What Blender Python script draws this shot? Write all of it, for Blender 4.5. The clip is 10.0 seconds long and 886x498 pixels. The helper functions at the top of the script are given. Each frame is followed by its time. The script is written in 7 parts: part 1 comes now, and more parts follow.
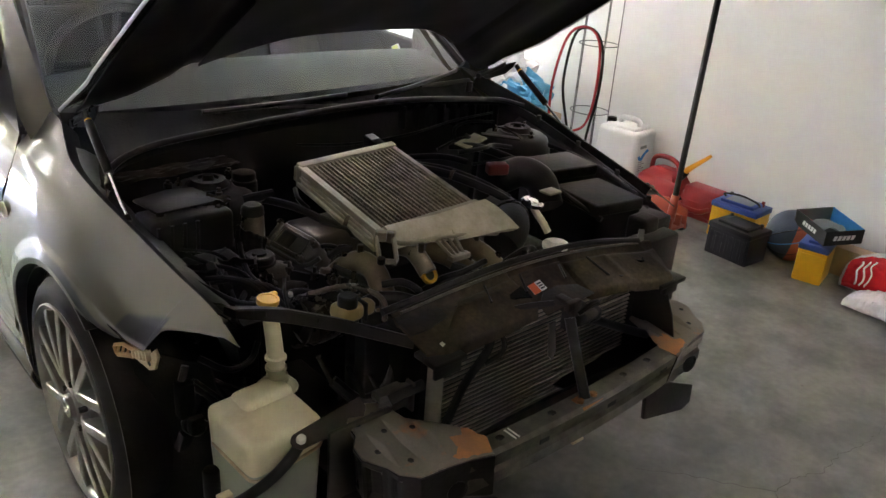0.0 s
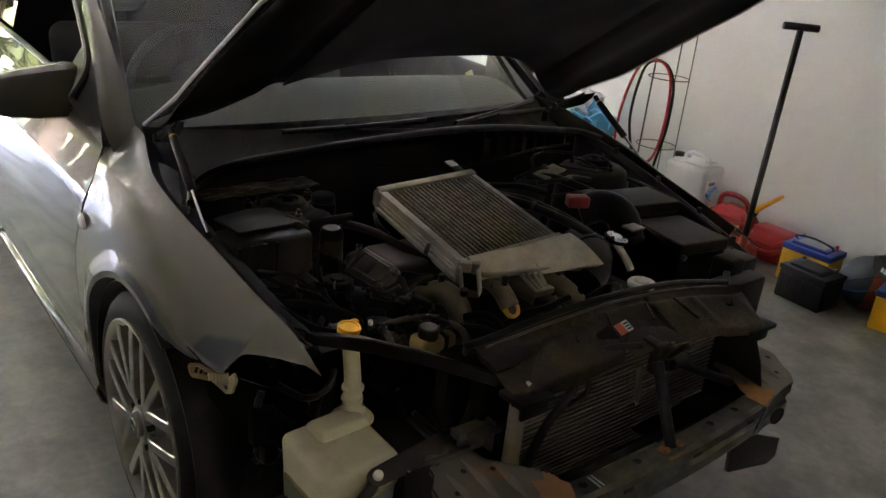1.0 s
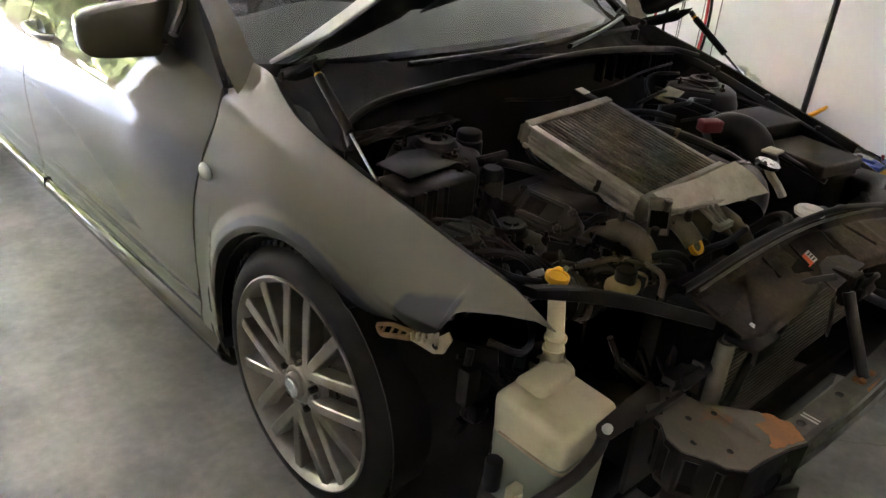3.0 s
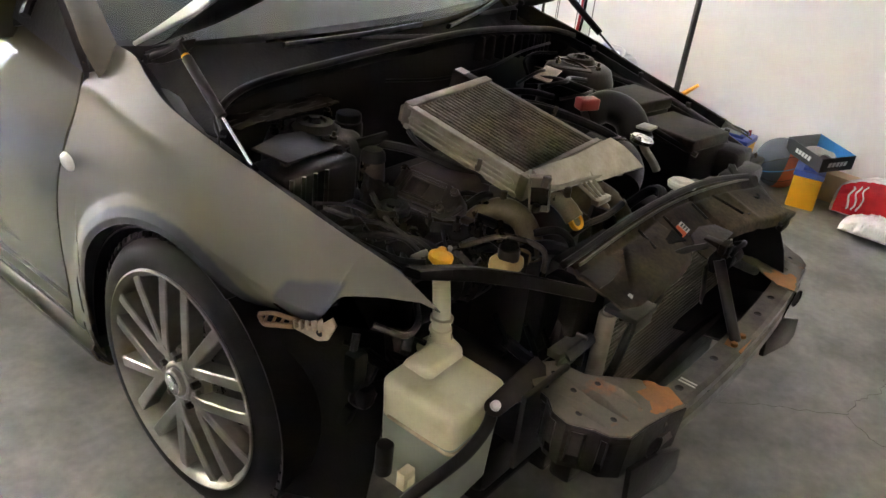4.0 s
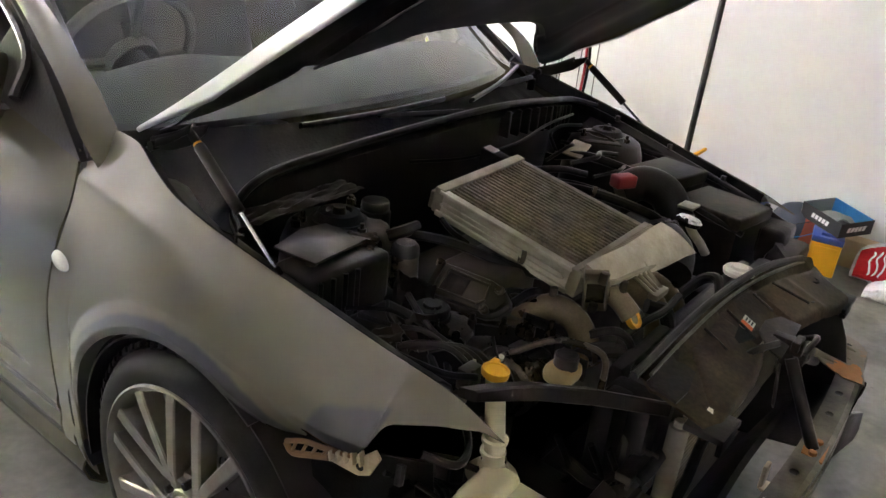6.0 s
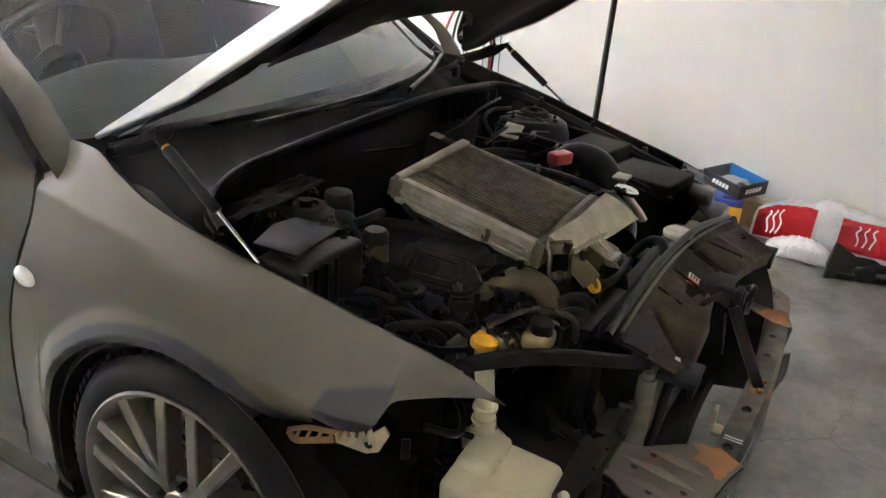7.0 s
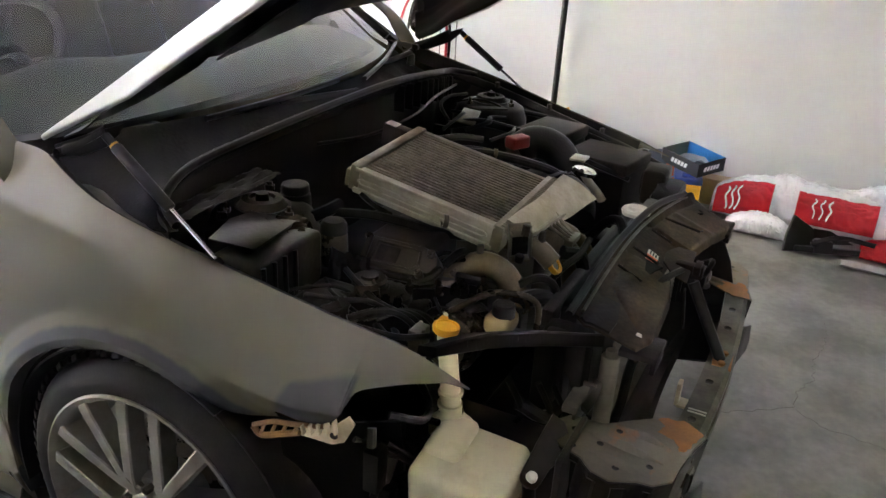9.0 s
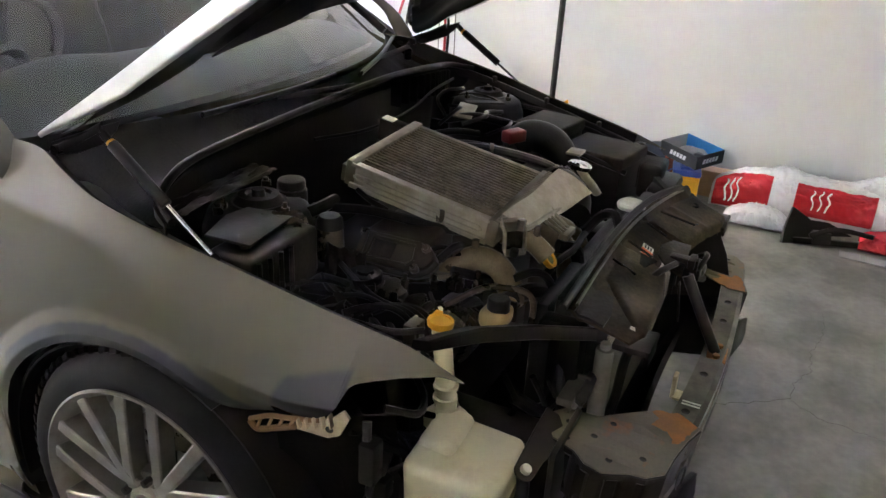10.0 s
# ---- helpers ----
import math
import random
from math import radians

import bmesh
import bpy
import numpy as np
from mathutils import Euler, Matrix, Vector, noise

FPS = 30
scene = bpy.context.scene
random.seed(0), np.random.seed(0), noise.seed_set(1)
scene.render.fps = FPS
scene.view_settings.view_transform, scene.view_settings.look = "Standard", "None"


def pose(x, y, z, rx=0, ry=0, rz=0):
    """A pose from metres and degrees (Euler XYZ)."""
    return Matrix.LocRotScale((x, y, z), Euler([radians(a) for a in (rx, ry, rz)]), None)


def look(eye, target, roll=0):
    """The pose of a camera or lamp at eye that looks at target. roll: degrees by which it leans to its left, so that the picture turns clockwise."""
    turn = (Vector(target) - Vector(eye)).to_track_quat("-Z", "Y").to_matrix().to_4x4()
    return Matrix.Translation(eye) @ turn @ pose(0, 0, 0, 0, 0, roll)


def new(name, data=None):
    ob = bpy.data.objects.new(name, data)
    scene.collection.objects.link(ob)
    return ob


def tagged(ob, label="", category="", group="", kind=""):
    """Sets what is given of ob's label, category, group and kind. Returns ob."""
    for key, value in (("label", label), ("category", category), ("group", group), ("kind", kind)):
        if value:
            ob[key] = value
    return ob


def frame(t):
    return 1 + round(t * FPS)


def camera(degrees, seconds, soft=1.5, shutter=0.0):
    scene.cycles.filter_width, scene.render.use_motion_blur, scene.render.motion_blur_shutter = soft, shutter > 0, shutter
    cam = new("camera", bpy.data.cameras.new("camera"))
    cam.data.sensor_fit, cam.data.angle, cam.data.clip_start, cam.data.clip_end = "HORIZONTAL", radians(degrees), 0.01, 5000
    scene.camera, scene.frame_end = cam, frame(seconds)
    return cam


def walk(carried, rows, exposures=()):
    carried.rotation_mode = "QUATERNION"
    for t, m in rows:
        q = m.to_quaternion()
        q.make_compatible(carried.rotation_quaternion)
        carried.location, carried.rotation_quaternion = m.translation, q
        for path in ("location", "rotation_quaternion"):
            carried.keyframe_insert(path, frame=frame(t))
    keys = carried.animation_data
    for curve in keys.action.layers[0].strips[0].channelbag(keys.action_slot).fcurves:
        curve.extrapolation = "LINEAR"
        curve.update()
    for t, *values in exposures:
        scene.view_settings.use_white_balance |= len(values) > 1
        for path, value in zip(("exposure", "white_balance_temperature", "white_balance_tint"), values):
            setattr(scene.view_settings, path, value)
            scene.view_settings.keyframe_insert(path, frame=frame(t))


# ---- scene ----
cam = camera(57.8, 10.0)
PATH = [
    (0, (-1.315, -1.713, 1.485), (-0.068, -0.375, 0.677), 4.4),
    (0.5, (-1.346, -1.695, 1.482), (-0.106, -0.317, 0.732), 5.2),
    (1, (-1.35, -1.608, 1.465), (-0.168, -0.184, 0.708), 5.8),
    (1.5, (-1.357, -1.44, 1.474), (-0.19, 0.006, 0.734), 5.7),
    (2, (-1.433, -1.34, 1.458), (-0.269, 0.11, 0.72), 6.0),
    (2.5, (-1.602, -1.234, 1.438), (-0.412, 0.133, 0.594), 5.1),
    (3, (-1.648, -1.208, 1.427), (-0.406, 0.054, 0.497), 5.1),
    (3.2, (-1.645, -1.206, 1.426), (-0.351, -0.007, 0.484), 5.7),
    (4.3, (-1.615, -1.218, 1.41), (-0.196, -0.163, 0.475), 6.8),
    (4.5, (-1.618, -1.209, 1.408), (-0.198, -0.153, 0.476), 6.9),
    (5, (-1.585, -1.175, 1.403), (-0.143, -0.104, 0.523), 7.2),
    (5.5, (-1.527, -1.087, 1.4), (-0.068, -0.005, 0.562), 6.7),
    (5.7, (-1.521, -1.05, 1.404), (-0.059, 0.041, 0.583), 6.6),
    (6.8, (-1.658, -0.914, 1.396), (-0.068, -0.011, 0.585), 4.8),
    (7, (-1.671, -0.917, 1.4), (-0.053, -0.065, 0.59), 4.9),
    (7.5, (-1.668, -0.909, 1.398), (-0.022, -0.113, 0.588), 4.8),
    (8, (-1.659, -0.908, 1.4), (-0.009, -0.132, 0.579), 4.6),
    (8.5, (-1.657, -0.917, 1.403), (-0.009, -0.146, 0.572), 4.0),
    (9, (-1.663, -0.932, 1.393), (-0.015, -0.155, 0.567), 3.4),
    (9.5, (-1.664, -0.943, 1.403), (-0.026, -0.164, 0.559), 3.2),
    (10, (-1.664, -0.947, 1.402), (-0.026, -0.17, 0.559), 3.1),
]
EXPOSURES = [(0.0, 6.6, 6950, 30), (0.5, 6.1, 6950, 30), (0.8, 5.88, 7050, 30), (1.6, 5.62, 7200, 30), (2.2, 5.88, 7200, 30), (3.0, 6.68, 7100, 30), (4.5, 7.2, 7000, 32), (5.5, 7.1, 6900, 32), (7.0, 7.03, 6800, 31), (10.0, 6.99, 6600, 31)]
walk(cam, [(t, look(eye, target, roll)) for t, eye, target, roll in PATH],
     EXPOSURES)

import functools

# ---- world and light ----
world = bpy.data.worlds.new("daylight")
scene.world = world
world.use_nodes = True
_wn = world.node_tree.nodes
_sky = _wn.new("ShaderNodeTexSky")
_sky.sky_type = "NISHITA"
_sky.sun_disc = False
_sky.sun_elevation, _sky.sun_rotation = radians(57), radians(207)
world.node_tree.links.new(_sky.outputs[0], _wn["Background"].inputs[0])
_wn["Background"].inputs[1].default_value = 0.15

sun = bpy.data.lights.new("sun", "SUN")
sun.energy, sun.angle, sun.color = 4.5, radians(0.5), (1.0, 0.95, 0.87)
sun_ob = new("sun", sun)
sun_ob.matrix_world = look((-5, -8, 14), (-1, 0, 0))

# ---- materials ----
def material(name, color, rough=0.5, metal=0.0, coat=0.0, color2=None, scale=6.0, mix=0.5, fine=0.0, fine_scale=120.0,
             bump=0.0, bump_scale=80.0, rough_var=0.0, spec=0.5, contrast=(0.35, 0.68)):
    """A procedural surface: two-scale colour change, roughness change and fine relief, in metres."""
    m = bpy.data.materials.new(name)
    m.use_nodes = True
    nt = m.node_tree
    n, l = nt.nodes, nt.links
    b = n["Principled BSDF"]
    b.inputs["Roughness"].default_value = rough
    b.inputs["Metallic"].default_value = metal
    b.inputs["Coat Weight"].default_value = coat
    b.inputs["Coat Roughness"].default_value = 0.04
    b.inputs["Specular IOR Level"].default_value = spec
    b.inputs["Base Color"].default_value = (*color, 1)
    geo = n.new("ShaderNodeNewGeometry")
    pos = geo.outputs["Position"]
    out = None
    if color2:
        t = n.new("ShaderNodeTexNoise")
        t.inputs["Scale"].default_value, t.inputs["Detail"].default_value, t.inputs["Roughness"].default_value = scale, 6, 0.62
        l.new(pos, t.inputs["Vector"])
        r = n.new("ShaderNodeMapRange")
        r.inputs["From Min"].default_value, r.inputs["From Max"].default_value = contrast
        l.new(t.outputs[0], r.inputs["Value"])
        mx = n.new("ShaderNodeMix")
        mx.data_type = "RGBA"
        mx.inputs["A"].default_value, mx.inputs["B"].default_value = (*color, 1), (*color2, 1)
        mul = n.new("ShaderNodeMath")
        mul.operation = "MULTIPLY"
        mul.inputs[1].default_value = mix
        l.new(r.outputs[0], mul.inputs[0])
        l.new(mul.outputs[0], mx.inputs["Factor"])
        out = mx.outputs["Result"]
        if rough_var:
            rr = n.new("ShaderNodeMath")
            rr.operation = "MULTIPLY_ADD"
            rr.inputs[1].default_value, rr.inputs[2].default_value = rough_var, rough - rough_var / 2
            l.new(t.outputs[0], rr.inputs[0])
            l.new(rr.outputs[0], b.inputs["Roughness"])
    if fine:
        t2 = n.new("ShaderNodeTexNoise")
        t2.inputs["Scale"].default_value, t2.inputs["Detail"].default_value = fine_scale, 3
        l.new(pos, t2.inputs["Vector"])
        hs = n.new("ShaderNodeHueSaturation")
        ma = n.new("ShaderNodeMath")
        ma.operation = "MULTIPLY_ADD"
        ma.inputs[1].default_value, ma.inputs[2].default_value = fine * 2, 1 - fine
        l.new(t2.outputs[0], ma.inputs[0])
        l.new(ma.outputs[0], hs.inputs["Value"])
        if out:
            l.new(out, hs.inputs["Color"])
        else:
            hs.inputs["Color"].default_value = (*color, 1)
        out = hs.outputs[0]
    if out:
        l.new(out, b.inputs["Base Color"])
    if bump:
        t3 = n.new("ShaderNodeTexNoise")
        t3.inputs["Scale"].default_value, t3.inputs["Detail"].default_value = bump_scale, 4
        l.new(pos, t3.inputs["Vector"])
        bp = n.new("ShaderNodeBump")
        bp.inputs["Strength"].default_value, bp.inputs["Distance"].default_value = bump, 0.003
        l.new(t3.outputs[0], bp.inputs["Height"])
        l.new(bp.outputs[0], b.inputs["Normal"])
    return m


def glass_material(name, tint, dust=0.0, gloss=0.75):
    """A thin pane: clear, with gloss that grows towards grazing, and a film of dust."""
    m = bpy.data.materials.new(name)
    m.use_nodes = True
    nt = m.node_tree
    n, l = nt.nodes, nt.links
    n.remove(n["Principled BSDF"])
    tr, gl, mx, lw = n.new("ShaderNodeBsdfTransparent"), n.new("ShaderNodeBsdfGlossy"), n.new("ShaderNodeMixShader"), n.new("ShaderNodeLayerWeight")
    tr.inputs[0].default_value = (*tint, 1)
    gl.inputs["Roughness"].default_value = 0.015
    lw.inputs[0].default_value = 0.5
    pw = n.new("ShaderNodeMath")
    pw.operation = "POWER"
    pw.inputs[1].default_value = 4.2
    l.new(lw.outputs["Facing"], pw.inputs[0])
    ma = n.new("ShaderNodeMath")
    ma.operation = "MULTIPLY_ADD"
    ma.inputs[1].default_value, ma.inputs[2].default_value = gloss, 0.055
    l.new(pw.outputs[0], ma.inputs[0])
    l.new(ma.outputs[0], mx.inputs[0])
    film = n.new("ShaderNodeMixShader")
    df = n.new("ShaderNodeBsdfDiffuse")
    df.inputs[0].default_value = (0.62, 0.64, 0.55, 1)
    geo, ns = n.new("ShaderNodeNewGeometry"), n.new("ShaderNodeTexNoise")
    ns.inputs["Scale"].default_value, ns.inputs["Detail"].default_value = 5.0, 6
    l.new(geo.outputs["Position"], ns.inputs["Vector"])
    dm = n.new("ShaderNodeMath")
    dm.operation = "MULTIPLY"
    dm.inputs[1].default_value = dust * 2
    l.new(ns.outputs[0], dm.inputs[0])
    l.new(dm.outputs[0], film.inputs[0])
    l.new(tr.outputs[0], film.inputs[1])
    l.new(df.outputs[0], film.inputs[2])
    l.new(film.outputs[0], mx.inputs[1])
    l.new(gl.outputs[0], mx.inputs[2])
    l.new(mx.outputs[0], n["Material Output"].inputs[0])
    return m


M_PAINT = material("titanium_grey_paint", (0.060, 0.054, 0.033), 0.30, 0.0, 1.0, (0.052, 0.046, 0.029), 3.0, 0.35, 0.06, 900, spec=0.02)
M_PAINT.node_tree.nodes["Principled BSDF"].inputs["Coat IOR"].default_value = 1.5
M_PAINT.node_tree.nodes["Principled BSDF"].inputs["Coat Roughness"].default_value = 0.015
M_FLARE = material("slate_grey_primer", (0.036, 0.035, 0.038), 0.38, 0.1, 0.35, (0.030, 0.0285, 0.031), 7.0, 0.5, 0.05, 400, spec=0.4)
M_BLACK = material("black_plastic", (0.0085, 0.0078, 0.0068), 0.38, 0, 0, (0.021, 0.0165, 0.012), 9.0, 0.6, 0.2, 200, 0.2, 150, 0.25, spec=0.28)
M_DUSTY = material("dusty_black_plastic", (0.017, 0.0135, 0.010), 0.52, 0, 0, (0.062, 0.045, 0.028), 11.0, 0.85, 0.4, 150, 0.3, 120, 0.3, contrast=(0.48, 0.72), spec=0.2)
M_DARKPAINT = material("dusty_bay_paint", (0.0085, 0.007, 0.0056), 0.38, 0.1, 0, (0.025, 0.018, 0.012), 10.0, 0.8, 0.25, 180, 0.2, 90, 0.25, spec=0.35)
M_COWL = material("sooty_cowl_plastic", (0.006, 0.0056, 0.0052), 0.62, 0, 0, (0.015, 0.013, 0.0108), 8.0, 0.7, 0.25, 200, 0.3, 150, 0.2, spec=0.08)
M_LINER = material("black_felt_insulation", (0.036, 0.036, 0.040), 0.85, 0, 0, (0.050, 0.050, 0.054), 12.0, 0.6, 0.2, 300, 0.5, 260)
M_RUBBER = material("tyre_rubber", (0.0085, 0.0083, 0.008), 0.62, 0, 0, (0.017, 0.0155, 0.014), 14.0, 0.6, 0.2, 200, 0.15, 300, spec=0.18)
M_HOSE = material("black_rubber_hose", (0.0068, 0.0062, 0.0054), 0.36, 0, 0, (0.017, 0.0135, 0.010), 16.0, 0.6, 0.15, 220, spec=0.30)
M_RIM = material("dusty_alloy", (0.32, 0.305, 0.275), 0.36, 0.75, 0.1, (0.17, 0.13, 0.092), 11.0, 0.55, 0.1, 250, 0.05, 200, 0.2)
M_ALU = material("dirty_aluminium", (0.36, 0.325, 0.24), 0.42, 0.6, 0, (0.17, 0.135, 0.085), 20.0, 0.7, 0.2, 160, 0.2, 180, 0.25)
M_CAST = material("cast_aluminium", (0.16, 0.135, 0.10), 0.28, 0.7, 0, (0.060, 0.048, 0.035), 12.0, 0.8, 0.25, 220, 0.15, 260, 0.2)
M_TANKALU = material("pale_stained_aluminium", (0.56, 0.51, 0.40), 0.5, 0.25, 0, (0.36, 0.30, 0.20), 22.0, 0.75, 0.1, 160, 0.25, 120, 0.2)
M_FIN = material("grimy_cooling_fins", (0.32, 0.27, 0.18), 0.5, 0.45, 0, (0.10, 0.078, 0.046), 34.0, 0.95, 0.5, 150, 0.3, 300, contrast=(0.40, 0.60))
M_FIN_DARK = material("condenser_fins", (0.022, 0.020, 0.017), 0.55, 0.3, 0, (0.012, 0.011, 0.010), 9.0, 0.7, 0.2, 240)
M_STEEL = material("bare_primed_steel", (0.15, 0.135, 0.108), 0.36, 0.6, 0, (0.052, 0.045, 0.035), 16.0, 0.8, 0.12, 200, 0.15, 140, 0.2)
M_COVER = material("dark_bronze_casting", (0.060, 0.046, 0.032), 0.34, 0.5, 0, (0.030, 0.023, 0.016), 10.0, 0.7, 0.25, 260, 0.12, 240, 0.25)
M_RUNNER = material("warm_cast_alloy", (0.20, 0.158, 0.10), 0.32, 0.7, 0, (0.085, 0.064, 0.040), 9.0, 0.8, 0.25, 260, 0.15, 240, 0.25)
M_RUST = material("orange_rusted_steel", (0.42, 0.175, 0.05), 0.72, 0.1, 0, (0.24, 0.125, 0.06), 15.0, 0.85, 0.15, 200, 0.3, 200)
M_BAREDARK = material("dark_steel", (0.036, 0.032, 0.027), 0.42, 0.4, 0, (0.068, 0.055, 0.040), 14.0, 0.7, 0.15, 180, 0.15, 160)
M_BROWN = material("brown_dusty_panel", (0.0105, 0.0078, 0.0056), 0.45, 0, 0, (0.032, 0.0225, 0.015), 9.0, 0.9, 0.2, 120, 0.3, 60, 0.2, spec=0.3)
M_GREASE = material("oily_cast_metal", (0.062, 0.051, 0.038), 0.28, 0.6, 0, (0.018, 0.0145, 0.011), 18.0, 0.85, 0.2, 200, 0.3, 180, 0.3)
M_FIREWALL = material("dusty_firewall", (0.013, 0.0115, 0.0098), 0.5, 0, 0, (0.024, 0.0195, 0.015), 7.0, 0.8, 0.2, 160, 0.15, 120, 0.2, spec=0.25)
M_ALU_D = material("dull_grey_tubes", (0.42, 0.37, 0.30), 0.42, 0.5, 0, (0.24, 0.205, 0.16), 9.0, 0.7, 0.1)
M_CORE = material("grime_caked_tubes", (0.27, 0.225, 0.145), 0.5, 0.4, 0, (0.15, 0.12, 0.072), 30.0, 0.9, 0.4, 150, 0.3, 300, contrast=(0.40, 0.62))
M_PANEL = material("dust_caked_plastic", (0.022, 0.0165, 0.0115), 0.6, 0, 0, (0.092, 0.067, 0.041), 5.0, 0.9, 0.5, 120, 0.3, 120, 0.3, contrast=(0.44, 0.66), spec=0.12)
M_TANK = material("yellowed_white_plastic", (0.66, 0.60, 0.41), 0.40, 0, 0, (0.44, 0.34, 0.18), 9.0, 0.75, 0.06, 200, 0.12, 60, contrast=(0.50, 0.74))
M_FLUID = material("tank_with_bluish_fluid", (0.33, 0.36, 0.29), 0.36, 0, 0, (0.27, 0.28, 0.21), 9.0, 0.6)
M_AMBERTANK = material("amber_reservoir_plastic", (0.40, 0.29, 0.12), 0.42, 0, 0, (0.22, 0.145, 0.055), 14.0, 0.7)
M_YELLOW = material("yellow_plastic", (0.85, 0.42, 0.015), 0.4, 0, 0.1, (0.70, 0.33, 0.015), 20.0, 0.4)
M_WHITECAP = material("white_plastic", (0.72, 0.70, 0.64), 0.45, 0, 0, (0.5, 0.47, 0.4), 30.0, 0.5)
M_CLIP = material("aged_cream_plastic", (0.62, 0.53, 0.36), 0.5, 0, 0, (0.30, 0.17, 0.08), 18.0, 0.8)
M_RED = material("red_plastic", (0.22, 0.018, 0.015), 0.4, 0, 0.1, (0.28, 0.02, 0.02), 10.0, 0.5)
M_CHROME = material("chrome", (0.75, 0.75, 0.74), 0.14, 1.0, 0, (0.6, 0.6, 0.58), 12.0, 0.4)
M_HANDLE = material("chrome_rod", (0.78, 0.78, 0.76), 0.2, 1.0)
M_LENS = material("clear_lamp_lens", (0.66, 0.65, 0.60), 0.22, 0.0, 0.6, (0.5, 0.49, 0.45), 60.0, 0.5)
M_SEAT = material("grey_seat_leather", (0.028, 0.028, 0.028), 0.5, 0, 0, (0.040, 0.039, 0.037), 5.0, 0.5)
# pale silver: the bonnet edge's bright reflection put into the colour
M_EDGE_SHEEN = material("silver_edge_sheen", (0.40, 0.40, 0.405), 0.42, 0.4, 0, (0.36, 0.36, 0.365), 6.0, 0.4)
M_DASH = material("dark_dashboard", (0.013, 0.014, 0.015), 0.6, 0, 0, (0.018, 0.018, 0.018), 4.0, 0.5)
M_WALL = material("white_wall_paint", (0.84, 0.835, 0.825), 0.7, 0, 0, (0.79, 0.785, 0.77), 1.6, 0.5, 0.02, 200, 0.08, 240)
M_CEIL = material("white_ceiling_paint", (0.84, 0.84, 0.82), 0.8, 0, 0, (0.80, 0.80, 0.78), 1.5, 0.4, 0.02, 200)
M_SKIRT = material("white_gloss_trim", (0.74, 0.735, 0.72), 0.4, 0, 0, (0.60, 0.58, 0.54), 7.0, 0.5)
M_BLOCK = material("off_white_block_wall", (0.58, 0.565, 0.53), 0.85, 0, 0, (0.48, 0.47, 0.44), 3.0, 0.6, 0.08, 90, 0.2, 60)
M_GLASS = glass_material("windscreen_glass", (0.58, 0.64, 0.59), 0.0)
M_REARGLASS = glass_material("privacy_rear_glass", (0.006, 0.0065, 0.0065), 0.003, 0.30)
M_DARKGLASS = glass_material("tinted_side_glass", (0.05, 0.055, 0.055), 0.003, 0.30)


def floor_material():
    m = material("sealed_concrete", (0.205, 0.198, 0.178), 0.40, 0, 0, (0.105, 0.101, 0.092), 3.2, 0.85, 0.30, 34, 0.10, 40, 0.50, contrast=(0.42, 0.62))
    nt = m.node_tree
    n, l = nt.nodes, nt.links
    b = n["Principled BSDF"]
    base = b.inputs["Base Color"].links[0].from_socket
    geo = n.new("ShaderNodeNewGeometry")
    # small dark specks
    sp = n.new("ShaderNodeTexVoronoi")
    sp.inputs["Scale"].default_value = 7.0
    l.new(geo.outputs["Position"], sp.inputs["Vector"])
    sr = n.new("ShaderNodeMapRange")
    sr.inputs["From Min"].default_value, sr.inputs["From Max"].default_value = 0.03, 0.06
    sr.inputs["To Min"].default_value, sr.inputs["To Max"].default_value = 0.5, 0.0
    l.new(sp.outputs["Distance"], sr.inputs["Value"])
    m2 = n.new("ShaderNodeMix")
    m2.data_type = "RGBA"
    m2.inputs["B"].default_value = (0.09, 0.085, 0.075, 1)
    l.new(base, m2.inputs["A"])
    l.new(sr.outputs[0], m2.inputs["Factor"])
    l.new(m2.outputs["Result"], b.inputs["Base Color"])
    return m


M_FLOOR = floor_material()
M_DRIVE = material("pale_concrete_drive", (0.52, 0.50, 0.46), 0.8, 0, 0, (0.33, 0.32, 0.30), 1.2, 0.7, 0.1, 60)
M_LEAF = material("garden_leaves", (0.038, 0.064, 0.016), 0.5, 0, 0, (0.090, 0.125, 0.035), 2.5, 0.9)
M_BARK = material("tree_bark", (0.13, 0.10, 0.07), 0.9, 0, 0, (0.08, 0.06, 0.045), 12.0, 0.7)
M_GRASS = material("lawn_green", (0.08, 0.12, 0.03), 0.9, 0, 0, (0.12, 0.14, 0.05), 1.5, 0.8)


# ---- mesh helpers ----
def mesh_object(name, bm, mat, parent=None, label="", smooth=True, angle=35):
    bmesh.ops.recalc_face_normals(bm, faces=bm.faces)
    me = bpy.data.meshes.new(name)
    if smooth:
        cut = radians(angle)
        for f in bm.faces:
            f.smooth = True
        for e in bm.edges:
            if len(e.link_faces) == 2 and e.calc_face_angle(0) > cut:
                e.smooth = False
    bm.to_mesh(me)
    bm.free()
    me.materials.append(mat)
    ob = new(name, me)
    if parent:
        ob.parent = parent
    if label:
        ob["label"] = label
    return ob


def part(name, bm, mat, parent, label="", **k):
    return mesh_object(name, bm, mat, parent, label, **k)


def thing(name, label, category, group="", kind=""):
    return tagged(new(name), label, category, group, kind)


def merge(bm, other, m=None):
    """Adds the bmesh other to bm, moved by m."""
    if m is not None:
        other.transform(m)
    vs = [bm.verts.new(v.co) for v in other.verts]
    other.verts.index_update()
    for f in other.faces:
        try:
            bm.faces.new([vs[v.index] for v in f.verts])
        except ValueError:
            pass
    other.free()
    return bm


def B():
    return bmesh.new()


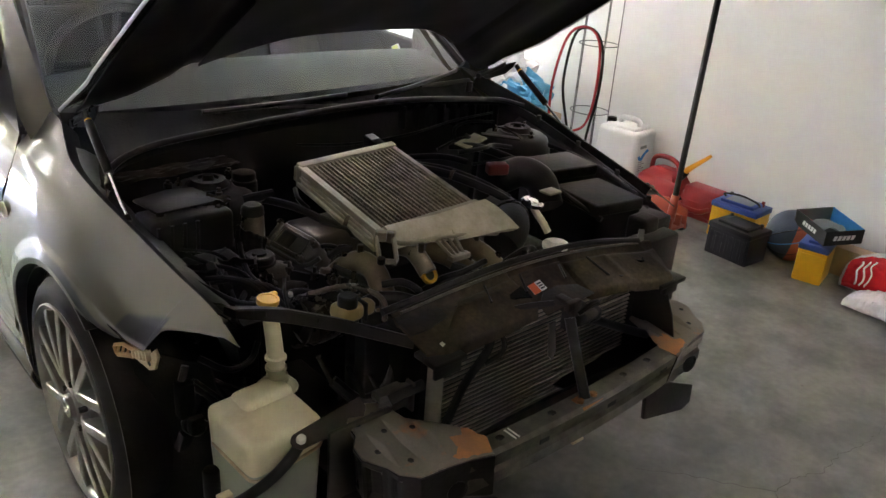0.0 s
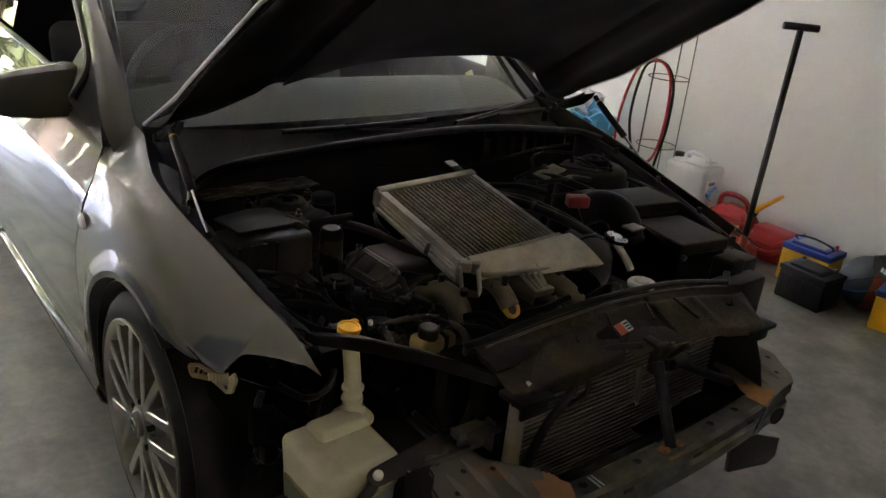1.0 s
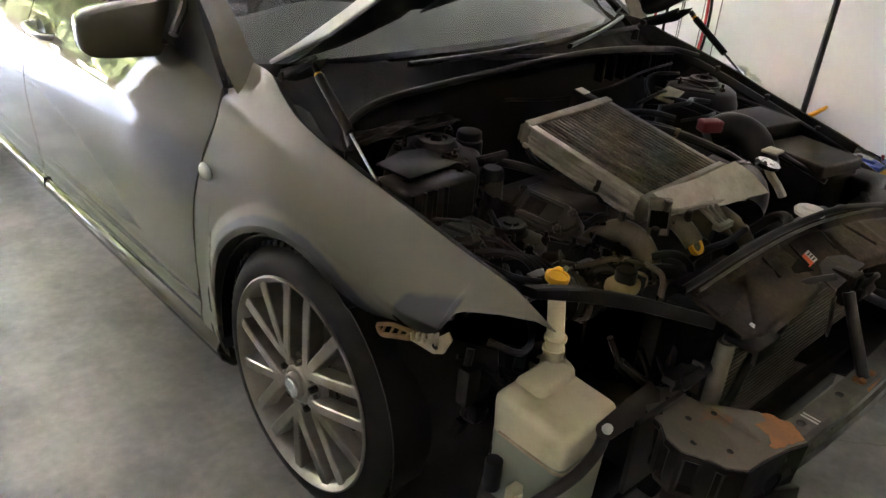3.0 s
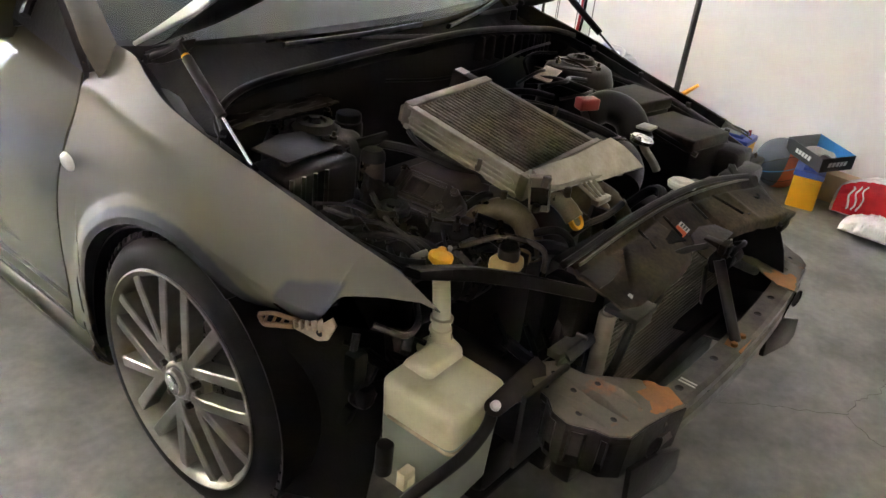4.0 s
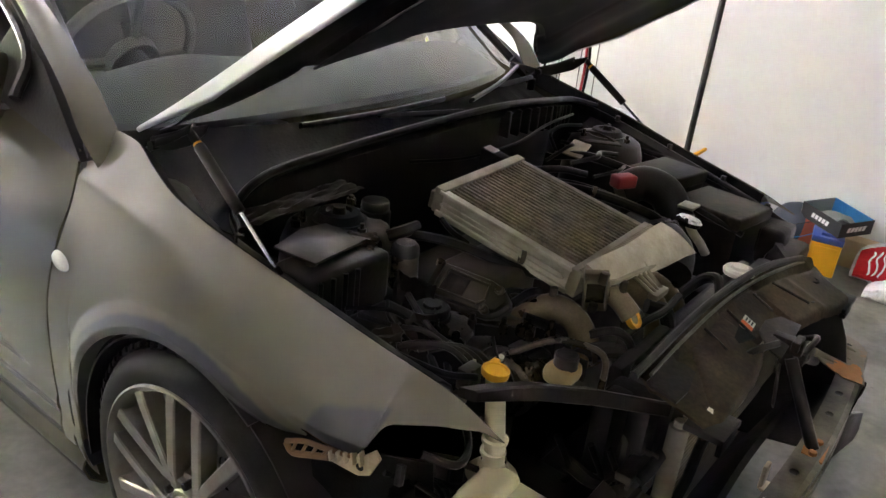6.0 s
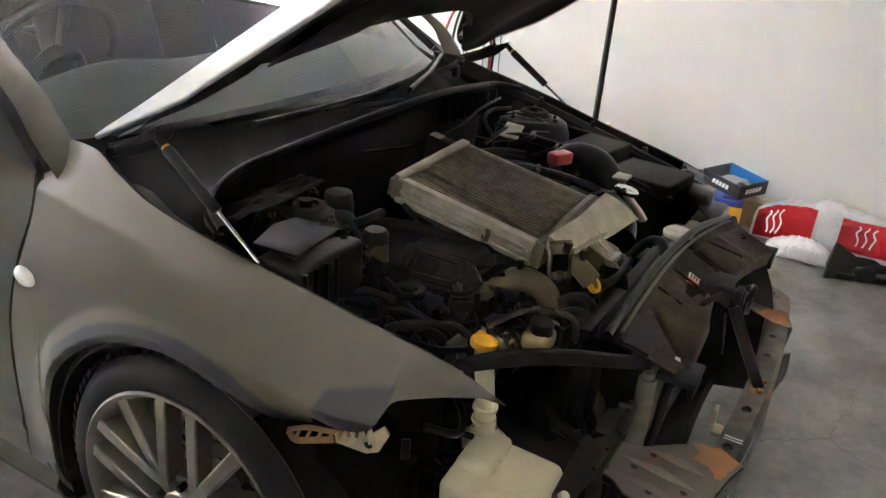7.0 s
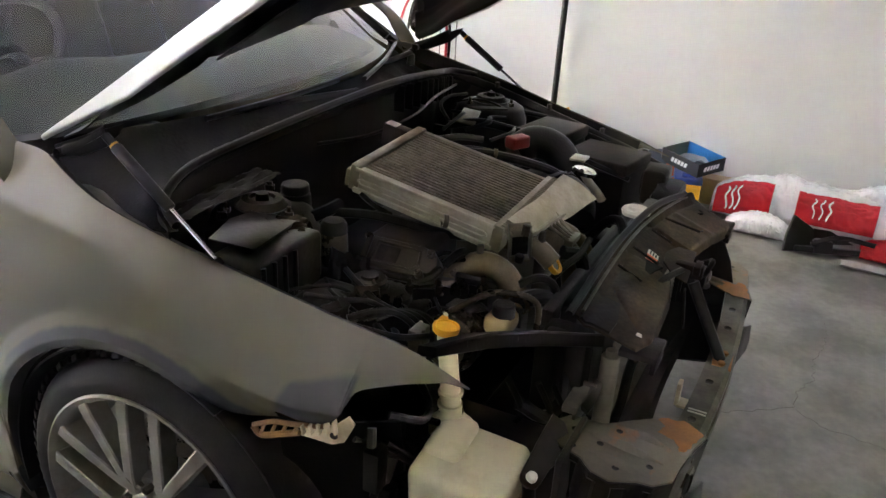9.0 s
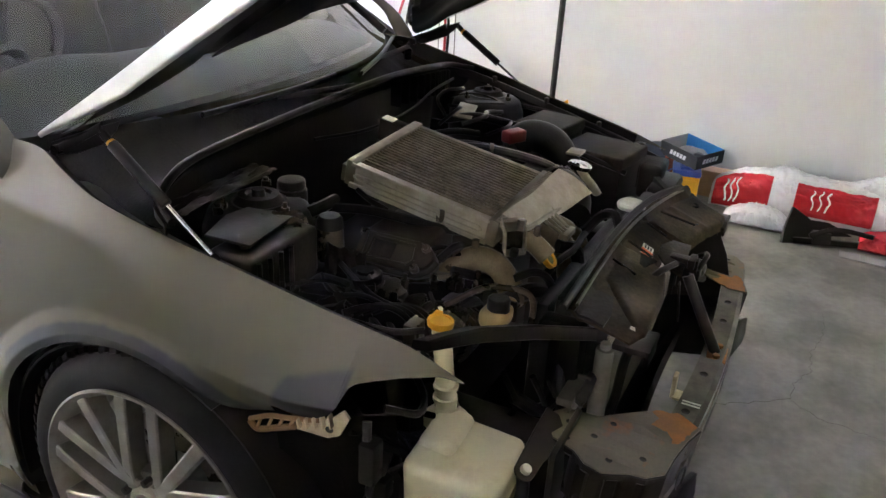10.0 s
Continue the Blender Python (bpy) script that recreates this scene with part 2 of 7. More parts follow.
def box(bm, lo, hi, bev=0.0, m=None, seg=2):
    o = bmesh.new()
    bmesh.ops.create_cube(o, size=1)
    lo, hi = Vector(lo), Vector(hi)
    for v in o.verts:
        v.co = Vector([lo[i] + (v.co[i] + 0.5) * (hi[i] - lo[i]) for i in range(3)])
    if bev:
        bmesh.ops.bevel(o, geom=list(o.edges), offset=bev, segments=seg, affect="EDGES", profile=0.5)
    return merge(bm, o, m)


def cyl(bm, a, b, r, r2=None, seg=20, bev=0.0):
    a, b = Vector(a), Vector(b)
    d = b - a
    o = bmesh.new()
    bmesh.ops.create_cone(o, cap_ends=True, segments=seg, radius1=r, radius2=r if r2 is None else r2, depth=d.length)
    if bev:
        caps = [e for e in o.edges if abs(e.verts[0].co.z - e.verts[1].co.z) < 1e-6]
        bmesh.ops.bevel(o, geom=caps, offset=bev, segments=2, affect="EDGES", profile=0.5)
    return merge(bm, o, Matrix.Translation((a + b) / 2) @ d.to_track_quat("Z", "Y").to_matrix().to_4x4())


def smooth_line(pts, n=6):
    """Catmull-Rom points through pts."""
    p = [Vector(q) for q in pts]
    if len(p) < 3:
        return p
    p = [2 * p[0] - p[1]] + p + [2 * p[-1] - p[-2]]
    out = []
    for i in range(1, len(p) - 2):
        for k in range(n):
            t = k / n
            out.append(0.5 * (2 * p[i] + (p[i + 1] - p[i - 1]) * t + (2 * p[i - 1] - 5 * p[i] + 4 * p[i + 1] - p[i + 2]) * t * t
                              + (3 * p[i] - p[i - 1] - 3 * p[i + 1] + p[i + 2]) * t ** 3))
    return out + [p[-2]]


def tube(bm, pts, r, seg=10, n=6, flat=1.0, radii=None):
    """A round bar or hose along a smooth line; radii: a radius for each given point."""
    line = smooth_line(pts, n)
    k = len(line)
    rad = [r] * k if radii is None else [float(np.interp(i / (k - 1), np.linspace(0, 1, len(radii)), radii)) for i in range(k)]
    rings, side = [], None
    for i, q in enumerate(line):
        d = (line[min(i + 1, k - 1)] - line[max(i - 1, 0)]).normalized()
        if side is None:
            side = d.orthogonal().normalized()
        side = (side - d * side.dot(d)).normalized()
        up = d.cross(side)
        rings.append([bm.verts.new(q + rad[i] * (math.cos(a) * side + flat * math.sin(a) * up)) for a in (2 * math.pi * j / seg for j in range(seg))])
    for a, b in zip(rings, rings[1:]):
        for j in range(seg):
            bm.faces.new((a[j], a[(j + 1) % seg], b[(j + 1) % seg], b[j]))
    bm.faces.new(rings[0][::-1])
    bm.faces.new(rings[-1])
    return bm


def lathe(bm, profile, m=None, seg=32, ends=False):
    """Turns (radius, height) points round z."""
    o = bmesh.new()
    rings = []
    for r, h in profile:
        if r < 1e-6:
            rings.append([o.verts.new((0, 0, h))])
        else:
            rings.append([o.verts.new((r * math.cos(2 * math.pi * j / seg), r * math.sin(2 * math.pi * j / seg), h)) for j in range(seg)])
    for a, b in zip(rings, rings[1:]):
        for j in range(seg):
            k = (j + 1) % seg
            if len(a) == 1 and len(b) > 1:
                o.faces.new((a[0], b[j], b[k]))
            elif len(b) == 1 and len(a) > 1:
                o.faces.new((a[j], a[k], b[0]))
            elif len(a) > 1:
                o.faces.new((a[j], a[k], b[k], b[j]))
    return merge(bm, o, m)


def sheet(bm, f, nu, nv, thick=0.0):
    """A surface f(u, v) for u, v from 0 to 1, closed to a shell of that thickness (towards minus its normal)."""
    g = [[Vector(f(i / nu, j / nv)) for j in range(nv + 1)] for i in range(nu + 1)]
    top = [[bm.verts.new(p) for p in row] for row in g]
    for i in range(nu):
        for j in range(nv):
            bm.faces.new((top[i][j], top[i + 1][j], top[i + 1][j + 1], top[i][j + 1]))
    if thick:
        def nrm(i, j):
            a = g[min(i + 1, nu)][j] - g[max(i - 1, 0)][j]
            b = g[i][min(j + 1, nv)] - g[i][max(j - 1, 0)]
            c = a.cross(b)
            return c.normalized() if c.length > 1e-9 else Vector((0, 0, 1))
        low = [[bm.verts.new(g[i][j] - thick * nrm(i, j)) for j in range(nv + 1)] for i in range(nu + 1)]
        for i in range(nu):
            for j in range(nv):
                bm.faces.new((low[i][j], low[i][j + 1], low[i + 1][j + 1], low[i + 1][j]))
        for i in range(nu):
            bm.faces.new((top[i][0], low[i][0], low[i + 1][0], top[i + 1][0]))
            bm.faces.new((top[i][nv], top[i + 1][nv], low[i + 1][nv], low[i][nv]))
        for j in range(nv):
            bm.faces.new((top[0][j], top[0][j + 1], low[0][j + 1], low[0][j]))
            bm.faces.new((top[nu][j], low[nu][j], low[nu][j + 1], top[nu][j + 1]))
    return bm


def plate(bm, poly, depth, m=None, bev=0.0):
    """A flat outline (x, y) given a depth along z."""
    o = bmesh.new()
    f = o.faces.new([o.verts.new((x, y, 0)) for x, y in poly])
    r = bmesh.ops.extrude_face_region(o, geom=[f])
    for v in [v for v in r["geom"] if isinstance(v, bmesh.types.BMVert)]:
        v.co.z += depth
    if bev:
        bmesh.ops.recalc_face_normals(o, faces=o.faces)
        bmesh.ops.bevel(o, geom=list(o.edges), offset=bev, segments=2, affect="EDGES", profile=0.5)
    return merge(bm, o, m)


def lerp(x, xs, ys):
    return float(np.interp(x, xs, ys))


def bend(x, xs, ys):
    """A smooth line through the table (cubic, with the slopes of its neighbours)."""
    if x <= xs[0]:
        return ys[0]
    if x >= xs[-1]:
        return ys[-1]
    i = max(k for k in range(len(xs) - 1) if xs[k] <= x)

    def slope(k):
        a, b = max(k - 1, 0), min(k + 1, len(xs) - 1)
        return (ys[b] - ys[a]) / (xs[b] - xs[a])
    h = xs[i + 1] - xs[i]
    t = (x - xs[i]) / h
    return ((1 + 2 * t) * (1 - t) ** 2 * ys[i] + t * (1 - t) ** 2 * h * slope(i) + t * t * (3 - 2 * t) * ys[i + 1] + t * t * (t - 1) * h * slope(i + 1))


def pieces(name, bm, mat, parent, places, label=""):
    """Alike pieces: objects of their own on one mesh."""
    first = part(name, bm, mat, parent, label)
    first.matrix_local = places[0]
    for m in places[1:]:
        ob = new(name, first.data)
        ob.parent = parent
        ob.matrix_local = m
        if label:
            ob["label"] = label


def axes(origin, ex, ey):
    """A pose whose x and y axes lie along ex and ey."""
    ex = Vector(ex).normalized()
    ez = ex.cross(Vector(ey)).normalized()
    ey = ez.cross(ex)
    m = Matrix((ex, ey, ez)).transposed().to_4x4()
    m.translation = origin
    return m


# ---- the garage ----
X0, X1, Y0, Y1, H = -8.0, 2.46, -3.4, 4.0, 2.70
bm = box(B(), (X0 - 0.2, Y0 - 0.2, -0.12), (X1 + 0.2, Y1 + 0.1, 0))
floor_ob = tagged(mesh_object("floor", bm, M_FLOOR), "grey sealed concrete garage floor with hairline cracks", "floor", kind="structure")
bm = box(B(), (X1, Y0, 0), (X1 + 0.12, Y1, H))
tagged(mesh_object("wall_east", bm, M_WALL), "smooth white painted garage side wall", "wall", kind="structure")
bm = box(B(), (X0 - 0.12, Y0, 0), (X0, Y1, H))
tagged(mesh_object("wall_west", bm, M_BLOCK), "pale block garage side wall", "wall", kind="structure")
bm = box(B(), (X0 - 0.12, Y0 - 0.12, 0), (X1 + 0.12, Y0, H))
tagged(mesh_object("wall_south", bm, M_BLOCK), "pale block wall at the garage's end", "wall", kind="structure")
DOOR_X0, DOOR_X1, DOOR_H = -2.55, 2.35, 2.45
bm = box(B(), (X0 - 0.12, Y1, 0), (DOOR_X0, Y1 + 0.2, H))
box(bm, (DOOR_X1, Y1, 0), (X1 + 0.12, Y1 + 0.2, H))
box(bm, (DOOR_X0, Y1, DOOR_H), (DOOR_X1, Y1 + 0.2, H))
tagged(mesh_object("wall_north", bm, M_WALL), "white wall round the wide open garage doorway", "wall", kind="structure")
bm = box(B(), (X0 - 0.12, Y0 - 0.12, H), (X1 + 0.12, Y1 + 0.2, H + 0.12))
# unseen overhang past the doorway, added to hold back skylight
box(bm, (X0 - 1.5, Y1 + 0.2, H - 0.1), (X1 + 0.8, Y1 + 1.1, H + 0.12))
tagged(mesh_object("ceiling", bm, M_CEIL), "plain white garage ceiling with an unseen eave added to block skylight", "ceiling", kind="structure")
bm = box(B(), (X1 - 0.016, Y0, 0.0), (X1, Y1, 0.09), 0.003)
tagged(mesh_object("baseboard", bm, M_SKIRT), "low white painted baseboard along the wall", "baseboard", kind="structure")

def crack(pts, r):
    rnd = random.Random(len(pts))
    fine = []
    for (x0, y0), (x1, y1) in zip(pts, pts[1:]):
        for k in range(6):
            t = k / 6
            fine.append((x0 + (x1 - x0) * t + rnd.uniform(-0.006, 0.006), y0 + (y1 - y0) * t + rnd.uniform(-0.006, 0.006), 0.0))
    fine.append((*pts[-1], 0.0))
    bm = tube(B(), fine, r, 6, 2, 0.35, radii=[r * (0.35 + 0.65 * math.sin(math.pi * (k + 0.5) / len(fine))) for k in range(len(fine))])
    bmesh.ops.scale(bm, vec=(1, 1, 0.25), verts=bm.verts)
    part("hairline_crack", bm, M_CRACK, floor_ob, "thin dark crack in the concrete")


M_CRACK = material("crack_dirt", (0.085, 0.078, 0.066), 0.9, 0, 0, (0.06, 0.055, 0.048), 40.0, 0.6)
crack([(0.42, -0.74), (0.511, -0.837), (0.579, -0.934), (0.665, -1.043), (0.778, -1.05), (0.869, -1.091), (0.991, -1.083), (1.148, -1.114), (1.32, -1.10)], 0.0022)
crack([(0.665, -1.043), (0.602, -1.123), (0.595, -1.215), (0.586, -1.301), (0.54, -1.45)], 0.0020)

# outside: drive, lawn and trees beyond the doorway
bm = B()
vs = [bm.verts.new(p) for p in ((-400, Y1 + 0.1, -0.02), (400, Y1 + 0.1, -0.02), (400, 600, -0.02), (-400, 600, -0.02))]
bm.faces.new(vs)
tagged(mesh_object("ground", bm, M_GRASS), "green lawn reaching to the distance", "lawn", kind="structure")
bm = box(B(), (-4.6, Y1 + 0.1, -0.06), (4.0, 9.6, -0.012))
tagged(mesh_object("road", bm, M_DRIVE), "pale sunlit concrete driveway", "driveway", kind="structure")


def tree(x, y, h, seed):
    rnd = random.Random(seed)
    t = thing("tree", "leafy green tree beyond the driveway", "tree", "trees outside")
    t.location = (x, y, -0.02)
    bm = B()
    tube(bm, [(0, 0, 0), (0.1, 0.05, h * 0.35), (0, 0.1, h * 0.75)], 0.16, 8, 4, radii=[0.2, 0.13, 0.05])
    for k in range(6):
        a = k * 1.1
        tube(bm, [(0.05, 0.05, h * (0.3 + 0.05 * k)), (math.cos(a) * h * 0.15, math.sin(a) * h * 0.15, h * (0.45 + 0.05 * k)), (math.cos(a) * h * 0.28, math.sin(a) * h * 0.28, h * (0.55 + 0.06 * k))], 0.05, 6, 3, radii=[0.07, 0.05, 0.02])
    part("trunk", bm, M_BARK, t)
    verts, faces = [], []
    for k in range(3600):
        a, e, r = rnd.uniform(0, 6.283), rnd.uniform(-0.9, 1.5), rnd.uniform(0.35, 1.0) ** 0.5
        w = 0.34 * h * (1 + 0.3 * math.sin(3 * a + seed) + 0.2 * math.sin(7 * e + a))
        c = Vector((w * r * math.cos(a) * math.cos(e), w * r * math.sin(a) * math.cos(e), h * 0.62 + 0.85 * w * r * math.sin(e)))
        s = rnd.uniform(0.12, 0.26)
        u = Vector((rnd.gauss(0, 1), rnd.gauss(0, 1), rnd.gauss(0, 1))).normalized()
        v = u.orthogonal().normalized()
        i = len(verts)
        verts += [c - u * s, c + v * s * 0.5, c + u * s, c - v * s * 0.5]
        faces.append((i, i + 1, i + 2, i + 3))
    me = bpy.data.meshes.new("crown")
    me.from_pydata(verts, [], faces)
    me.materials.append(M_LEAF)
    ob = new("crown", me)
    ob.parent = t


for k, (tx, ty, th) in enumerate([(-9.5, 15, 7.5), (-6.0, 16, 8.0), (-12.5, 16, 8), (-2.8, 16.5, 8), (0.6, 16, 7.5), (4.0, 17, 8), (-16, 17, 8), (-8, 19, 9.5), (-1, 20, 9.5), (-20, 18, 8), (7.5, 17, 8), (-4.2, 10.4, 6.6), (-7.4, 10.2, 6.8), (-1.2, 10.6, 6.4), (-10.8, 10.4, 6.6), (2.2, 10.8, 6.6), (-14.2, 10.6, 6.8), (-5.8, 12.4, 7.6), (-2.6, 12.6, 7.6), (-9.2, 12.4, 7.6), (-24, 16, 8)] + [(-13.5 + 1.55 * k, 9.8 + 0.25 * (k % 3), 2.7 + 0.3 * ((k * 7) % 3)) for k in range(11)]):
    tree(tx, ty, th, k)

# ---- the car: x is its left, minus y its front, origin under the front axle ----
car = thing("car", "grey metallic sedan with raised bonnet and its front bumper removed", "car")
MIRROR_X = Matrix.Diagonal((-1, 1, 1, 1))
WB, WR = 2.675, 0.318


def side_w(y, z):
    """Half the body's width at a height, along the car."""
    w = bend(z, [0.12, 0.2, 0.26, 0.3, 0.42, 0.52, 0.60, 0.68, 0.75, 0.82, 0.89, 0.95], [0.80, 0.845, 0.860, 0.860, 0.872, 0.879, 0.879, 0.868, 0.850, 0.824, 0.792, 0.760])
    return w - bend(y, [-0.56, -0.5, -0.44, -0.38, -0.28, -0.15, 0.05, 2.7, 3.3, 3.7], [0.150, 0.100, 0.070, 0.048, 0.026, 0.010, 0, 0, 0.05, 0.14])


def top_edge(y):
    """The inner, upper edge of the front wing: x (half) and z."""
    ys = [-0.545, -0.45, -0.30, -0.15, 0.0, 0.15, 0.25, 0.32, 0.45, 0.56]
    return bend(y, ys, [0.716, 0.717, 0.733, 0.746, 0.762, 0.764, 0.744, 0.727, 0.722, 0.722]), bend(y, ys, [0.700, 0.733, 0.765, 0.797, 0.832, 0.865, 0.892, 0.914, 0.919, 0.921])


ARCH, ARCH_Y, ARCH_Z = 0.346, 0.012, 0.318      # the front arch: radius and centre


def low_edge(y):
    if y > ARCH + ARCH_Y:
        return 0.17
    z = lerp(y, [-0.546, -0.51, -0.46, -0.42, -0.398, -0.390, -0.386, -0.382, -0.372, -0.345, -0.30, -0.25, -0.22], [0.699, 0.7055, 0.702, 0.695, 0.690, 0.685, 0.675, 0.660, 0.645, 0.626, 0.611, 0.602, 0.600])
    if y > -0.2:
        return ARCH_Z + math.sqrt(max(ARCH ** 2 - (y - ARCH_Y) ** 2, 0))
    return z


def wing_full(y, s, zl):
    """A point of the wing's section at y: s from the bonnet gap (0) over the shoulder to the low edge (1)."""
    xt, zt = top_edge(y)
    nose = min(1.0, max(0.0, (-0.04 - y) / 0.26))
    zs = max(min(0.70 - 0.045 * nose, zt - 0.035), zl + 0.004)
    xs = side_w(y, zs)
    k = 0.45
    if s < k:
        t = s / k
        p0, p1, p2 = Vector((xt, zt)), Vector((xs - 0.30 * (xs - xt), zt - 0.016)), Vector((xs, zs))
        p1 = p1.lerp(p0.lerp(p2, 0.55) + Vector((0.010, 0.010)), nose)
        q = (1 - t) ** 2 * p0 + 2 * t * (1 - t) * p1 + t * t * p2
        b = min(1.0, max(0.0, (y - 0.02) / 0.33))
        b = b * b * (3 - 2 * b)
        z = zt + (zs - zt) * t ** 1.15
        x = xt + (side_w(y, z) - xt) * min(1.0, 2.6 * t) ** 0.75
        return q.x + (x - q.x) * b, q.y + (z - q.y) * b
    z = zs + (zl - zs) * (s - k) / (1 - k)
    flare = 0.0
    if -0.26 < y < ARCH + 0.09:
        d = math.hypot(y - ARCH_Y, z - ARCH_Z) - ARCH
        flare = 0.010 * max(0.0, 1 - abs(d - 0.015) / 0.045)
    tuck = 0.050 * (max(0.0, zs - z) / 0.06) ** 1.6 * min(1.0, max(0.0, (-0.12 - y) / 0.15))
    return side_w(y, z) + flare - tuck, z


@functools.lru_cache(maxsize=4096)
def nose_section(y):
    """The section ahead of the arch, cut off at the lamp opening."""
    zl = low_edge(y)
    zv = min(zl, top_edge(y)[1] - 0.095)
    pts = [wing_full(y, k / 60, zv) for k in range(61)]
    kept = [pts[0]]
    for a, b in zip(pts, pts[1:]):
        if b[1] < zl:
            t = (a[1] - zl) / max(a[1] - b[1], 1e-6)
            kept.append((a[0] + (b[0] - a[0]) * t, zl))
            break
        kept.append(b)
    return kept


def wing_x(y, s):
    if y > -0.30:
        return wing_full(y, s, low_edge(y))
    sec = nose_section(round(y, 6))
    k = s * (len(sec) - 1)
    i = min(int(k), len(sec) - 2) if len(sec) > 1 else 0
    if len(sec) < 2:
        return sec[0]
    return tuple(sec[i][j] + (sec[i + 1][j] - sec[i][j]) * (k - i) for j in (0, 1))


SEAM_Y = 0.455


def seam(z):
    """The y of the gap between wing and front door."""
    return bend(z, [0.15, 0.33, 0.65, 0.79, 0.885, 0.96], [0.465, 0.455, 0.412, 0.385, 0.405, 0.46])


def wing_material():
    """The body paint, with slate primer sprayed round the arch and on the corner behind the point."""
    m = material("wing_paint", (0.088, 0.078, 0.047), 0.42, 0.12, 1.0, (0.075, 0.066, 0.041), 3.0, 0.35, 0.06, 900, spec=0.3)
    nt = m.node_tree
    n, l = nt.nodes, nt.links
    b = n["Principled BSDF"]
    b.inputs["Coat IOR"].default_value, b.inputs["Coat Roughness"].default_value = 1.5, 0.015
    geo, sep, ns = n.new("ShaderNodeNewGeometry"), n.new("ShaderNodeSeparateXYZ"), n.new("ShaderNodeTexNoise")
    ns.inputs["Scale"].default_value = 30.0
    l.new(geo.outputs["Position"], sep.inputs[0])
    l.new(geo.outputs["Position"], ns.inputs["Vector"])

    def calc(op, a, c, d=None):
        k = n.new("ShaderNodeMath")
        k.operation = op
        for i, v in enumerate((a, c, d)):
            if isinstance(v, (int, float)):
                k.inputs[i].default_value = v
            elif v is not None:
                l.new(v, k.inputs[i])
        return k.outputs[0]

    def ramp(v, lo, hi):
        r = n.new("ShaderNodeMapRange")
        r.interpolation_type = "SMOOTHSTEP"
        r.inputs["From Min"].default_value, r.inputs["From Max"].default_value = lo, hi
        l.new(v, r.inputs["Value"])
        return r.outputs[0]
    y, z = sep.outputs["Y"], sep.outputs["Z"]
    wob = calc("MULTIPLY_ADD", ns.outputs[0], 0.010, -0.005)
    dist = calc("SQRT", calc("ADD", calc("POWER", calc("SUBTRACT", y, ARCH_Y), 2.0), calc("POWER", calc("SUBTRACT", z, ARCH_Z), 2.0)), 0.0)
    band = calc("MULTIPLY", ramp(calc("ADD", dist, wob), ARCH + 0.040, ARCH + 0.029), ramp(y, 0.36, 0.28))
    below = ramp(calc("ADD", calc("MULTIPLY_ADD", y, 0.20, z), wob), 0.647 - 0.012, 0.647 - 0.026)     # under the slanting upper border
    ahead = ramp(calc("ADD", calc("MULTIPLY_ADD", z, 0.34, y), wob), -0.048, -0.062)                   # in front of the slanting rear border
    mask = calc("MAXIMUM", band, calc("MULTIPLY", calc("MULTIPLY", below, ahead), ramp(y, -0.391, -0.384)))
    mx = n.new("ShaderNodeMix")
    mx.data_type = "RGBA"
    mx.inputs["B"].default_value = (0.030, 0.028, 0.031, 1)
    l.new(b.inputs["Base Color"].links[0].from_socket, mx.inputs["A"])
    l.new(mask, mx.inputs["Factor"])
    l.new(mx.outputs["Result"], b.inputs["Base Color"])
    return m


M_WING = wing_material()


def wing(side):
    bm = B()
    ys = list(np.concatenate([np.linspace(-0.545, -0.41, 16), np.linspace(-0.403, -0.355, 25), np.linspace(-0.345, -0.20, 16), np.linspace(-0.19, ARCH + ARCH_Y - 0.001, 60), np.linspace(ARCH + ARCH_Y + 0.001, SEAM_Y, 8)]))
    n = len(ys) - 1

    def f(u, v):
        i = u * n
        a = int(min(math.floor(i + 1e-9), n - 1))
        y = ys[a] + (ys[a + 1] - ys[a]) * (i - a)
        x, z = wing_x(y, v)
        if y > 0.30:                        # the rear edge follows the door gap
            t = (y - 0.30) / (SEAM_Y - 0.30)
            y = 0.30 + t * (seam(z) - 0.006 - 0.30)
        return (-side * (x - (0.035 if side < 0 else 0)), y, z)
    sheet(bm, f, n, 64, 0.003 * side)
    ob = part("front_wing", bm, M_WING, car, "grey painted front wing ending in a bare point", angle=85)
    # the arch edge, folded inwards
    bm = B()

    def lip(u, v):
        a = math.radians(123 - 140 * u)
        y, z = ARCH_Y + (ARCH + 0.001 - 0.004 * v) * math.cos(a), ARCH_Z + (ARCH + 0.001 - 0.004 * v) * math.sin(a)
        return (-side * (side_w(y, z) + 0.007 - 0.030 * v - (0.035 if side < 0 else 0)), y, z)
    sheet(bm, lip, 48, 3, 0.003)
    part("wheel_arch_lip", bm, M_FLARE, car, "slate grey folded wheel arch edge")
    # the wing's inner flange, along the bonnet gap
    bm = B()

    def flange(u, v):
        y = -0.455 + u * (0.32 + 0.455)
        x, z = top_edge(y)
        return (-side * (x - 0.035 * v - (0.035 if side < 0 else 0)), y, z - 0.004 - 0.018 * v - 0.02 * v * v)
    sheet(bm, flange, 40, 3, 0.003)
    part("wing_flange", bm, M_COWL, car)


wing(1)
wing(-1)

# wheel housings: black liners behind the arches
for s in (1, -1):
    for yc in (0.0, WB):
        bm = B()
        sheet(bm, lambda u, v: (-s * (0.865 - 0.30 * v), yc + 0.006 + (ARCH - 0.008) * math.cos(math.pi * (1.12 * u - 0.06)), 0.320 + (ARCH - 0.008) * math.sin(math.pi * (1.12 * u - 0.06))), 32, 3, 0.004)
        box(bm, (-s * 0.565 - 0.005, yc - 0.36, 0.2), (-s * 0.565 + 0.005, yc + 0.36, 0.70))
        part("wheel_liner", bm, M_BLACK, car)


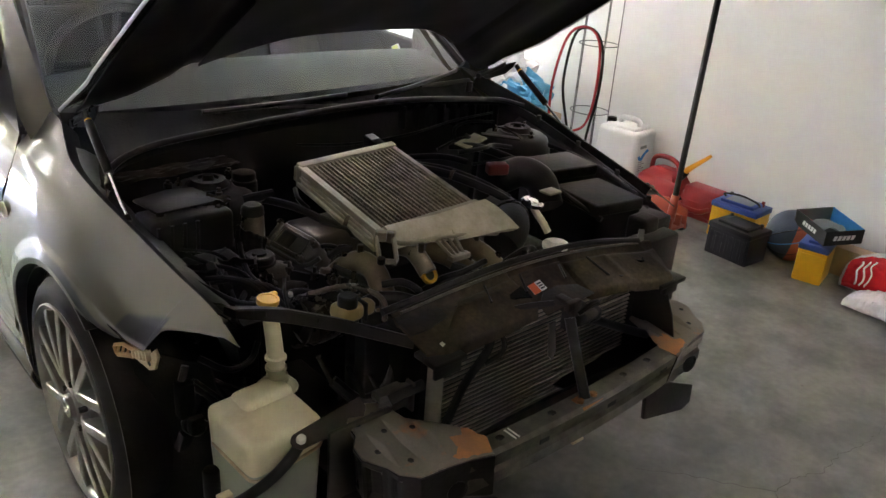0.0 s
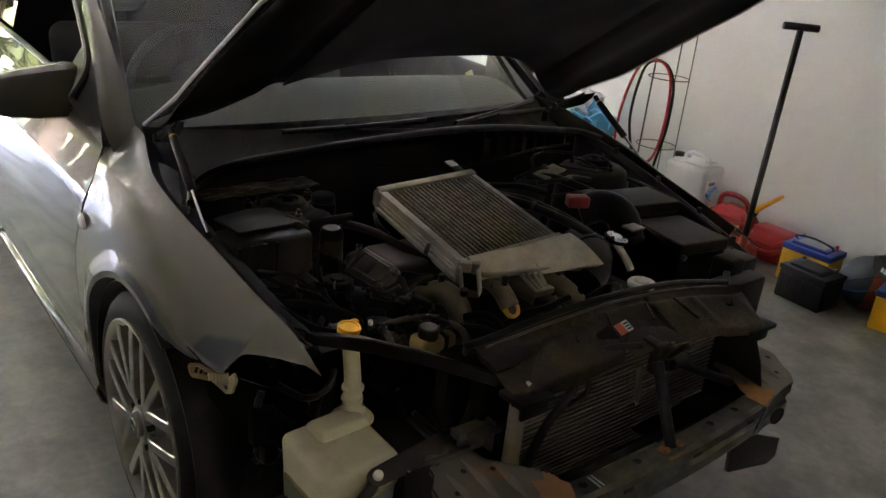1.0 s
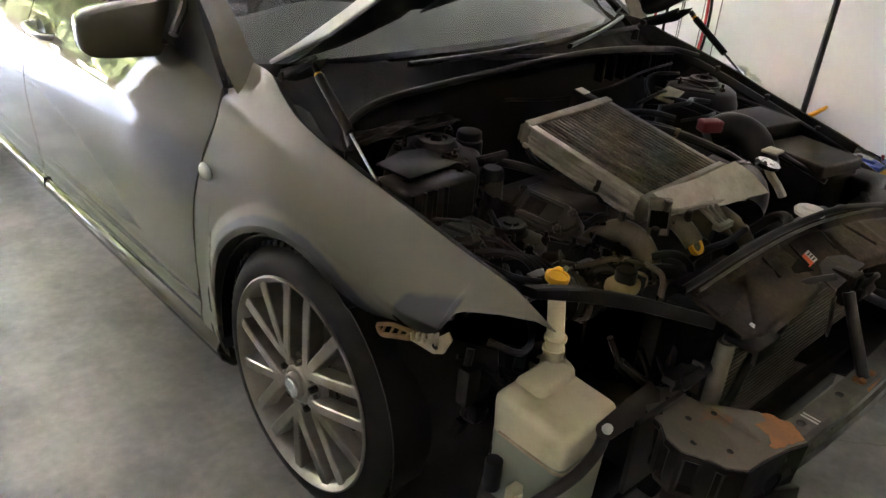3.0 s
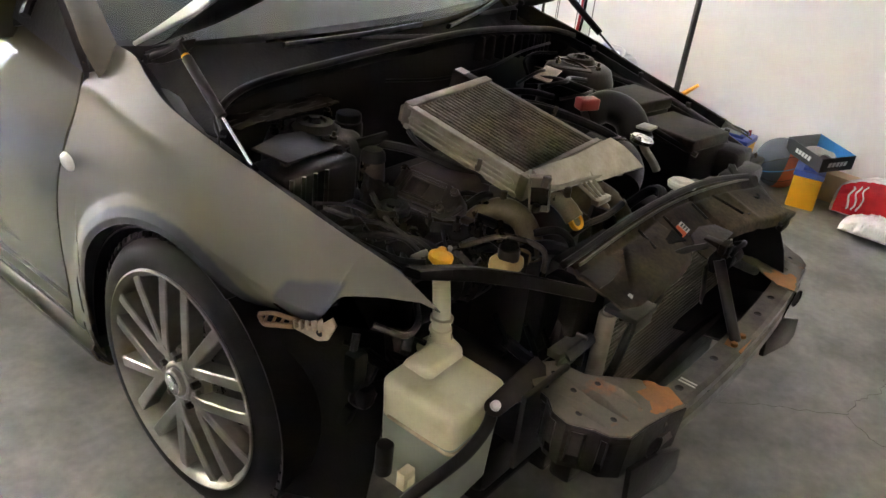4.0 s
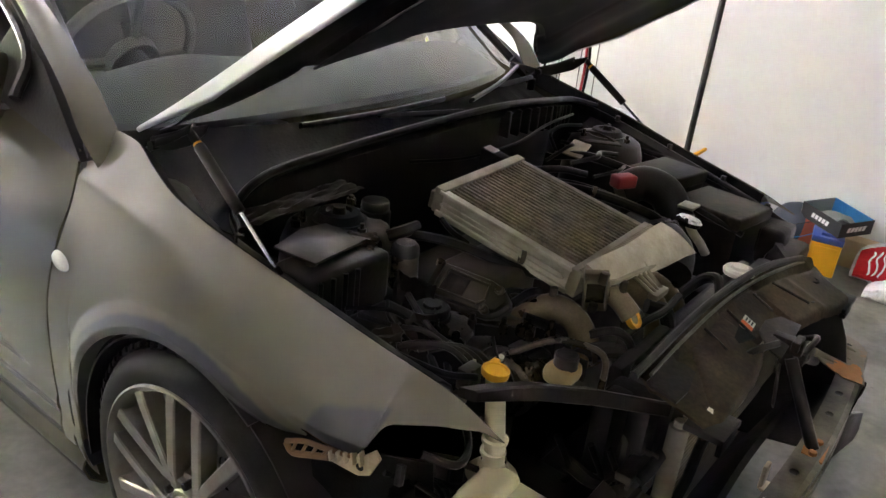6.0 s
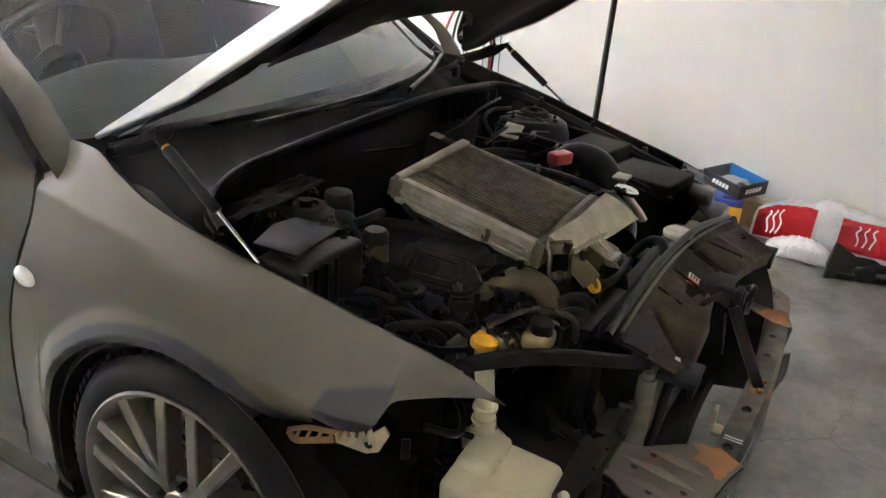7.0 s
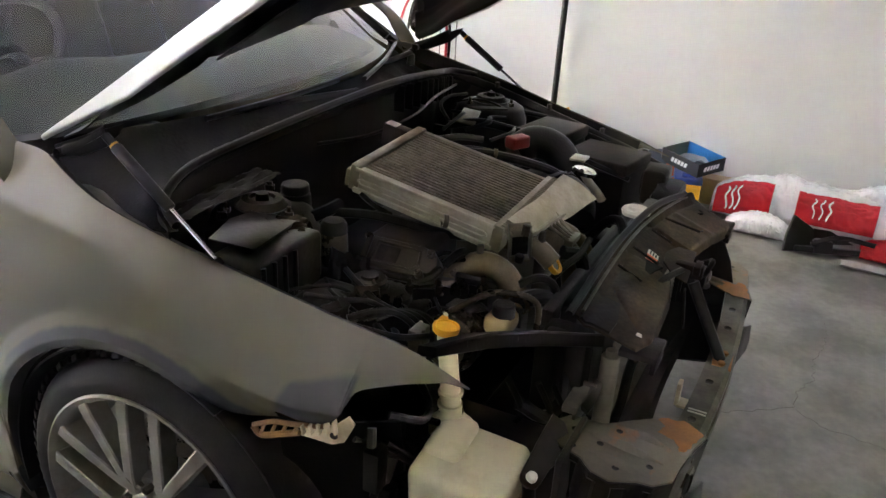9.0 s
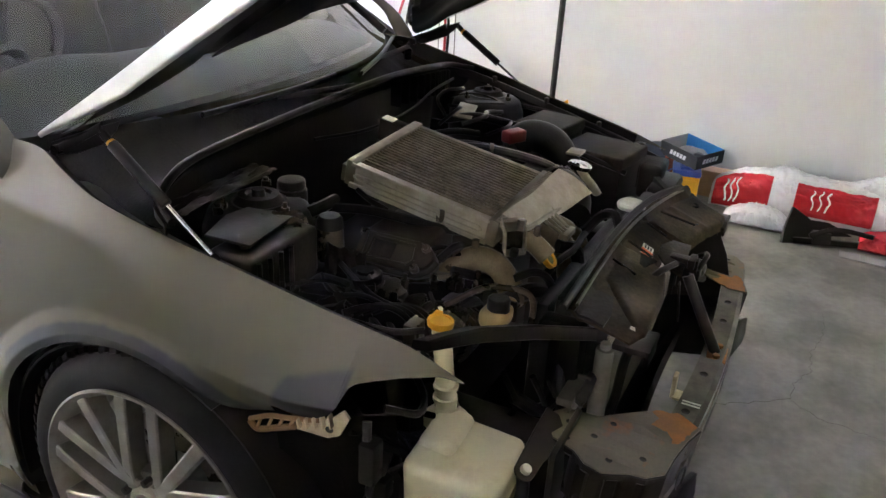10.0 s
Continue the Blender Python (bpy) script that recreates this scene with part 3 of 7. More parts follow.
def spoked_wheel(yc, side):
    """An alloy of five spoke pairs and five single spokes with its tyre; local axis x points outwards."""
    m = pose(-side * 0.872, yc, 0.322) @ (Matrix.Identity(4) if side > 0 else pose(0, 0, 0, 0, 0, 180))
    m = m @ pose(0, 0, 0, 0, -90, 0)                  # lathe height points outwards (minus x for the right side)
    R, W = WR, 0.205
    tyre = B()
    prof = [(0.240, -0.004), (0.247, -0.003), (0.262, 0.001), (0.280, -0.001), (0.296, -0.010), (0.308, -0.024), (R, -0.042)]
    for k, g in enumerate((0.07, 0.11, 0.155)):
        prof += [(R + 0.001, -g + 0.006), (R - 0.008, -g + 0.005), (R - 0.008, -g - 0.005), (R + 0.001, -g - 0.006)]
    prof += [(R, -W + 0.03), (0.305, -W + 0.008), (0.27, -W), (0.232, -W)]
    lathe(tyre, prof, m, 72)
    ty = part("tyre", tyre, M_RUBBER, car, "low profile black rubber tyre", angle=28)
    bm = B()
    for k in range(70):
        a = 2 * math.pi * k / 70
        q = m @ Matrix.Rotation(a, 4, "Z")
        box(bm, (-0.010, -0.0105, -0.018), (0.0022, 0.0105, 0.018), 0.0015, q @ pose(R - 0.0055, 0, -0.040, 0, 24, 10), 1)
    part("tread_rib", bm, M_RUBBER, ty)
    rim = B()
    lathe(rim, [(0.243, -0.006), (0.250, -0.001), (0.250, 0.003), (0.246, 0.005), (0.238, -0.002), (0.231, -0.012), (0.226, -0.05), (0.210, -0.09), (0.210, -0.19)], m, 72)
    lathe(rim, [(0.205, -0.085), (0.12, -0.12), (0.06, -0.12)], m, 40)
    rm = part("rim", rim, M_RIM, car, "dusty silver alloy rim", angle=30)
    sp = B()
    for k in range(15):
        pair = k % 3 < 2
        a = 2 * math.pi * (k // 3) / 5 + (0 if pair else math.pi / 5)
        off = (0.0365 if k % 3 == 0 else -0.0365) if pair else 0.0
        q = m @ Matrix.Rotation(a, 4, "Z") @ pose(0, off, 0)
        o = bmesh.new()
        rows = [(0.030 if pair else 0.045, 0.0125, -0.004, -0.03), (0.075, 0.0125, 0.002, -0.034), (0.15, 0.0128, 0.001, -0.036), (0.210, 0.0135, -0.001, -0.040), (0.2365 if pair else 0.2395, 0.0145, -0.004, -0.046)]
        prev = None
        for r, w, h, d in rows:
            ring = [o.verts.new(p) for p in ((r, -w, d), (r, -w, h - 0.003), (r, -w + 0.003, h), (r, w - 0.003, h), (r, w, h - 0.003), (r, w, d))]
            if prev:
                for j in range(6):
                    o.faces.new((prev[j], prev[(j + 1) % 6], ring[(j + 1) % 6], ring[j]))
            else:
                o.faces.new(ring)
            prev = ring
        o.faces.new(prev[::-1])
        part("spoke", merge(bmesh.new(), o, q), M_RIM, rm, angle=30)
    hub = lathe(B(), [(0.0, 0.012), (0.026, 0.012), (0.030, 0.009), (0.032, 0.0), (0.036, 0.002), (0.042, 0.0), (0.050, -0.012), (0.070, -0.018), (0.076, -0.034)], m, 32)
    part("wheel_hub", hub, M_RIM, rm)
    part("centre_cap", lathe(B(), [(0.0, 0.0135), (0.010, 0.0135), (0.012, 0.0155), (0.017, 0.0155), (0.019, 0.0135), (0.025, 0.0130)], m, 24), M_CHROME, rm, "chrome ringed centre cap")
    for k in range(5):
        a = 2 * math.pi * k / 5
        c = m @ Vector((0.057 * math.cos(a), 0.057 * math.sin(a), -0.02))
        e = m @ Vector((0.057 * math.cos(a), 0.057 * math.sin(a), 0.002))
        part("wheel_nut", cyl(B(), c, e, 0.009, 0.008, 6, 0.002), M_BAREDARK, rm)
    part("brake_disc", lathe(B(), [(0.06, -0.10), (0.15, -0.10), (0.15, -0.125), (0.06, -0.125)], m, 40), M_CAST, car, "dull steel brake disc")


spoked_wheel(0, 1)
spoked_wheel(0, -1)
spoked_wheel(WB, 1)
spoked_wheel(WB, -1)


# ---- doors, sills and rear wings ----
def belt(y):
    return bend(y, [0.38, 0.6, 1.0, 1.6, 2.4, 3.2], [0.884, 0.922, 0.943, 0.957, 0.972, 0.985])


def side_panel(y0f, y1f, z0f, z1f, side, n=26, m=18, crease=True):
    def f(u, v):
        z = z0f + (z1f - z0f) * v
        y = y0f(z) + (y1f(z) - y0f(z)) * u
        if z1f > 0.9:
            for _ in range(3):
                z = z0f + (belt(y) - z0f) * v
                y = y0f(z) + (y1f(z) - y0f(z)) * u
        x = side_w(y, z)
        if crease:
            x += 0.006 * math.exp(-((z - 0.325) / 0.012) ** 2) + 0.004 * math.exp(-((z - 0.745) / 0.03) ** 2)
        return (-side * x, y, z)
    return sheet(B(), f, n, m, -0.005 * side)


def body_side(side):
    def add(name, bm, label=""):
        ob = part(name, bm, M_PAINT, car, label, angle=55)
        return ob
    d1 = add("front_door", side_panel(lambda z: seam(z), lambda z: 1.575 + 0.05 * (0.6 - z), 0.235, 0.95, side, 30, 40))
    rear_end = lambda z: max(2.30, WB - math.sqrt(max(0.40 ** 2 - (z - 0.325) ** 2, 0.0)) if z < 0.70 else 2.52 + 0.2 * (z - 0.7))
    d2 = add("rear_door", side_panel(lambda z: 1.583 + 0.05 * (0.6 - z), lambda z: lerp(z, [0.23, 0.40, 0.60, 0.72, 0.95], [2.27, 2.27, 2.36, 2.50, 2.58]), 0.235, 0.95, side, 24, 40))
    # rear wing round the rear wheel
    bm = B()
    ys = np.linspace(2.28, 3.55, 46)

    def f(u, v):
        y = 2.28 + u * 1.27
        zl = 0.325 + math.sqrt(max(ARCH ** 2 - (y - WB) ** 2, 0)) if abs(y - WB) < ARCH else 0.22
        z = zl + (belt(y) - zl) * v
        if y < 2.62:
            y = max(y, lerp(z, [0.23, 0.40, 0.60, 0.72, 0.95], [2.28, 2.28, 2.37, 2.51, 2.59]))
        return (-side * (side_w(y, z) + 0.004 * math.exp(-((z - 0.745) / 0.03) ** 2)), y, z)
    sheet(bm, f, 46, 20, -0.005 * side)
    add("rear_wing", bm)
    # sill under the doors
    def g(u, v):
        y = 0.362 + u * (2.325 - 0.362)
        z, x = [(0.232, 0.850), (0.222, 0.868), (0.205, 0.874), (0.17, 0.862), (0.14, 0.83), (0.135, 0.78)][int(round(v * 5))]
        return (-side * x, y, z)
    add("sill", sheet(B(), g, 20, 5, 0.005 * side), "body coloured side sill")
    part("sill_joint", box(B(), (-side * 0.868 - 0.007, 1.590, 0.196), (-side * 0.868 + 0.007, 1.595, 0.234), 0.001), M_BLACK, car)
    # dark shut gaps behind the panel seams
    for fy in (lambda z: seam(z) - 0.003, lambda z: 1.579 + 0.05 * (0.6 - z)):
        bm = sheet(B(), lambda u, v: (-side * (side_w(fy(0.24 + u * 0.66), 0.24 + u * 0.66) - 0.010), fy(0.24 + u * 0.66) + 0.02 * (v - 0.5), 0.24 + u * 0.66), 16, 1)
        part("door_seal", bm, M_BLACK, car)
    # handles
    for y in (1.435, 2.36):
        x = side_w(y, 0.775)
        h = B()
        tube(h, [(-side * (x - 0.004), y - 0.085, 0.772), (-side * (x + 0.030), y - 0.068, 0.775), (-side * (x + 0.036), y, 0.777), (-side * (x + 0.030), y + 0.068, 0.779), (-side * (x - 0.004), y + 0.085, 0.780)], 0.010, 10, 5, 1.3)
        part("door_handle", h, M_CHROME, d1 if y < 2 else d2, "bright pull handle")
        c = lathe(B(), [(0.0, 0.0), (0.03, 0.0005), (0.036, 0.003)], axes((-side * (x + 0.003), y, 0.776), (0, 1, 0), (0, 0, 1)) if side < 0 else axes((-side * (x + 0.003), y, 0.776), (0, 0, 1), (0, 1, 0)), 20)
        part("handle_recess", c, M_BLACK, d1 if y < 2 else d2)
    # window pillars and glass
    roof_y = lambda t: 0.0
    P = lambda x, y, z: (-side * x, y, z)
    ap = [P(0.735, 0.34, 0.862), P(0.738, 0.47, 0.928), P(0.733, 0.62, 1.022), P(0.690, 0.92, 1.180), P(0.630, 1.20, 1.305), P(0.585, 1.42, 1.358), P(0.575, 1.9, 1.385), P(0.590, 2.45, 1.345), P(0.64, 2.85, 1.20), P(0.70, 3.15, 1.03)]
    bm = tube(B(), ap[4:], 0.034, 10, 8, 0.8, radii=[0.026, 0.033, 0.04, 0.05, 0.09, 0.10])
    part("roof_pillar", bm, M_PAINT, car, "body coloured roof rail")
    po = smooth_line([P(0.785, 0.350, 0.850), P(0.798, 0.398, 0.922), P(0.782, 0.475, 0.992), P(0.737, 0.70, 1.105), P(0.692, 0.92, 1.185), P(0.642, 1.20, 1.302), P(0.602, 1.42, 1.355)], 6)
    pi_ = smooth_line([P(0.716, 0.380, 0.885), P(0.722, 0.425, 0.945), P(0.722, 0.475, 1.000), P(0.700, 0.66, 1.100), P(0.668, 0.90, 1.198), P(0.612, 1.18, 1.316), P(0.57, 1.40, 1.372)], 6)

    def pillar(u, v):
        k = u * (len(po) - 1)
        i = min(int(k), len(po) - 2)
        a, b = po[i].lerp(po[i + 1], k - i), pi_[i].lerp(pi_[i + 1], k - i)
        return a.lerp(b, v) + Vector((-side * 0.6, -0.4, 0.7)) * (0.014 * math.sin(math.pi * v))
    part("front_pillar", sheet(B(), pillar, 30, 8, 0.004 * side), M_PAINT, car, "body coloured windscreen pillar", angle=60)
    gl = [q for q in smooth_line(ap[1:9], 6) if q.y > 1.62]
    bm = B()

    def glass(u, v):
        k = u * (len(gl) - 1)
        i = min(int(k), len(gl) - 2)
        q = gl[i].lerp(gl[i + 1], k - i)
        y = 1.60 + (2.78 - 1.60) * u
        b = Vector(P(side_w(y, belt(y)) - 0.012, y, belt(y) - 0.01))
        q = Vector((q.x, q.y, q.z))
        p = b.lerp(q, v)
        p.x += -side * 0.02 * math.sin(math.pi * v)
        return p
    sheet(bm, glass, 40, 8)
    ob = part("side_glass", bm, M_DARKGLASS, car, "dark tinted rear side glass")
    ob.visible_shadow = False
    # bright and black trims along the glass
    tube_pts = [P(side_w(y, belt(y)) - 0.002, y, belt(y) + 0.004) for y in (0.62, 0.9, 1.3, 1.7, 2.1, 2.5, 2.8)]
    part("window_trim", tube(B(), tube_pts, 0.009, 8, 4), M_BLACK, car, "black window trim strip")
    bm = B()
    tube(bm, [P(0.822, 1.60, 0.955), P(0.755, 1.66, 1.16), P(0.60, 1.72, 1.375)], 0.03, 8, 5, 0.5)
    part("door_pillar", bm, M_PAINT, car, "grey pillar between the side windows")
    bm = B()
    tube(bm, [P(0.815, 0.60, 0.945), P(0.752, 0.66, 1.03), P(0.705, 0.92, 1.165), P(0.648, 1.20, 1.285), P(0.605, 1.42, 1.34)], 0.012, 8, 5)
    tube(bm, [P(0.822, 1.56, 0.955), P(0.752, 1.62, 1.16), P(0.605, 1.68, 1.36)], 0.012, 8, 5)
    part("window_seal", bm, M_BLACK, car)
    # triangular cover carrying the mirror
    bm = B()
    tri = [P(0.806, 0.385, 0.872), P(0.800, 0.80, 0.935), P(0.742, 0.72, 1.07), P(0.752, 0.60, 1.01)]
    vs = [bm.verts.new(Vector(p)) for p in tri] + [bm.verts.new(Vector(p) + Vector((side * 0.03, 0, 0))) for p in tri]
    for q in ((0, 1, 2, 3), (7, 6, 5, 4), (0, 4, 5, 1), (1, 5, 6, 2), (2, 6, 7, 3), (3, 7, 4, 0)):
        bm.faces.new([vs[i] for i in q])
    part("mirror_base", bm, M_BLACK, car)
    # mirror shell
    mir = B()
    tube(mir, [P(0.76, 0.68, 0.925), P(0.79, 0.72, 0.915), P(0.83, 0.74, 0.912)], 0.03, 10, 4, 0.55)
    part("mirror_arm", mir, M_BLACK, car)
    o = bmesh.new()
    bmesh.ops.create_cube(o, size=1)
    bmesh.ops.subdivide_edges(o, edges=list(o.edges), cuts=5, use_grid_fill=True)
    for v in o.verts:
        q = v.co * 2
        sup = (abs(q.x) ** 4.6 + abs(q.y) ** 4.6 + abs(q.z) ** 4.6) ** (1 / 4.6)
        q = q / max(sup, 1e-6)
        taper = 1 - 0.16 * q.x
        v.co = Vector((q.x * 0.122, q.y * 0.062 * (1.0 if q.y < 0 else 0.35), q.z * 0.069 * taper))
    mm = Matrix.Translation(P(0.858, 0.765, 0.932)) @ Matrix.Diagonal((-side, 1, 1, 1)) @ pose(0, 0, 0, 0, 4, 8)
    shell = part("mirror_shell", merge(B(), o, mm), M_PAINT, car, "grey door mirror housing")
    part("mirror_glass", box(B(), (-0.095, 0.018, -0.052), (0.10, 0.021, 0.05), 0.001, mm), M_CHROME, shell, "silvered mirror glass")
    # round side repeater on the wing
    x = wing_x(0.375, 0.45)[0]
    lm = axes((-side * (side_w(0.372, 0.692) + 0.001), 0.372, 0.692), (0, -side, 0.0), (0, 0.0, 1))
    bm = lathe(B(), [(0.0, 0.011), (0.012, 0.010), (0.019, 0.007), (0.023, 0.001)], lm @ Matrix.Diagonal((1.25, 0.92, 1, 1)), 28)
    rep = part("side_repeater", bm, M_LENS, car, "oval clear side indicator lens")


body_side(1)
body_side(-1)

# roof, rear window, boot and tail close the shell
def roof(u, v):
    x = (u * 2 - 1)
    y = 1.18 + v * 1.32
    return (x * 0.58, y - 0.10 * (1 - x * x) * (1 - v), 1.33 + 0.075 * math.sin(math.pi * (0.18 + 0.68 * v)) + 0.03 * (1 - x * x))
part("roof", sheet(B(), roof, 16, 16, 0.02), M_PAINT, car)
def ws_point(u, v):
    x = (u * 2 - 1)
    base = Vector((x * 0.725, 0.205 + 0.245 * x * x, 0.930 - 0.014 * x * x))
    top = Vector((x * 0.585, 1.07 + 0.13 * x * x, 1.365 - 0.02 * x * x))
    p = base.lerp(top, v)
    bow = 0.03 * math.sin(math.pi * v)
    return (p.x, p.y - bow * 0.5, p.z + bow)
ob = part("windscreen", sheet(B(), ws_point, 24, 16), M_GLASS, car, "clear curved windscreen")
ob.visible_shadow = False
bm = B()
for e in (0.0, 1.0):
    tube(bm, [ws_point(e, t) for t in (0.0, 0.25, 0.5, 0.75, 1.0)], 0.016, 8, 4)
tube(bm, [ws_point(t, 1.0) for t in (0, 0.25, 0.5, 0.75, 1)], 0.016, 8, 4)
part("windscreen_seal", bm, M_BLACK, car, "black rubber windscreen edge")
ob = part("rear_window", sheet(B(), lambda u, v: ((u * 2 - 1) * (0.60 + 0.08 * v), 2.50 + 0.62 * v, 1.345 - 0.30 * v + 0.03 * (1 - (u * 2 - 1) ** 2)), 12, 8), M_REARGLASS, car, "tinted rear window")
ob.visible_shadow = False
part("boot_lid", sheet(B(), lambda u, v: ((u * 2 - 1) * (0.74 - 0.06 * v), 3.10 + 0.50 * v, 1.03 - 0.03 * v + 0.03 * (1 - (u * 2 - 1) ** 2)), 12, 6, 0.01), M_PAINT, car)
part("tail_panel", sheet(B(), lambda u, v: ((u * 2 - 1) * 0.74, 3.58 + 0.06 * math.sin(math.pi * v) + 0.04 * (1 - (u * 2 - 1) ** 2), 0.25 + 0.75 * v), 12, 8, 0.01), M_PAINT, car)
part("floorpan", box(box(box(B(), (-0.80, 0.40, 0.14), (0.80, 2.30, 0.24), 0.02), (-0.56, 2.30, 0.2), (0.56, 3.5, 0.5), 0.03), (-0.70, 3.0, 0.2), (0.70, 3.5, 0.5), 0.03), M_BLACK, car, "black underbody pan")

# cabin
part("dashboard", sheet(B(), lambda u, v: ((u * 2 - 1) * 0.70, 0.36 + 0.48 * v + 0.12 * (u * 2 - 1) ** 2 * (1 - v), 0.905 + 0.045 * math.sin(math.pi * v * 0.9) - 0.45 * max(0, v - 0.8) - 0.02 * (u * 2 - 1) ** 2 + 0.03 * math.exp(-(((u * 2 - 1) + 0.52) / 0.22) ** 2 - ((v - 0.7) / 0.25) ** 2)), 40, 20, 0.02), M_DASH, car, "dark textured dashboard top")
bm = B()
WHEEL_M = pose(-0.37, 0.93, 0.93, -62, 0, 0)
ring = [WHEEL_M @ Vector((0.19 * math.cos(a), 0.19 * math.sin(a), 0)) for a in np.linspace(0, 2 * math.pi, 25)]
tube(bm, ring, 0.015, 10, 2)
for a in (0.1, math.pi - 0.1, -math.pi / 2):
    tube(bm, [WHEEL_M @ Vector((0.18 * math.cos(a), 0.18 * math.sin(a), 0)), WHEEL_M @ Vector((0.05 * math.cos(a), 0.05 * math.sin(a), -0.02))], 0.014, 8)
lathe(bm, [(0, 0.02), (0.06, 0.015), (0.075, 0), (0.07, -0.03)], WHEEL_M @ pose(0, 0, -0.02), 24)
cyl(bm, WHEEL_M @ Vector((0, 0, -0.03)), WHEEL_M @ Vector((0, 0, -0.22)), 0.04)
part("steering_wheel", bm, M_DASH, car, "black four-spoke steering wheel")


def seat(x, y, back_h):
    bm = B()
    box(bm, (x - 0.25, y - 0.25, 0.30), (x + 0.25, y + 0.28, 0.50), 0.06, None, 4)
    m = pose(x, y + 0.26, 0.45, -16)
    box(bm, (-0.24, -0.06, 0.0), (0.24, 0.07, back_h), 0.055, m, 4)
    s = part("seat", bm, M_SEAT, car, "grey leather car seat", angle=60)
    h = B()
    box(h, (-0.135, -0.055, back_h + 0.04), (0.135, 0.055, back_h + 0.21), 0.05, m, 4)
    cyl(h, m @ Vector((-0.05, 0, back_h)), m @ Vector((-0.05, 0, back_h + 0.06)), 0.006)
    cyl(h, m @ Vector((0.05, 0, back_h)), m @ Vector((0.05, 0, back_h + 0.06)), 0.006)
    part("headrest", h, M_SEAT, s, angle=60)


seat(-0.37, 1.30, 0.55)
seat(0.37, 1.30, 0.55)
bm = box(B(), (-0.64, 2.05, 0.32), (0.64, 2.5, 0.50), 0.05, None, 3)
box(bm, (-0.64, -0.07, 0), (0.64, 0.07, 0.56), 0.05, pose(0, 2.48, 0.45, -20), 3)
part("rear_bench", bm, M_SEAT, car, "grey leather rear bench", angle=60)
part("parcel_shelf", box(B(), (-0.62, 2.62, 0.96), (0.62, 3.1, 0.985), 0.008), M_DASH, car)
part("interior_mirror", box(B(), (-0.11, -0.015, -0.03), (0.11, 0.015, 0.03), 0.012, pose(0, 1.08, 1.285, 10), 3), M_DASH, car)


# ---- raised bonnet ----
HINGE = Vector((0, 0.315, 0.935))
SLOPE = radians(34.0)


def bonnet_point(u, v, lift=0.0):
    """u across (-1 to 1), v from the hinge (0) to the nose (1)."""
    half = lerp(v, [0, 0.3, 0.7, 0.9, 1.0], [0.718, 0.726, 0.713, 0.668, 0.568])
    a = abs(u)
    rear = bend(a, [0, 0.3, 0.45, 0.59, 0.77, 0.9, 1.0], [0.312, 0.300, 0.255, 0.185, 0.085, 0.025, 0.0])
    nose = 1.03 + 0.07 * (1 - u * u)
    s = rear + (nose - rear) * v
    h = 0.016 + 0.035 * (1 - a ** 2.2) + lift - 0.02 * v * v - 0.10 * max(0, v - 0.85) + 0.006 - (0.014 + 0.034 * min(1.0, 4 * v)) * max(0.0, (a - 0.845) / 0.155) ** 2
    c, d = math.cos(SLOPE), math.sin(SLOPE)
    return Vector((u * half - 0.008, HINGE.y - s * c + h * d, HINGE.z + s * d + h * c))


bm = sheet(B(), lambda a, b: bonnet_point(a * 2 - 1, b), 72, 30, -0.004)
bonnet = part("bonnet", bm, M_PAINT, car, "raised grey metallic bonnet, seen from beneath", angle=50)
# pressed rim turned down along the edges
bm = B()
NRM = Vector((0, math.sin(SLOPE), math.cos(SLOPE)))
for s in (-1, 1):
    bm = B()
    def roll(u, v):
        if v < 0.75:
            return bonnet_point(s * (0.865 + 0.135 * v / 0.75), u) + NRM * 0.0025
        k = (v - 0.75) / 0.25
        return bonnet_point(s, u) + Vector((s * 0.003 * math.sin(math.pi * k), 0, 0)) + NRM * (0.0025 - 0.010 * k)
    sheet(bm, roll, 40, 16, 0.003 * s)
    # grey paint like the bonnet, but its bright reflection is painted in silver
    part("bonnet_edge", bm, M_EDGE_SHEEN, bonnet, "rolled bonnet edge, coloured pale silver for its sheen", angle=80)
bm = B()


def inner(a, b):
    u = (a * 2 - 1) * 0.955
    v = 0.0 + 0.97 * b
    rib = 0.010 * math.exp(-((abs(u) - 0.80) / 0.10) ** 2) + 0.010 * math.exp(-((v - 0.06) / 0.06) ** 2)
    dent = 0.012 * math.exp(-((abs(u) - 0.62) / 0.03) ** 2)
    return bonnet_point(u, v) - NRM * (0.022 + rib - dent)


sheet(bm, inner, 60, 40, 0.003)
part("bonnet_inner", bm, M_BLACK, bonnet, "black pressed inner bonnet panel", angle=50)
bm = B()


def pad(a, b):
    u = (a * 2 - 1) * (0.60 - 0.03 * b)
    v = 0.02 + 0.90 * b
    edge = min(1, 9 * min(a, 1 - a, b, 1 - b))
    puff = 0.005 * math.sin(a * 22) * math.sin(b * 15)
    return bonnet_point(u, v) - NRM * (0.034 + 0.016 * edge + puff * edge)


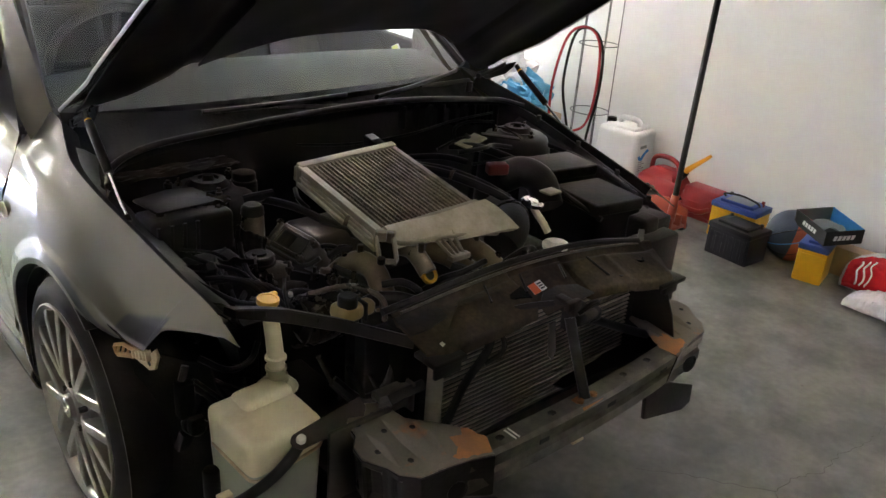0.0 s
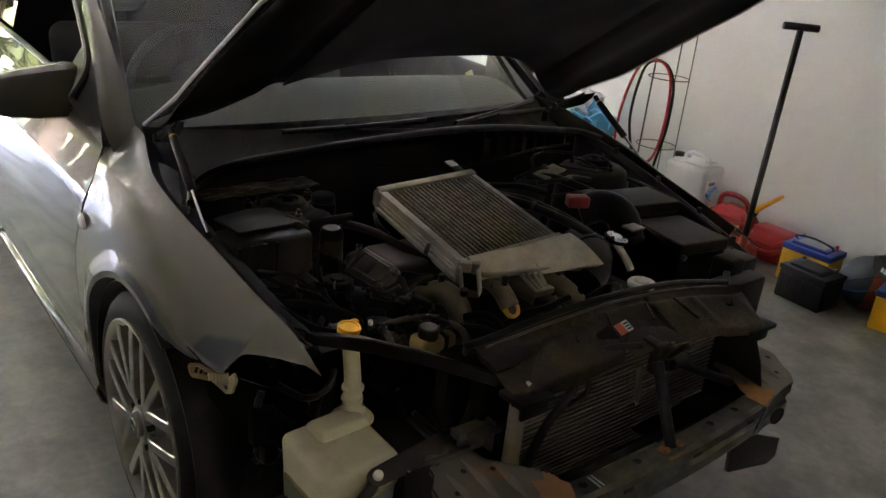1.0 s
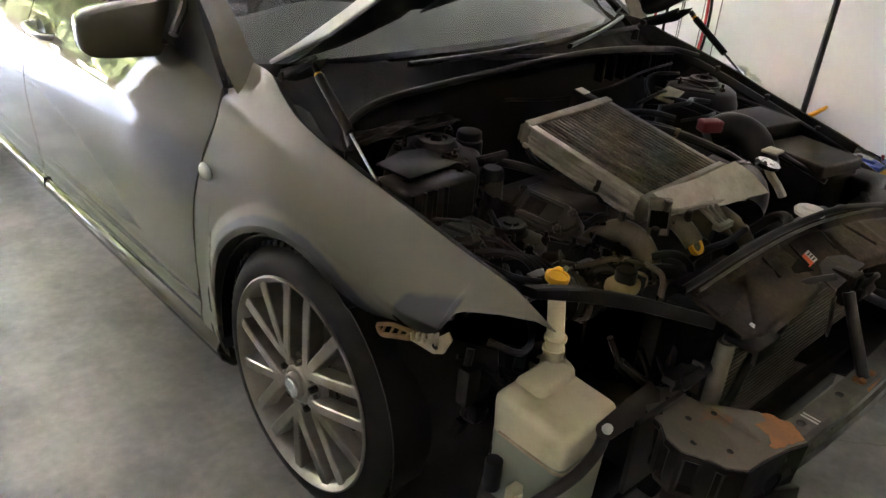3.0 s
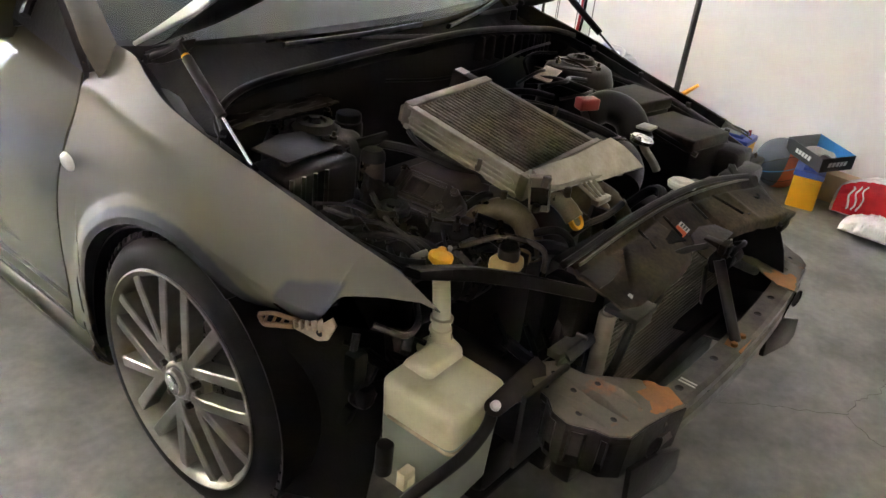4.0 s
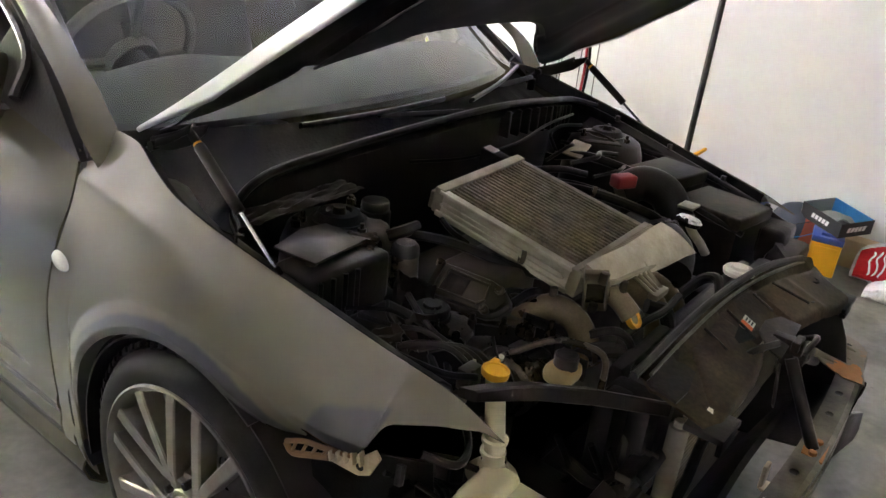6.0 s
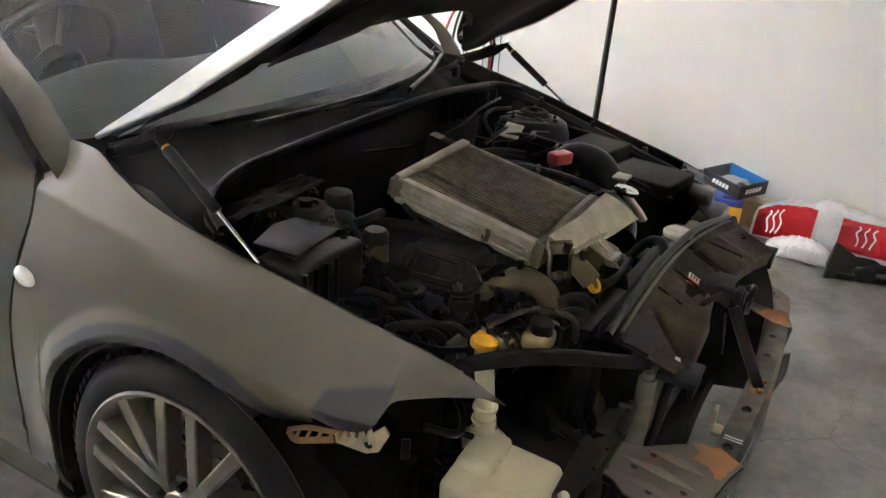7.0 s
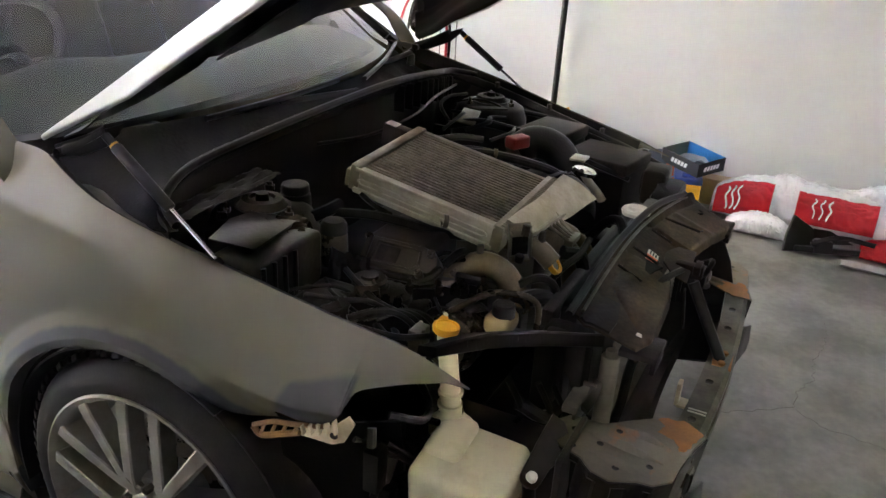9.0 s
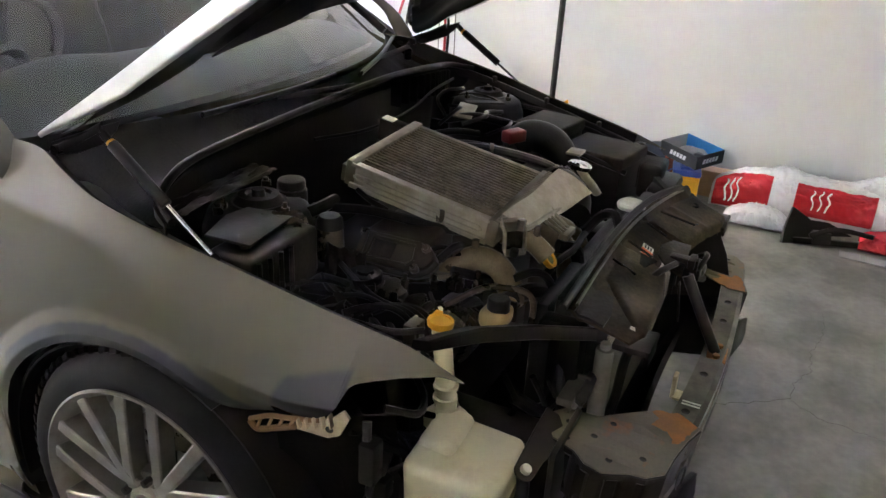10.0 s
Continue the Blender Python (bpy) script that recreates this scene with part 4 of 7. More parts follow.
sheet(bm, pad, 60, 44, 0.004)
part("insulation_pad", bm, M_LINER, bonnet, "black felt insulation pad")
for s in (-1, 1):
    hb = B()
    tube(hb, [(s * 0.695, 0.345, 0.885), (s * 0.695, 0.31, 0.910), (s * 0.690, 0.26, 0.935), (s * 0.69, 0.20, 0.968)], 0.011, 8, 5, 0.4)
    cyl(hb, (s * 0.705, 0.315, 0.905), (s * 0.68, 0.315, 0.905), 0.010)
    part("bonnet_hinge", hb, M_BLACK, car)
    part("hinge_arm", plate(B(), [(0.335, 0.890), (0.27, 0.905), (0.20, 0.935), (0.165, 0.965), (0.155, 0.985), (0.21, 0.965), (0.335, 0.915)], 0.006, axes((s * 0.692, 0, 0), (0, 1, 0), (0, 0, 1)), 0.0015), M_BLACK, car, "black pressed hinge arm")
    # gas strut: black cylinder above, bright rod below
    a, b = Vector((s * 0.715, 0.150, 0.952)), Vector((s * 0.730, -0.072, 0.800))
    mid = a.lerp(b, 0.56)
    st = part("gas_strut", cyl(B(), a, mid, 0.0105, None, 14, 0.003), M_BLACK, car, "black gas strut holding the bonnet")
    part("strut_rod", cyl(B(), mid, b, 0.0042, None, 10), M_HANDLE, st, "bright steel strut rod")
    bb = cyl(B(), a + (a - mid).normalized() * 0.006, a - (a - mid).normalized() * 0.010, 0.0085, None, 12, 0.002)
    part("strut_collar", bb, M_YELLOW, st, "yellow strut end collar")
    part("strut_joint", cyl(B(), b, b + Vector((0, -0.012, -0.010)), 0.009, None, 10, 0.002), M_BLACK, st)
    part("strut_joint", cyl(B(), a, a + Vector((0, 0.02, 0.016)), 0.008, None, 10), M_BLACK, st)

# ---- engine bay shell ----
def bay(name, bm, mat, label="", **k):
    return part(name, bm, mat, car, label, **k)


SEAL = [(-0.735, 0.005, 0.845), (-0.705, 0.058, 0.866), (-0.64, 0.090, 0.884), (-0.55, 0.108, 0.893), (-0.40, 0.100, 0.906), (-0.20, 0.074, 0.926), (0, 0.060, 0.936), (0.15, 0.068, 0.930), (0.32, 0.088, 0.912), (0.49, 0.130, 0.884), (0.575, 0.158, 0.868), (0.65, 0.155, 0.858), (0.70, 0.10, 0.845)]
SL = smooth_line(SEAL, 6)


def seal_at(u):
    k = u * (len(SL) - 1)
    i = min(int(k), len(SL) - 2)
    return SL[i].lerp(SL[i + 1], k - i)


bay("cowl_seal", tube(B(), SEAL, 0.0085, 10, 6), M_HOSE, "black rubber bonnet seal")
# cowl tray between the seal and the glass, with stepped ledges


def cowl(u, v):
    a = seal_at(u) + Vector((0, 0, -0.01))
    b = Vector(ws_point(0.02 + 0.96 * u, 0.0)) + Vector((0, -0.005, -0.012))
    p = a.lerp(b, v)
    p.z -= 0.040 * math.sin(math.pi * v) ** 0.7 + 0.006 * (math.sin(u * 46) > 0.4) * math.sin(math.pi * v)
    return p


bay("cowl_tray", sheet(B(), cowl, 80, 12, 0.004), M_COWL, "black plastic cowl tray below the windscreen")
# firewall with vertical ribs under the seal


def wallf(u, v):
    a = seal_at(u)
    z = a.z - 0.012 - 0.55 * v
    return Vector((a.x, a.y + 0.02 + 0.05 * max(0, v - 0.2), z))


bay("firewall", sheet(B(), wallf, 160, 12, 0.004), M_FIREWALL, "ribbed black firewall panel", angle=30)
rib_places = [Matrix.Translation(seal_at(0.58 + 0.028 * k)) for k in range(12)]
pieces("cowl_rib", box(B(), (-0.005, -0.012, -0.085), (0.005, 0.03, -0.016), 0.003), M_FIREWALL, car, rib_places)
# wipers
for x0, x1 in ((-0.40, 0.02), (0.12, 0.60)):
    w = B()
    low = Vector((0, -0.035, -0.020))
    n0, n1 = Vector(ws_point((x0 / 0.725 + 1) / 2, 0.0)) + low, Vector(ws_point((x1 / 0.725 + 1) / 2, 0.02)) + low
    piv = n1 + Vector((0.03, -0.05, -0.012))
    tube(w, [piv, piv.lerp(n0, 0.35) + Vector((0, 0.012, 0.004)), n0.lerp(n1, 0.5) + Vector((0, -0.015, 0.006))], 0.008, 8, 6, 0.6)
    wp = bay("wiper_arm", w, M_BLACK, "black wiper arm")
    tube(bm := B(), [n0 + Vector((0, -0.012, 0.012)), n0.lerp(n1, 0.5) + Vector((0, -0.022, 0.014)), n1 + Vector((0, -0.008, 0.014))], 0.006, 8, 6, 1.6)
    part("wiper_blade", bm, M_HOSE, wp)
    part("wiper_pivot", cyl(B(), piv - Vector((0, 0, 0.04)), piv + Vector((0, -0.002, -0.004)), 0.013, 0.011, 16, 0.003), M_BLACK, wp)

# inner wings, strut towers
TOWER = {-1: (-0.495, 0.015, 0.804), 1: (0.545, -0.02, 0.812)}
for s in (-1, 1):
    def apron(u, v):
        y = -0.40 + 0.64 * u
        xt, zt = top_edge(y)
        xi = lerp(v, [0, 0.1, 0.16, 0.6, 1], [xt - 0.022, xt - 0.05, xt - 0.075, 0.60, 0.585])
        z = zt - 0.025 - lerp(v, [0, 0.1, 0.16, 1], [0, 0.012, 0.035, 0.5])
        if y < -0.36:
            z = max(z, zt - 0.10)
        return (s * xi, y, z)
    bay("inner_wing", sheet(B(), apron, 30, 14, 0.004), M_DARKPAINT, "dusty painted inner wing")
    tw = lathe(B(), [(0.0, 0.0), (0.055, 0.0), (0.062, -0.006), (0.085, -0.008), (0.10, -0.018), (0.112, -0.05), (0.13, -0.45)], pose(*TOWER[s]), 40)
    to = bay("strut_tower", tw, M_DARKPAINT, "dusty suspension tower", angle=40)
    part("strut_mount", lathe(B(), [(0.0, 0.024), (0.012, 0.024), (0.014, 0.010), (0.022, 0.010), (0.026, 0.016), (0.040, 0.014), (0.046, 0.004), (0.05, 0.0)], pose(*TOWER[s]), 30), M_DUSTY, to)
    for k in range(3):
        a = 2.1 * k + 0.4
        p = Vector(TOWER[s]) + Vector((0.070 * math.cos(a), 0.070 * math.sin(a), -0.007))
        part("tower_nut", cyl(cyl(B(), p, p + Vector((0, 0, 0.010)), 0.009, None, 6), p, p + Vector((0, 0, 0.02)), 0.0045, None, 8), M_CAST, to)
# dark undertray so that the bay is closed below
bay("undertray", box(B(), (-0.58, -0.60, 0.20), (0.58, 0.30, 0.215), 0.004), M_BLACK)
for s in (-1, 1):
    bay("subframe", box(B(), (s * 0.52 - 0.06, -0.60, 0.22), (s * 0.52 + 0.06, 0.20, 0.33), 0.02), M_BLACK)

# ---- intercooler on top of the engine ----
IC_M = axes((-0.291, -0.072, 0.842), Vector((0.001, -0.072, 0.856)) - Vector((-0.291, -0.072, 0.842)), Vector((-0.291, -0.072, 0.842)) - Vector((-0.285, -0.405, 0.782)))
IW, IL, IT = 0.288, 0.338, 0.048
ic = bay("intercooler", box(B(), (0.010, -IL + 0.008, -IT + 0.006), (IW - 0.010, -0.012, -0.006), 0, IC_M), M_FIN, "grimy finned aluminium intercooler core")
bm = box(B(), (-0.005, -IL, -IT - 0.002), (0.010, 0.0, 0.003), 0.002, IC_M)
box(bm, (-0.012, -IL + 0.004, -IT - 0.005), (-0.004, -0.004, -IT + 0.006), 0.002, IC_M)
box(bm, (-0.010, -IL + 0.004, -0.004), (-0.004, -0.004, 0.004), 0.002, IC_M)
part("side_plate", bm, M_TANKALU, ic, "ribbed aluminium side rail")
_ring = [(-0.0065, -IL + 0.028, -0.020), (-0.0065, -0.020, -0.020), (-0.0065, -0.012, -0.026), (-0.0065, -0.020, -0.032), (-0.0065, -IL + 0.028, -0.032), (-0.0065, -IL + 0.020, -0.026), (-0.0065, -IL + 0.028, -0.020)]
bm = B()
for p, q in zip(_ring, _ring[1:]):
    cyl(bm, IC_M @ Vector(p), IC_M @ Vector(q), 0.0024, None, 8)
part("side_rib", bm, M_TANKALU, ic)
part("side_plate", box(B(), (IW - 0.012, -IL, -IT), (IW + 0.002, 0.0, 0.002), 0.002, IC_M), M_ALU, ic)
bm = B()
box(bm, (-0.006, -0.014, -IT - 0.004), (IW + 0.006, 0.010, 0.006), 0.003, IC_M)
box(bm, (-0.006, 0.010, -IT), (IW + 0.006, 0.020, -0.008), 0.003, IC_M)
part("rear_header", bm, M_ALU, ic, "folded aluminium rear header")
# rows of flat tubes with zig-zag fins between them
bm, fb = B(), B()
rows_n = 21
for k in range(rows_n):
    x = 0.014 + (IW - 0.028) * (k + 0.5) / rows_n
    if k:
        x0 = x - (IW - 0.028) / rows_n
        n = 54
        o = bmesh.new()
        prev = None
        rnd = random.Random(k)
        for i in range(n + 1):
            y = -IL + 0.014 + (IL - 0.03) * i / n
            xx = (x0 + 0.0018 if i % 2 else x - 0.0018)
            hgt = 0.0 - 0.0045 * rnd.random() * (0.5 + noise.noise((k * 0.3, i * 0.12, 0)) + 0.3)
            a, b = o.verts.new((xx, y, hgt)), o.verts.new((xx, y + 0.0005, hgt - 0.012))
            if prev:
                o.faces.new((prev[0], a, b, prev[1]))
            prev = (a, b)
        merge(fb, o, IC_M)
pieces("core_tube", box(B(), (-0.0021, -IL + 0.012, -0.014), (0.0021, -0.014, 0.0008)), M_CORE, ic, [IC_M @ pose(0.014 + (IW - 0.028) * (k + 0.5) / rows_n, 0, 0) for k in range(rows_n)])
part("core_fin", fb, M_FIN, ic, smooth=False)["kind"] = "stuff"
# toothed front header and the end tank that slopes down from it
bm = B()
box(bm, (-0.010, -IL - 0.014, -IT - 0.004), (IW + 0.010, -IL + 0.010, 0.006), 0.003, IC_M)
for k in range(34):
    x = -0.006 + (IW + 0.012) * (k + 0.5) / 34
    box(bm, (x - 0.0028, -IL - 0.018, 0.0), (x + 0.0028, -IL - 0.004, 0.0095), 0.001, IC_M, 1)
part("front_header", bm, M_ALU, ic, "crimped aluminium front header")


def end_tank(u, v):
    # from the header's front edge, down and away towards the engine's left
    x = -0.006 + (IW + 0.012) * u
    a = Vector((x, -IL - 0.014, -0.004))
    b = Vector((-0.002 + (IW + 0.062) * u, -IL - 0.026 - 0.060 * u ** 0.8, -0.022 - 0.030 * u))
    p = a.lerp(b, v)
    p.z += 0.006 * math.sin(math.pi * v) + 0.003 * math.sin(u * 9) * v
    return IC_M @ p


part("end_tank", sheet(B(), end_tank, 20, 8, 0.03), M_TANKALU, ic, "pale stained aluminium end tank")
def channel(m, w, h, d, t=0.004):
    """A U-shaped cast bracket with a raised rim."""
    bm = B()
    box(bm, (-w / 2, 0, -0.022), (w / 2, t, 0), 0.0015, m)
    for sx in (-1, 1):
        box(bm, (sx * w / 2 - t / 2, -d, -h), (sx * w / 2 + t / 2, t, 0), 0.0015, m)
    box(bm, (-w / 2, -d, -h - t / 2), (w / 2, t, -h + t / 2), 0.0015, m)
    box(bm, (-w / 2 - 0.002, -0.004, -0.004), (w / 2 + 0.002, t + 0.006, 0.006), 0.0015, m)
    return bm


BK = axes((-0.318, -0.458, 0.803), (0.55, -0.83, 0.1), (0.83, 0.55, 0.25))
mb = part("mount_bracket", channel(BK, 0.040, 0.068, 0.018), M_ALU, ic, "cast aluminium mounting bracket")
# dark sheet stands in for the shade inside the open frame
part("bracket_web", box(B(), (-0.018, 0.0, -0.066), (0.018, 0.003, -0.020), 0.001, BK), M_GREASE, mb, "dark web for the shade inside the bracket")
part("bracket_bolt", cyl(B(), (-0.316, -0.470, 0.790), (-0.315, -0.472, 0.812), 0.009, None, 6, 0.001), M_CAST, ic)
part("bracket_bolt", cyl(B(), (-0.335, -0.468, 0.742), (-0.336, -0.470, 0.756), 0.009, None, 10, 0.001), M_BAREDARK, ic)
bm = B()
for k in range(4):
    tube(bm, [(-0.185 + 0.017 * k, -0.452 - 0.004 * k, 0.775), (-0.178 + 0.016 * k, -0.480, 0.757), (-0.168 + 0.012 * k, -0.512, 0.735)], 0.004, 6, 4, 1.6)
box(bm, (-0.175, -0.525, 0.724), (-0.118, -0.505, 0.738), 0.003)
part("fork_bracket", bm, M_ALU, ic, "ribbed cast fork bracket")
part("support_bar", tube(B(), [(-0.31, -0.445, 0.780), (-0.25, -0.462, 0.768), (-0.17, -0.470, 0.765), (-0.05, -0.475, 0.752), (0.02, -0.470, 0.735)], 0.006, 8, 5, 1.5), M_ALU, ic)
bm = B()
box(bm, (0.255, 0.012, -0.06), (0.285, 0.085, -0.003), 0.004, IC_M)
part("rear_mount", bm, M_BLACK, ic)
part("mount_label", box(B(), (0.2575, 0.050, -0.0035), (0.2825, 0.080, -0.0015), 0.0005, IC_M), M_WHITECAP, ic, "small white paper label")

# ---- engine ----
bay("engine_block", box(box(B(), (-0.34, -0.36, 0.24), (0.12, 0.02, 0.66), 0.03), (0.12, -0.34, 0.24), (0.40, -0.02, 0.58), 0.05), M_BAREDARK, "dark grimy engine block")
# rocker cover, seen below the cooler, with raised ribs
RC = axes((-0.448, -0.188, 0.714), (0.010, -0.115, 0.0), (0.040, 0.010, 0.038))
bm = plate(B(), [(-0.014, -0.006), (0.108, -0.006), (0.138, 0.006), (0.150, 0.026), (0.142, 0.048), (0.110, 0.060), (-0.014, 0.062)], 0.06, RC @ pose(0, 0, -0.06), 0.009)
rc = bay("rocker_cover", bm, M_COVER, "dark bronze cast rocker cover", angle=35)
part("cover_top", box(B(), (-0.400, -0.305, 0.60), (-0.255, -0.165, 0.752), 0.016, None, 3), M_COVER, rc, angle=40)
bm = B()
_f = [(0.012, 0.004), (0.100, 0.004), (0.112, 0.016), (0.108, 0.046), (0.016, 0.050), (0.012, 0.004)]
for p, q in zip(_f, _f[1:]):
    cyl(bm, RC @ Vector((*p, 0.001)), RC @ Vector((*q, 0.001)), 0.0028, None, 8)
box(bm, (-0.008, 0.004, -0.002), (0.004, 0.056, 0.008), 0.003, RC, 2)
part("cover_rib", bm, M_COVER, rc, "raised worn rim of the cover field", angle=35)
# not sunk: a darker plate carries the shade of the recess
part("cover_recess", plate(B(), [(0.020, 0.010), (0.066, 0.010), (0.068, 0.042), (0.022, 0.044)], 0.002, RC @ pose(0, 0, 0.0003), 0.0008), M_DUSTY, rc, "dark field coloured for the recess's shade")
part("cover_edge", tube(B(), [RC @ Vector(p) for p in ((-0.016, -0.010, -0.012), (0.106, -0.010, -0.012), (0.140, 0.002, -0.012), (0.155, 0.026, -0.012))], 0.006, 8, 4), M_BAREDARK, rc, "dark gasket flange")
for x, y in ((-0.006, 0.000), (0.118, 0.000), (-0.006, 0.054), (0.130, 0.044)):
    part("cover_bolt", cyl(cyl(B(), RC @ Vector((x, y, -0.01)), RC @ Vector((x, y, 0.006)), 0.009, None, 14, 0.001), RC @ Vector((x, y, 0.006)), RC @ Vector((x, y, 0.013)), 0.006, None, 6, 0.001), M_CAST, rc)
# cam sensor housing and hose to the rear of the cover
bm = cyl(B(), (-0.455, -0.125, 0.69), (-0.455, -0.125, 0.775), 0.030, 0.026, 20, 0.006)
bay("cam_sensor_housing", bm, M_CAST, "round cast housing")
bay("sensor_cap", lathe(B(), [(0.0, 0.016), (0.020, 0.014), (0.026, 0.006), (0.028, -0.01)], pose(-0.455, -0.125, 0.776), 24), M_BLACK)
# intake runners: broad curved cast pipes
for k, (pts, rad) in enumerate([
    ([(-0.362, -0.330, 0.660), (-0.350, -0.352, 0.690), (-0.330, -0.385, 0.712), (-0.322, -0.425, 0.706), (-0.322, -0.455, 0.678), (-0.318, -0.475, 0.63)], 0.0265),
    ([(-0.235, -0.400, 0.735), (-0.228, -0.440, 0.738), (-0.228, -0.475, 0.726), (-0.227, -0.503, 0.704)], 0.021),
    ([(-0.16, -0.42, 0.715), (-0.13, -0.46, 0.708), (-0.10, -0.50, 0.675), (-0.092, -0.515, 0.60)], 0.026),
    ([(-0.05, -0.38, 0.700), (-0.02, -0.44, 0.690), (0.01, -0.49, 0.65), (0.02, -0.515, 0.58)], 0.026)]):
    rn = bay("intake_runner", tube(B(), pts, rad, 18, 6), M_RUNNER, "curved cast intake runner")
    for q in pts[1:3]:
        v = Vector(q)
        part("runner_boss", cyl(B(), v + Vector((0.0, 0, 0.02)), v + Vector((0, 0, 0.042)), 0.008, None, 8, 0.001), M_CAST, rn)
bay("yellow_clip", lathe(B(), [(0.0125, 0.004), (0.0195, 0.005), (0.0205, -0.001), (0.0195, -0.006), (0.0125, -0.005), (0.0125, 0.004)], axes((-0.227, -0.507, 0.701), (1, 0, 0), (0, 0.62, 0.78)), 28), M_YELLOW, "yellow plastic ring on the pipe end")
bay("pipe_bung", lathe(B(), [(0.0, 0.002), (0.012, 0.002), (0.0124, -0.004)], axes((-0.227, -0.507, 0.701), (1, 0, 0), (0, 0.62, 0.78)), 24), M_RUNNER)
# throttle body flange and pulleys
bay("throttle_flange", cyl(box(B(), (-0.41, -0.37, 0.60), (-0.33, -0.29, 0.66), 0.01), (-0.385, -0.345, 0.60), (-0.375, -0.335, 0.69), 0.03, 0.025, 20, 0.004), M_CAST, "cast throttle flange")
PM = axes((-0.475, -0.36, 0.600), (0, 1, 0.1), (0.1, 0, 1))
bay("belt_pulley", lathe(B(), [(0.0, 0.012), (0.02, 0.012), (0.024, 0.004), (0.05, 0.0), (0.062, 0.008), (0.066, 0.008), (0.06, -0.004), (0.066, -0.016), (0.06, -0.02)], PM @ pose(0, 0, 0), 36), M_BAREDARK, "dark grooved belt pulley")
# power steering reservoir cap
bay("reservoir_body", cyl(B(), (-0.500, -0.235, 0.60), (-0.500, -0.235, 0.700), 0.036, 0.038, 24, 0.005), M_DUSTY, "dusty fluid reservoir")
bay("reservoir_cap", lathe(B(), [(0, 0.014), (0.016, 0.014), (0.018, 0.009), (0.03, 0.009), (0.034, 0.005), (0.034, -0.012)], pose(-0.500, -0.235, 0.706), 28), M_BLACK)
# amber reservoir with a black cap, beside the cross bar
bm = box(B(), (-0.462, -0.506, 0.640), (-0.398, -0.452, 0.678), 0.014, None, 3)
box(bm, (-0.405, -0.500, 0.640), (-0.365, -0.465, 0.674), 0.012, None, 3)
bay("coolant_bottle", bm, M_AMBERTANK, "small amber plastic fluid bottle", angle=60)
bay("bottle_cap", lathe(B(), [(0, 0.022), (0.018, 0.022), (0.0215, 0.019), (0.022, -0.003)], pose(-0.432, -0.483, 0.677), 24), M_BLACK)
bay("bottle_strap", box(B(), (-0.403, -0.5085, 0.638), (-0.396, -0.450, 0.6805), 0.002), M_BLACK)
# hard line round the bottle
bay("hard_line", tube(B(), [(-0.47, -0.39, 0.672), (-0.404, -0.436, 0.693), (-0.385, -0.480, 0.697), (-0.370, -0.512, 0.690), (-0.366, -0.528, 0.670), (-0.370, -0.53, 0.62)], 0.0062, 10, 6), M_CAST, "thin metal line")
for k, (x, y, z) in enumerate([(-0.405, -0.405, 0.668), (-0.365, -0.41, 0.69), (-0.52, -0.33, 0.66), (-0.335, -0.30, 0.69)]):
    bay("bleed_screw", cyl(cyl(B(), (x, y, z - 0.03), (x, y, z), 0.011, None, 6, 0.002), (x, y, z), (x, y, z + 0.016), 0.006, None, 10, 0.002), M_CAST)

# hoses and wiring
rnd = random.Random(4)
HOSES = [
    ([(-0.55, -0.40, 0.64), (-0.50, -0.36, 0.665), (-0.45, -0.38, 0.66), (-0.42, -0.43, 0.62)], 0.010),
    ([(-0.60, -0.33, 0.665), (-0.55, -0.28, 0.66), (-0.50, -0.30, 0.655), (-0.46, -0.36, 0.63)], 0.007),
    ([(-0.59, -0.35, 0.66), (-0.54, -0.31, 0.665), (-0.50, -0.33, 0.66)], 0.007),
    ([(-0.58, -0.37, 0.655), (-0.53, -0.34, 0.668), (-0.49, -0.36, 0.655)], 0.007),
    ([(-0.42, -0.06, 0.78), (-0.36, -0.16, 0.775), (-0.30, -0.29, 0.745), (-0.25, -0.36, 0.735)], 0.010),
    ([(-0.47, -0.03, 0.76), (-0.43, -0.08, 0.785), (-0.38, -0.09, 0.79)], 0.013),
    ([(0.03, -0.16, 0.81), (0.07, -0.23, 0.805), (0.12, -0.31, 0.785), (0.16, -0.375, 0.755), (0.165, -0.40, 0.70)], 0.012),
    ([(0.06, -0.10, 0.80), (0.12, -0.17, 0.795), (0.18, -0.25, 0.77), (0.22, -0.32, 0.74)], 0.007),
    ([(0.10, -0.02, 0.79), (0.17, -0.09, 0.80), (0.22, -0.14, 0.79)], 0.009),
    ([(0.30, 0.00, 0.80), (0.33, 0.04, 0.83), (0.40, 0.05, 0.84), (0.50, 0.04, 0.83)], 0.005),
    ([(-0.20, 0.09, 0.84), (-0.05, 0.04, 0.835), (0.15, 0.03, 0.84), (0.35, 0.07, 0.845), (0.55, 0.10, 0.84)], 0.004),
    ([(-0.62, -0.30, 0.70), (-0.60, -0.22, 0.72), (-0.55, -0.17, 0.715)], 0.004),
    ([(0.02, -0.50, 0.66), (0.06, -0.53, 0.70), (0.05, -0.565, 0.715), (0.01, -0.59, 0.70)], 0.012),
]
for pts, r in HOSES:
    bay("hose", tube(B(), pts, r, 10, 6), M_HOSE)
bay("intake_pipe", tube(B(), [(0.05, -0.46, 0.69), (0.10, -0.44, 0.715), (0.155, -0.38, 0.72), (0.19, -0.30, 0.70)], 0.048, 20, 6), M_BLACK, "fat black intake pipe")
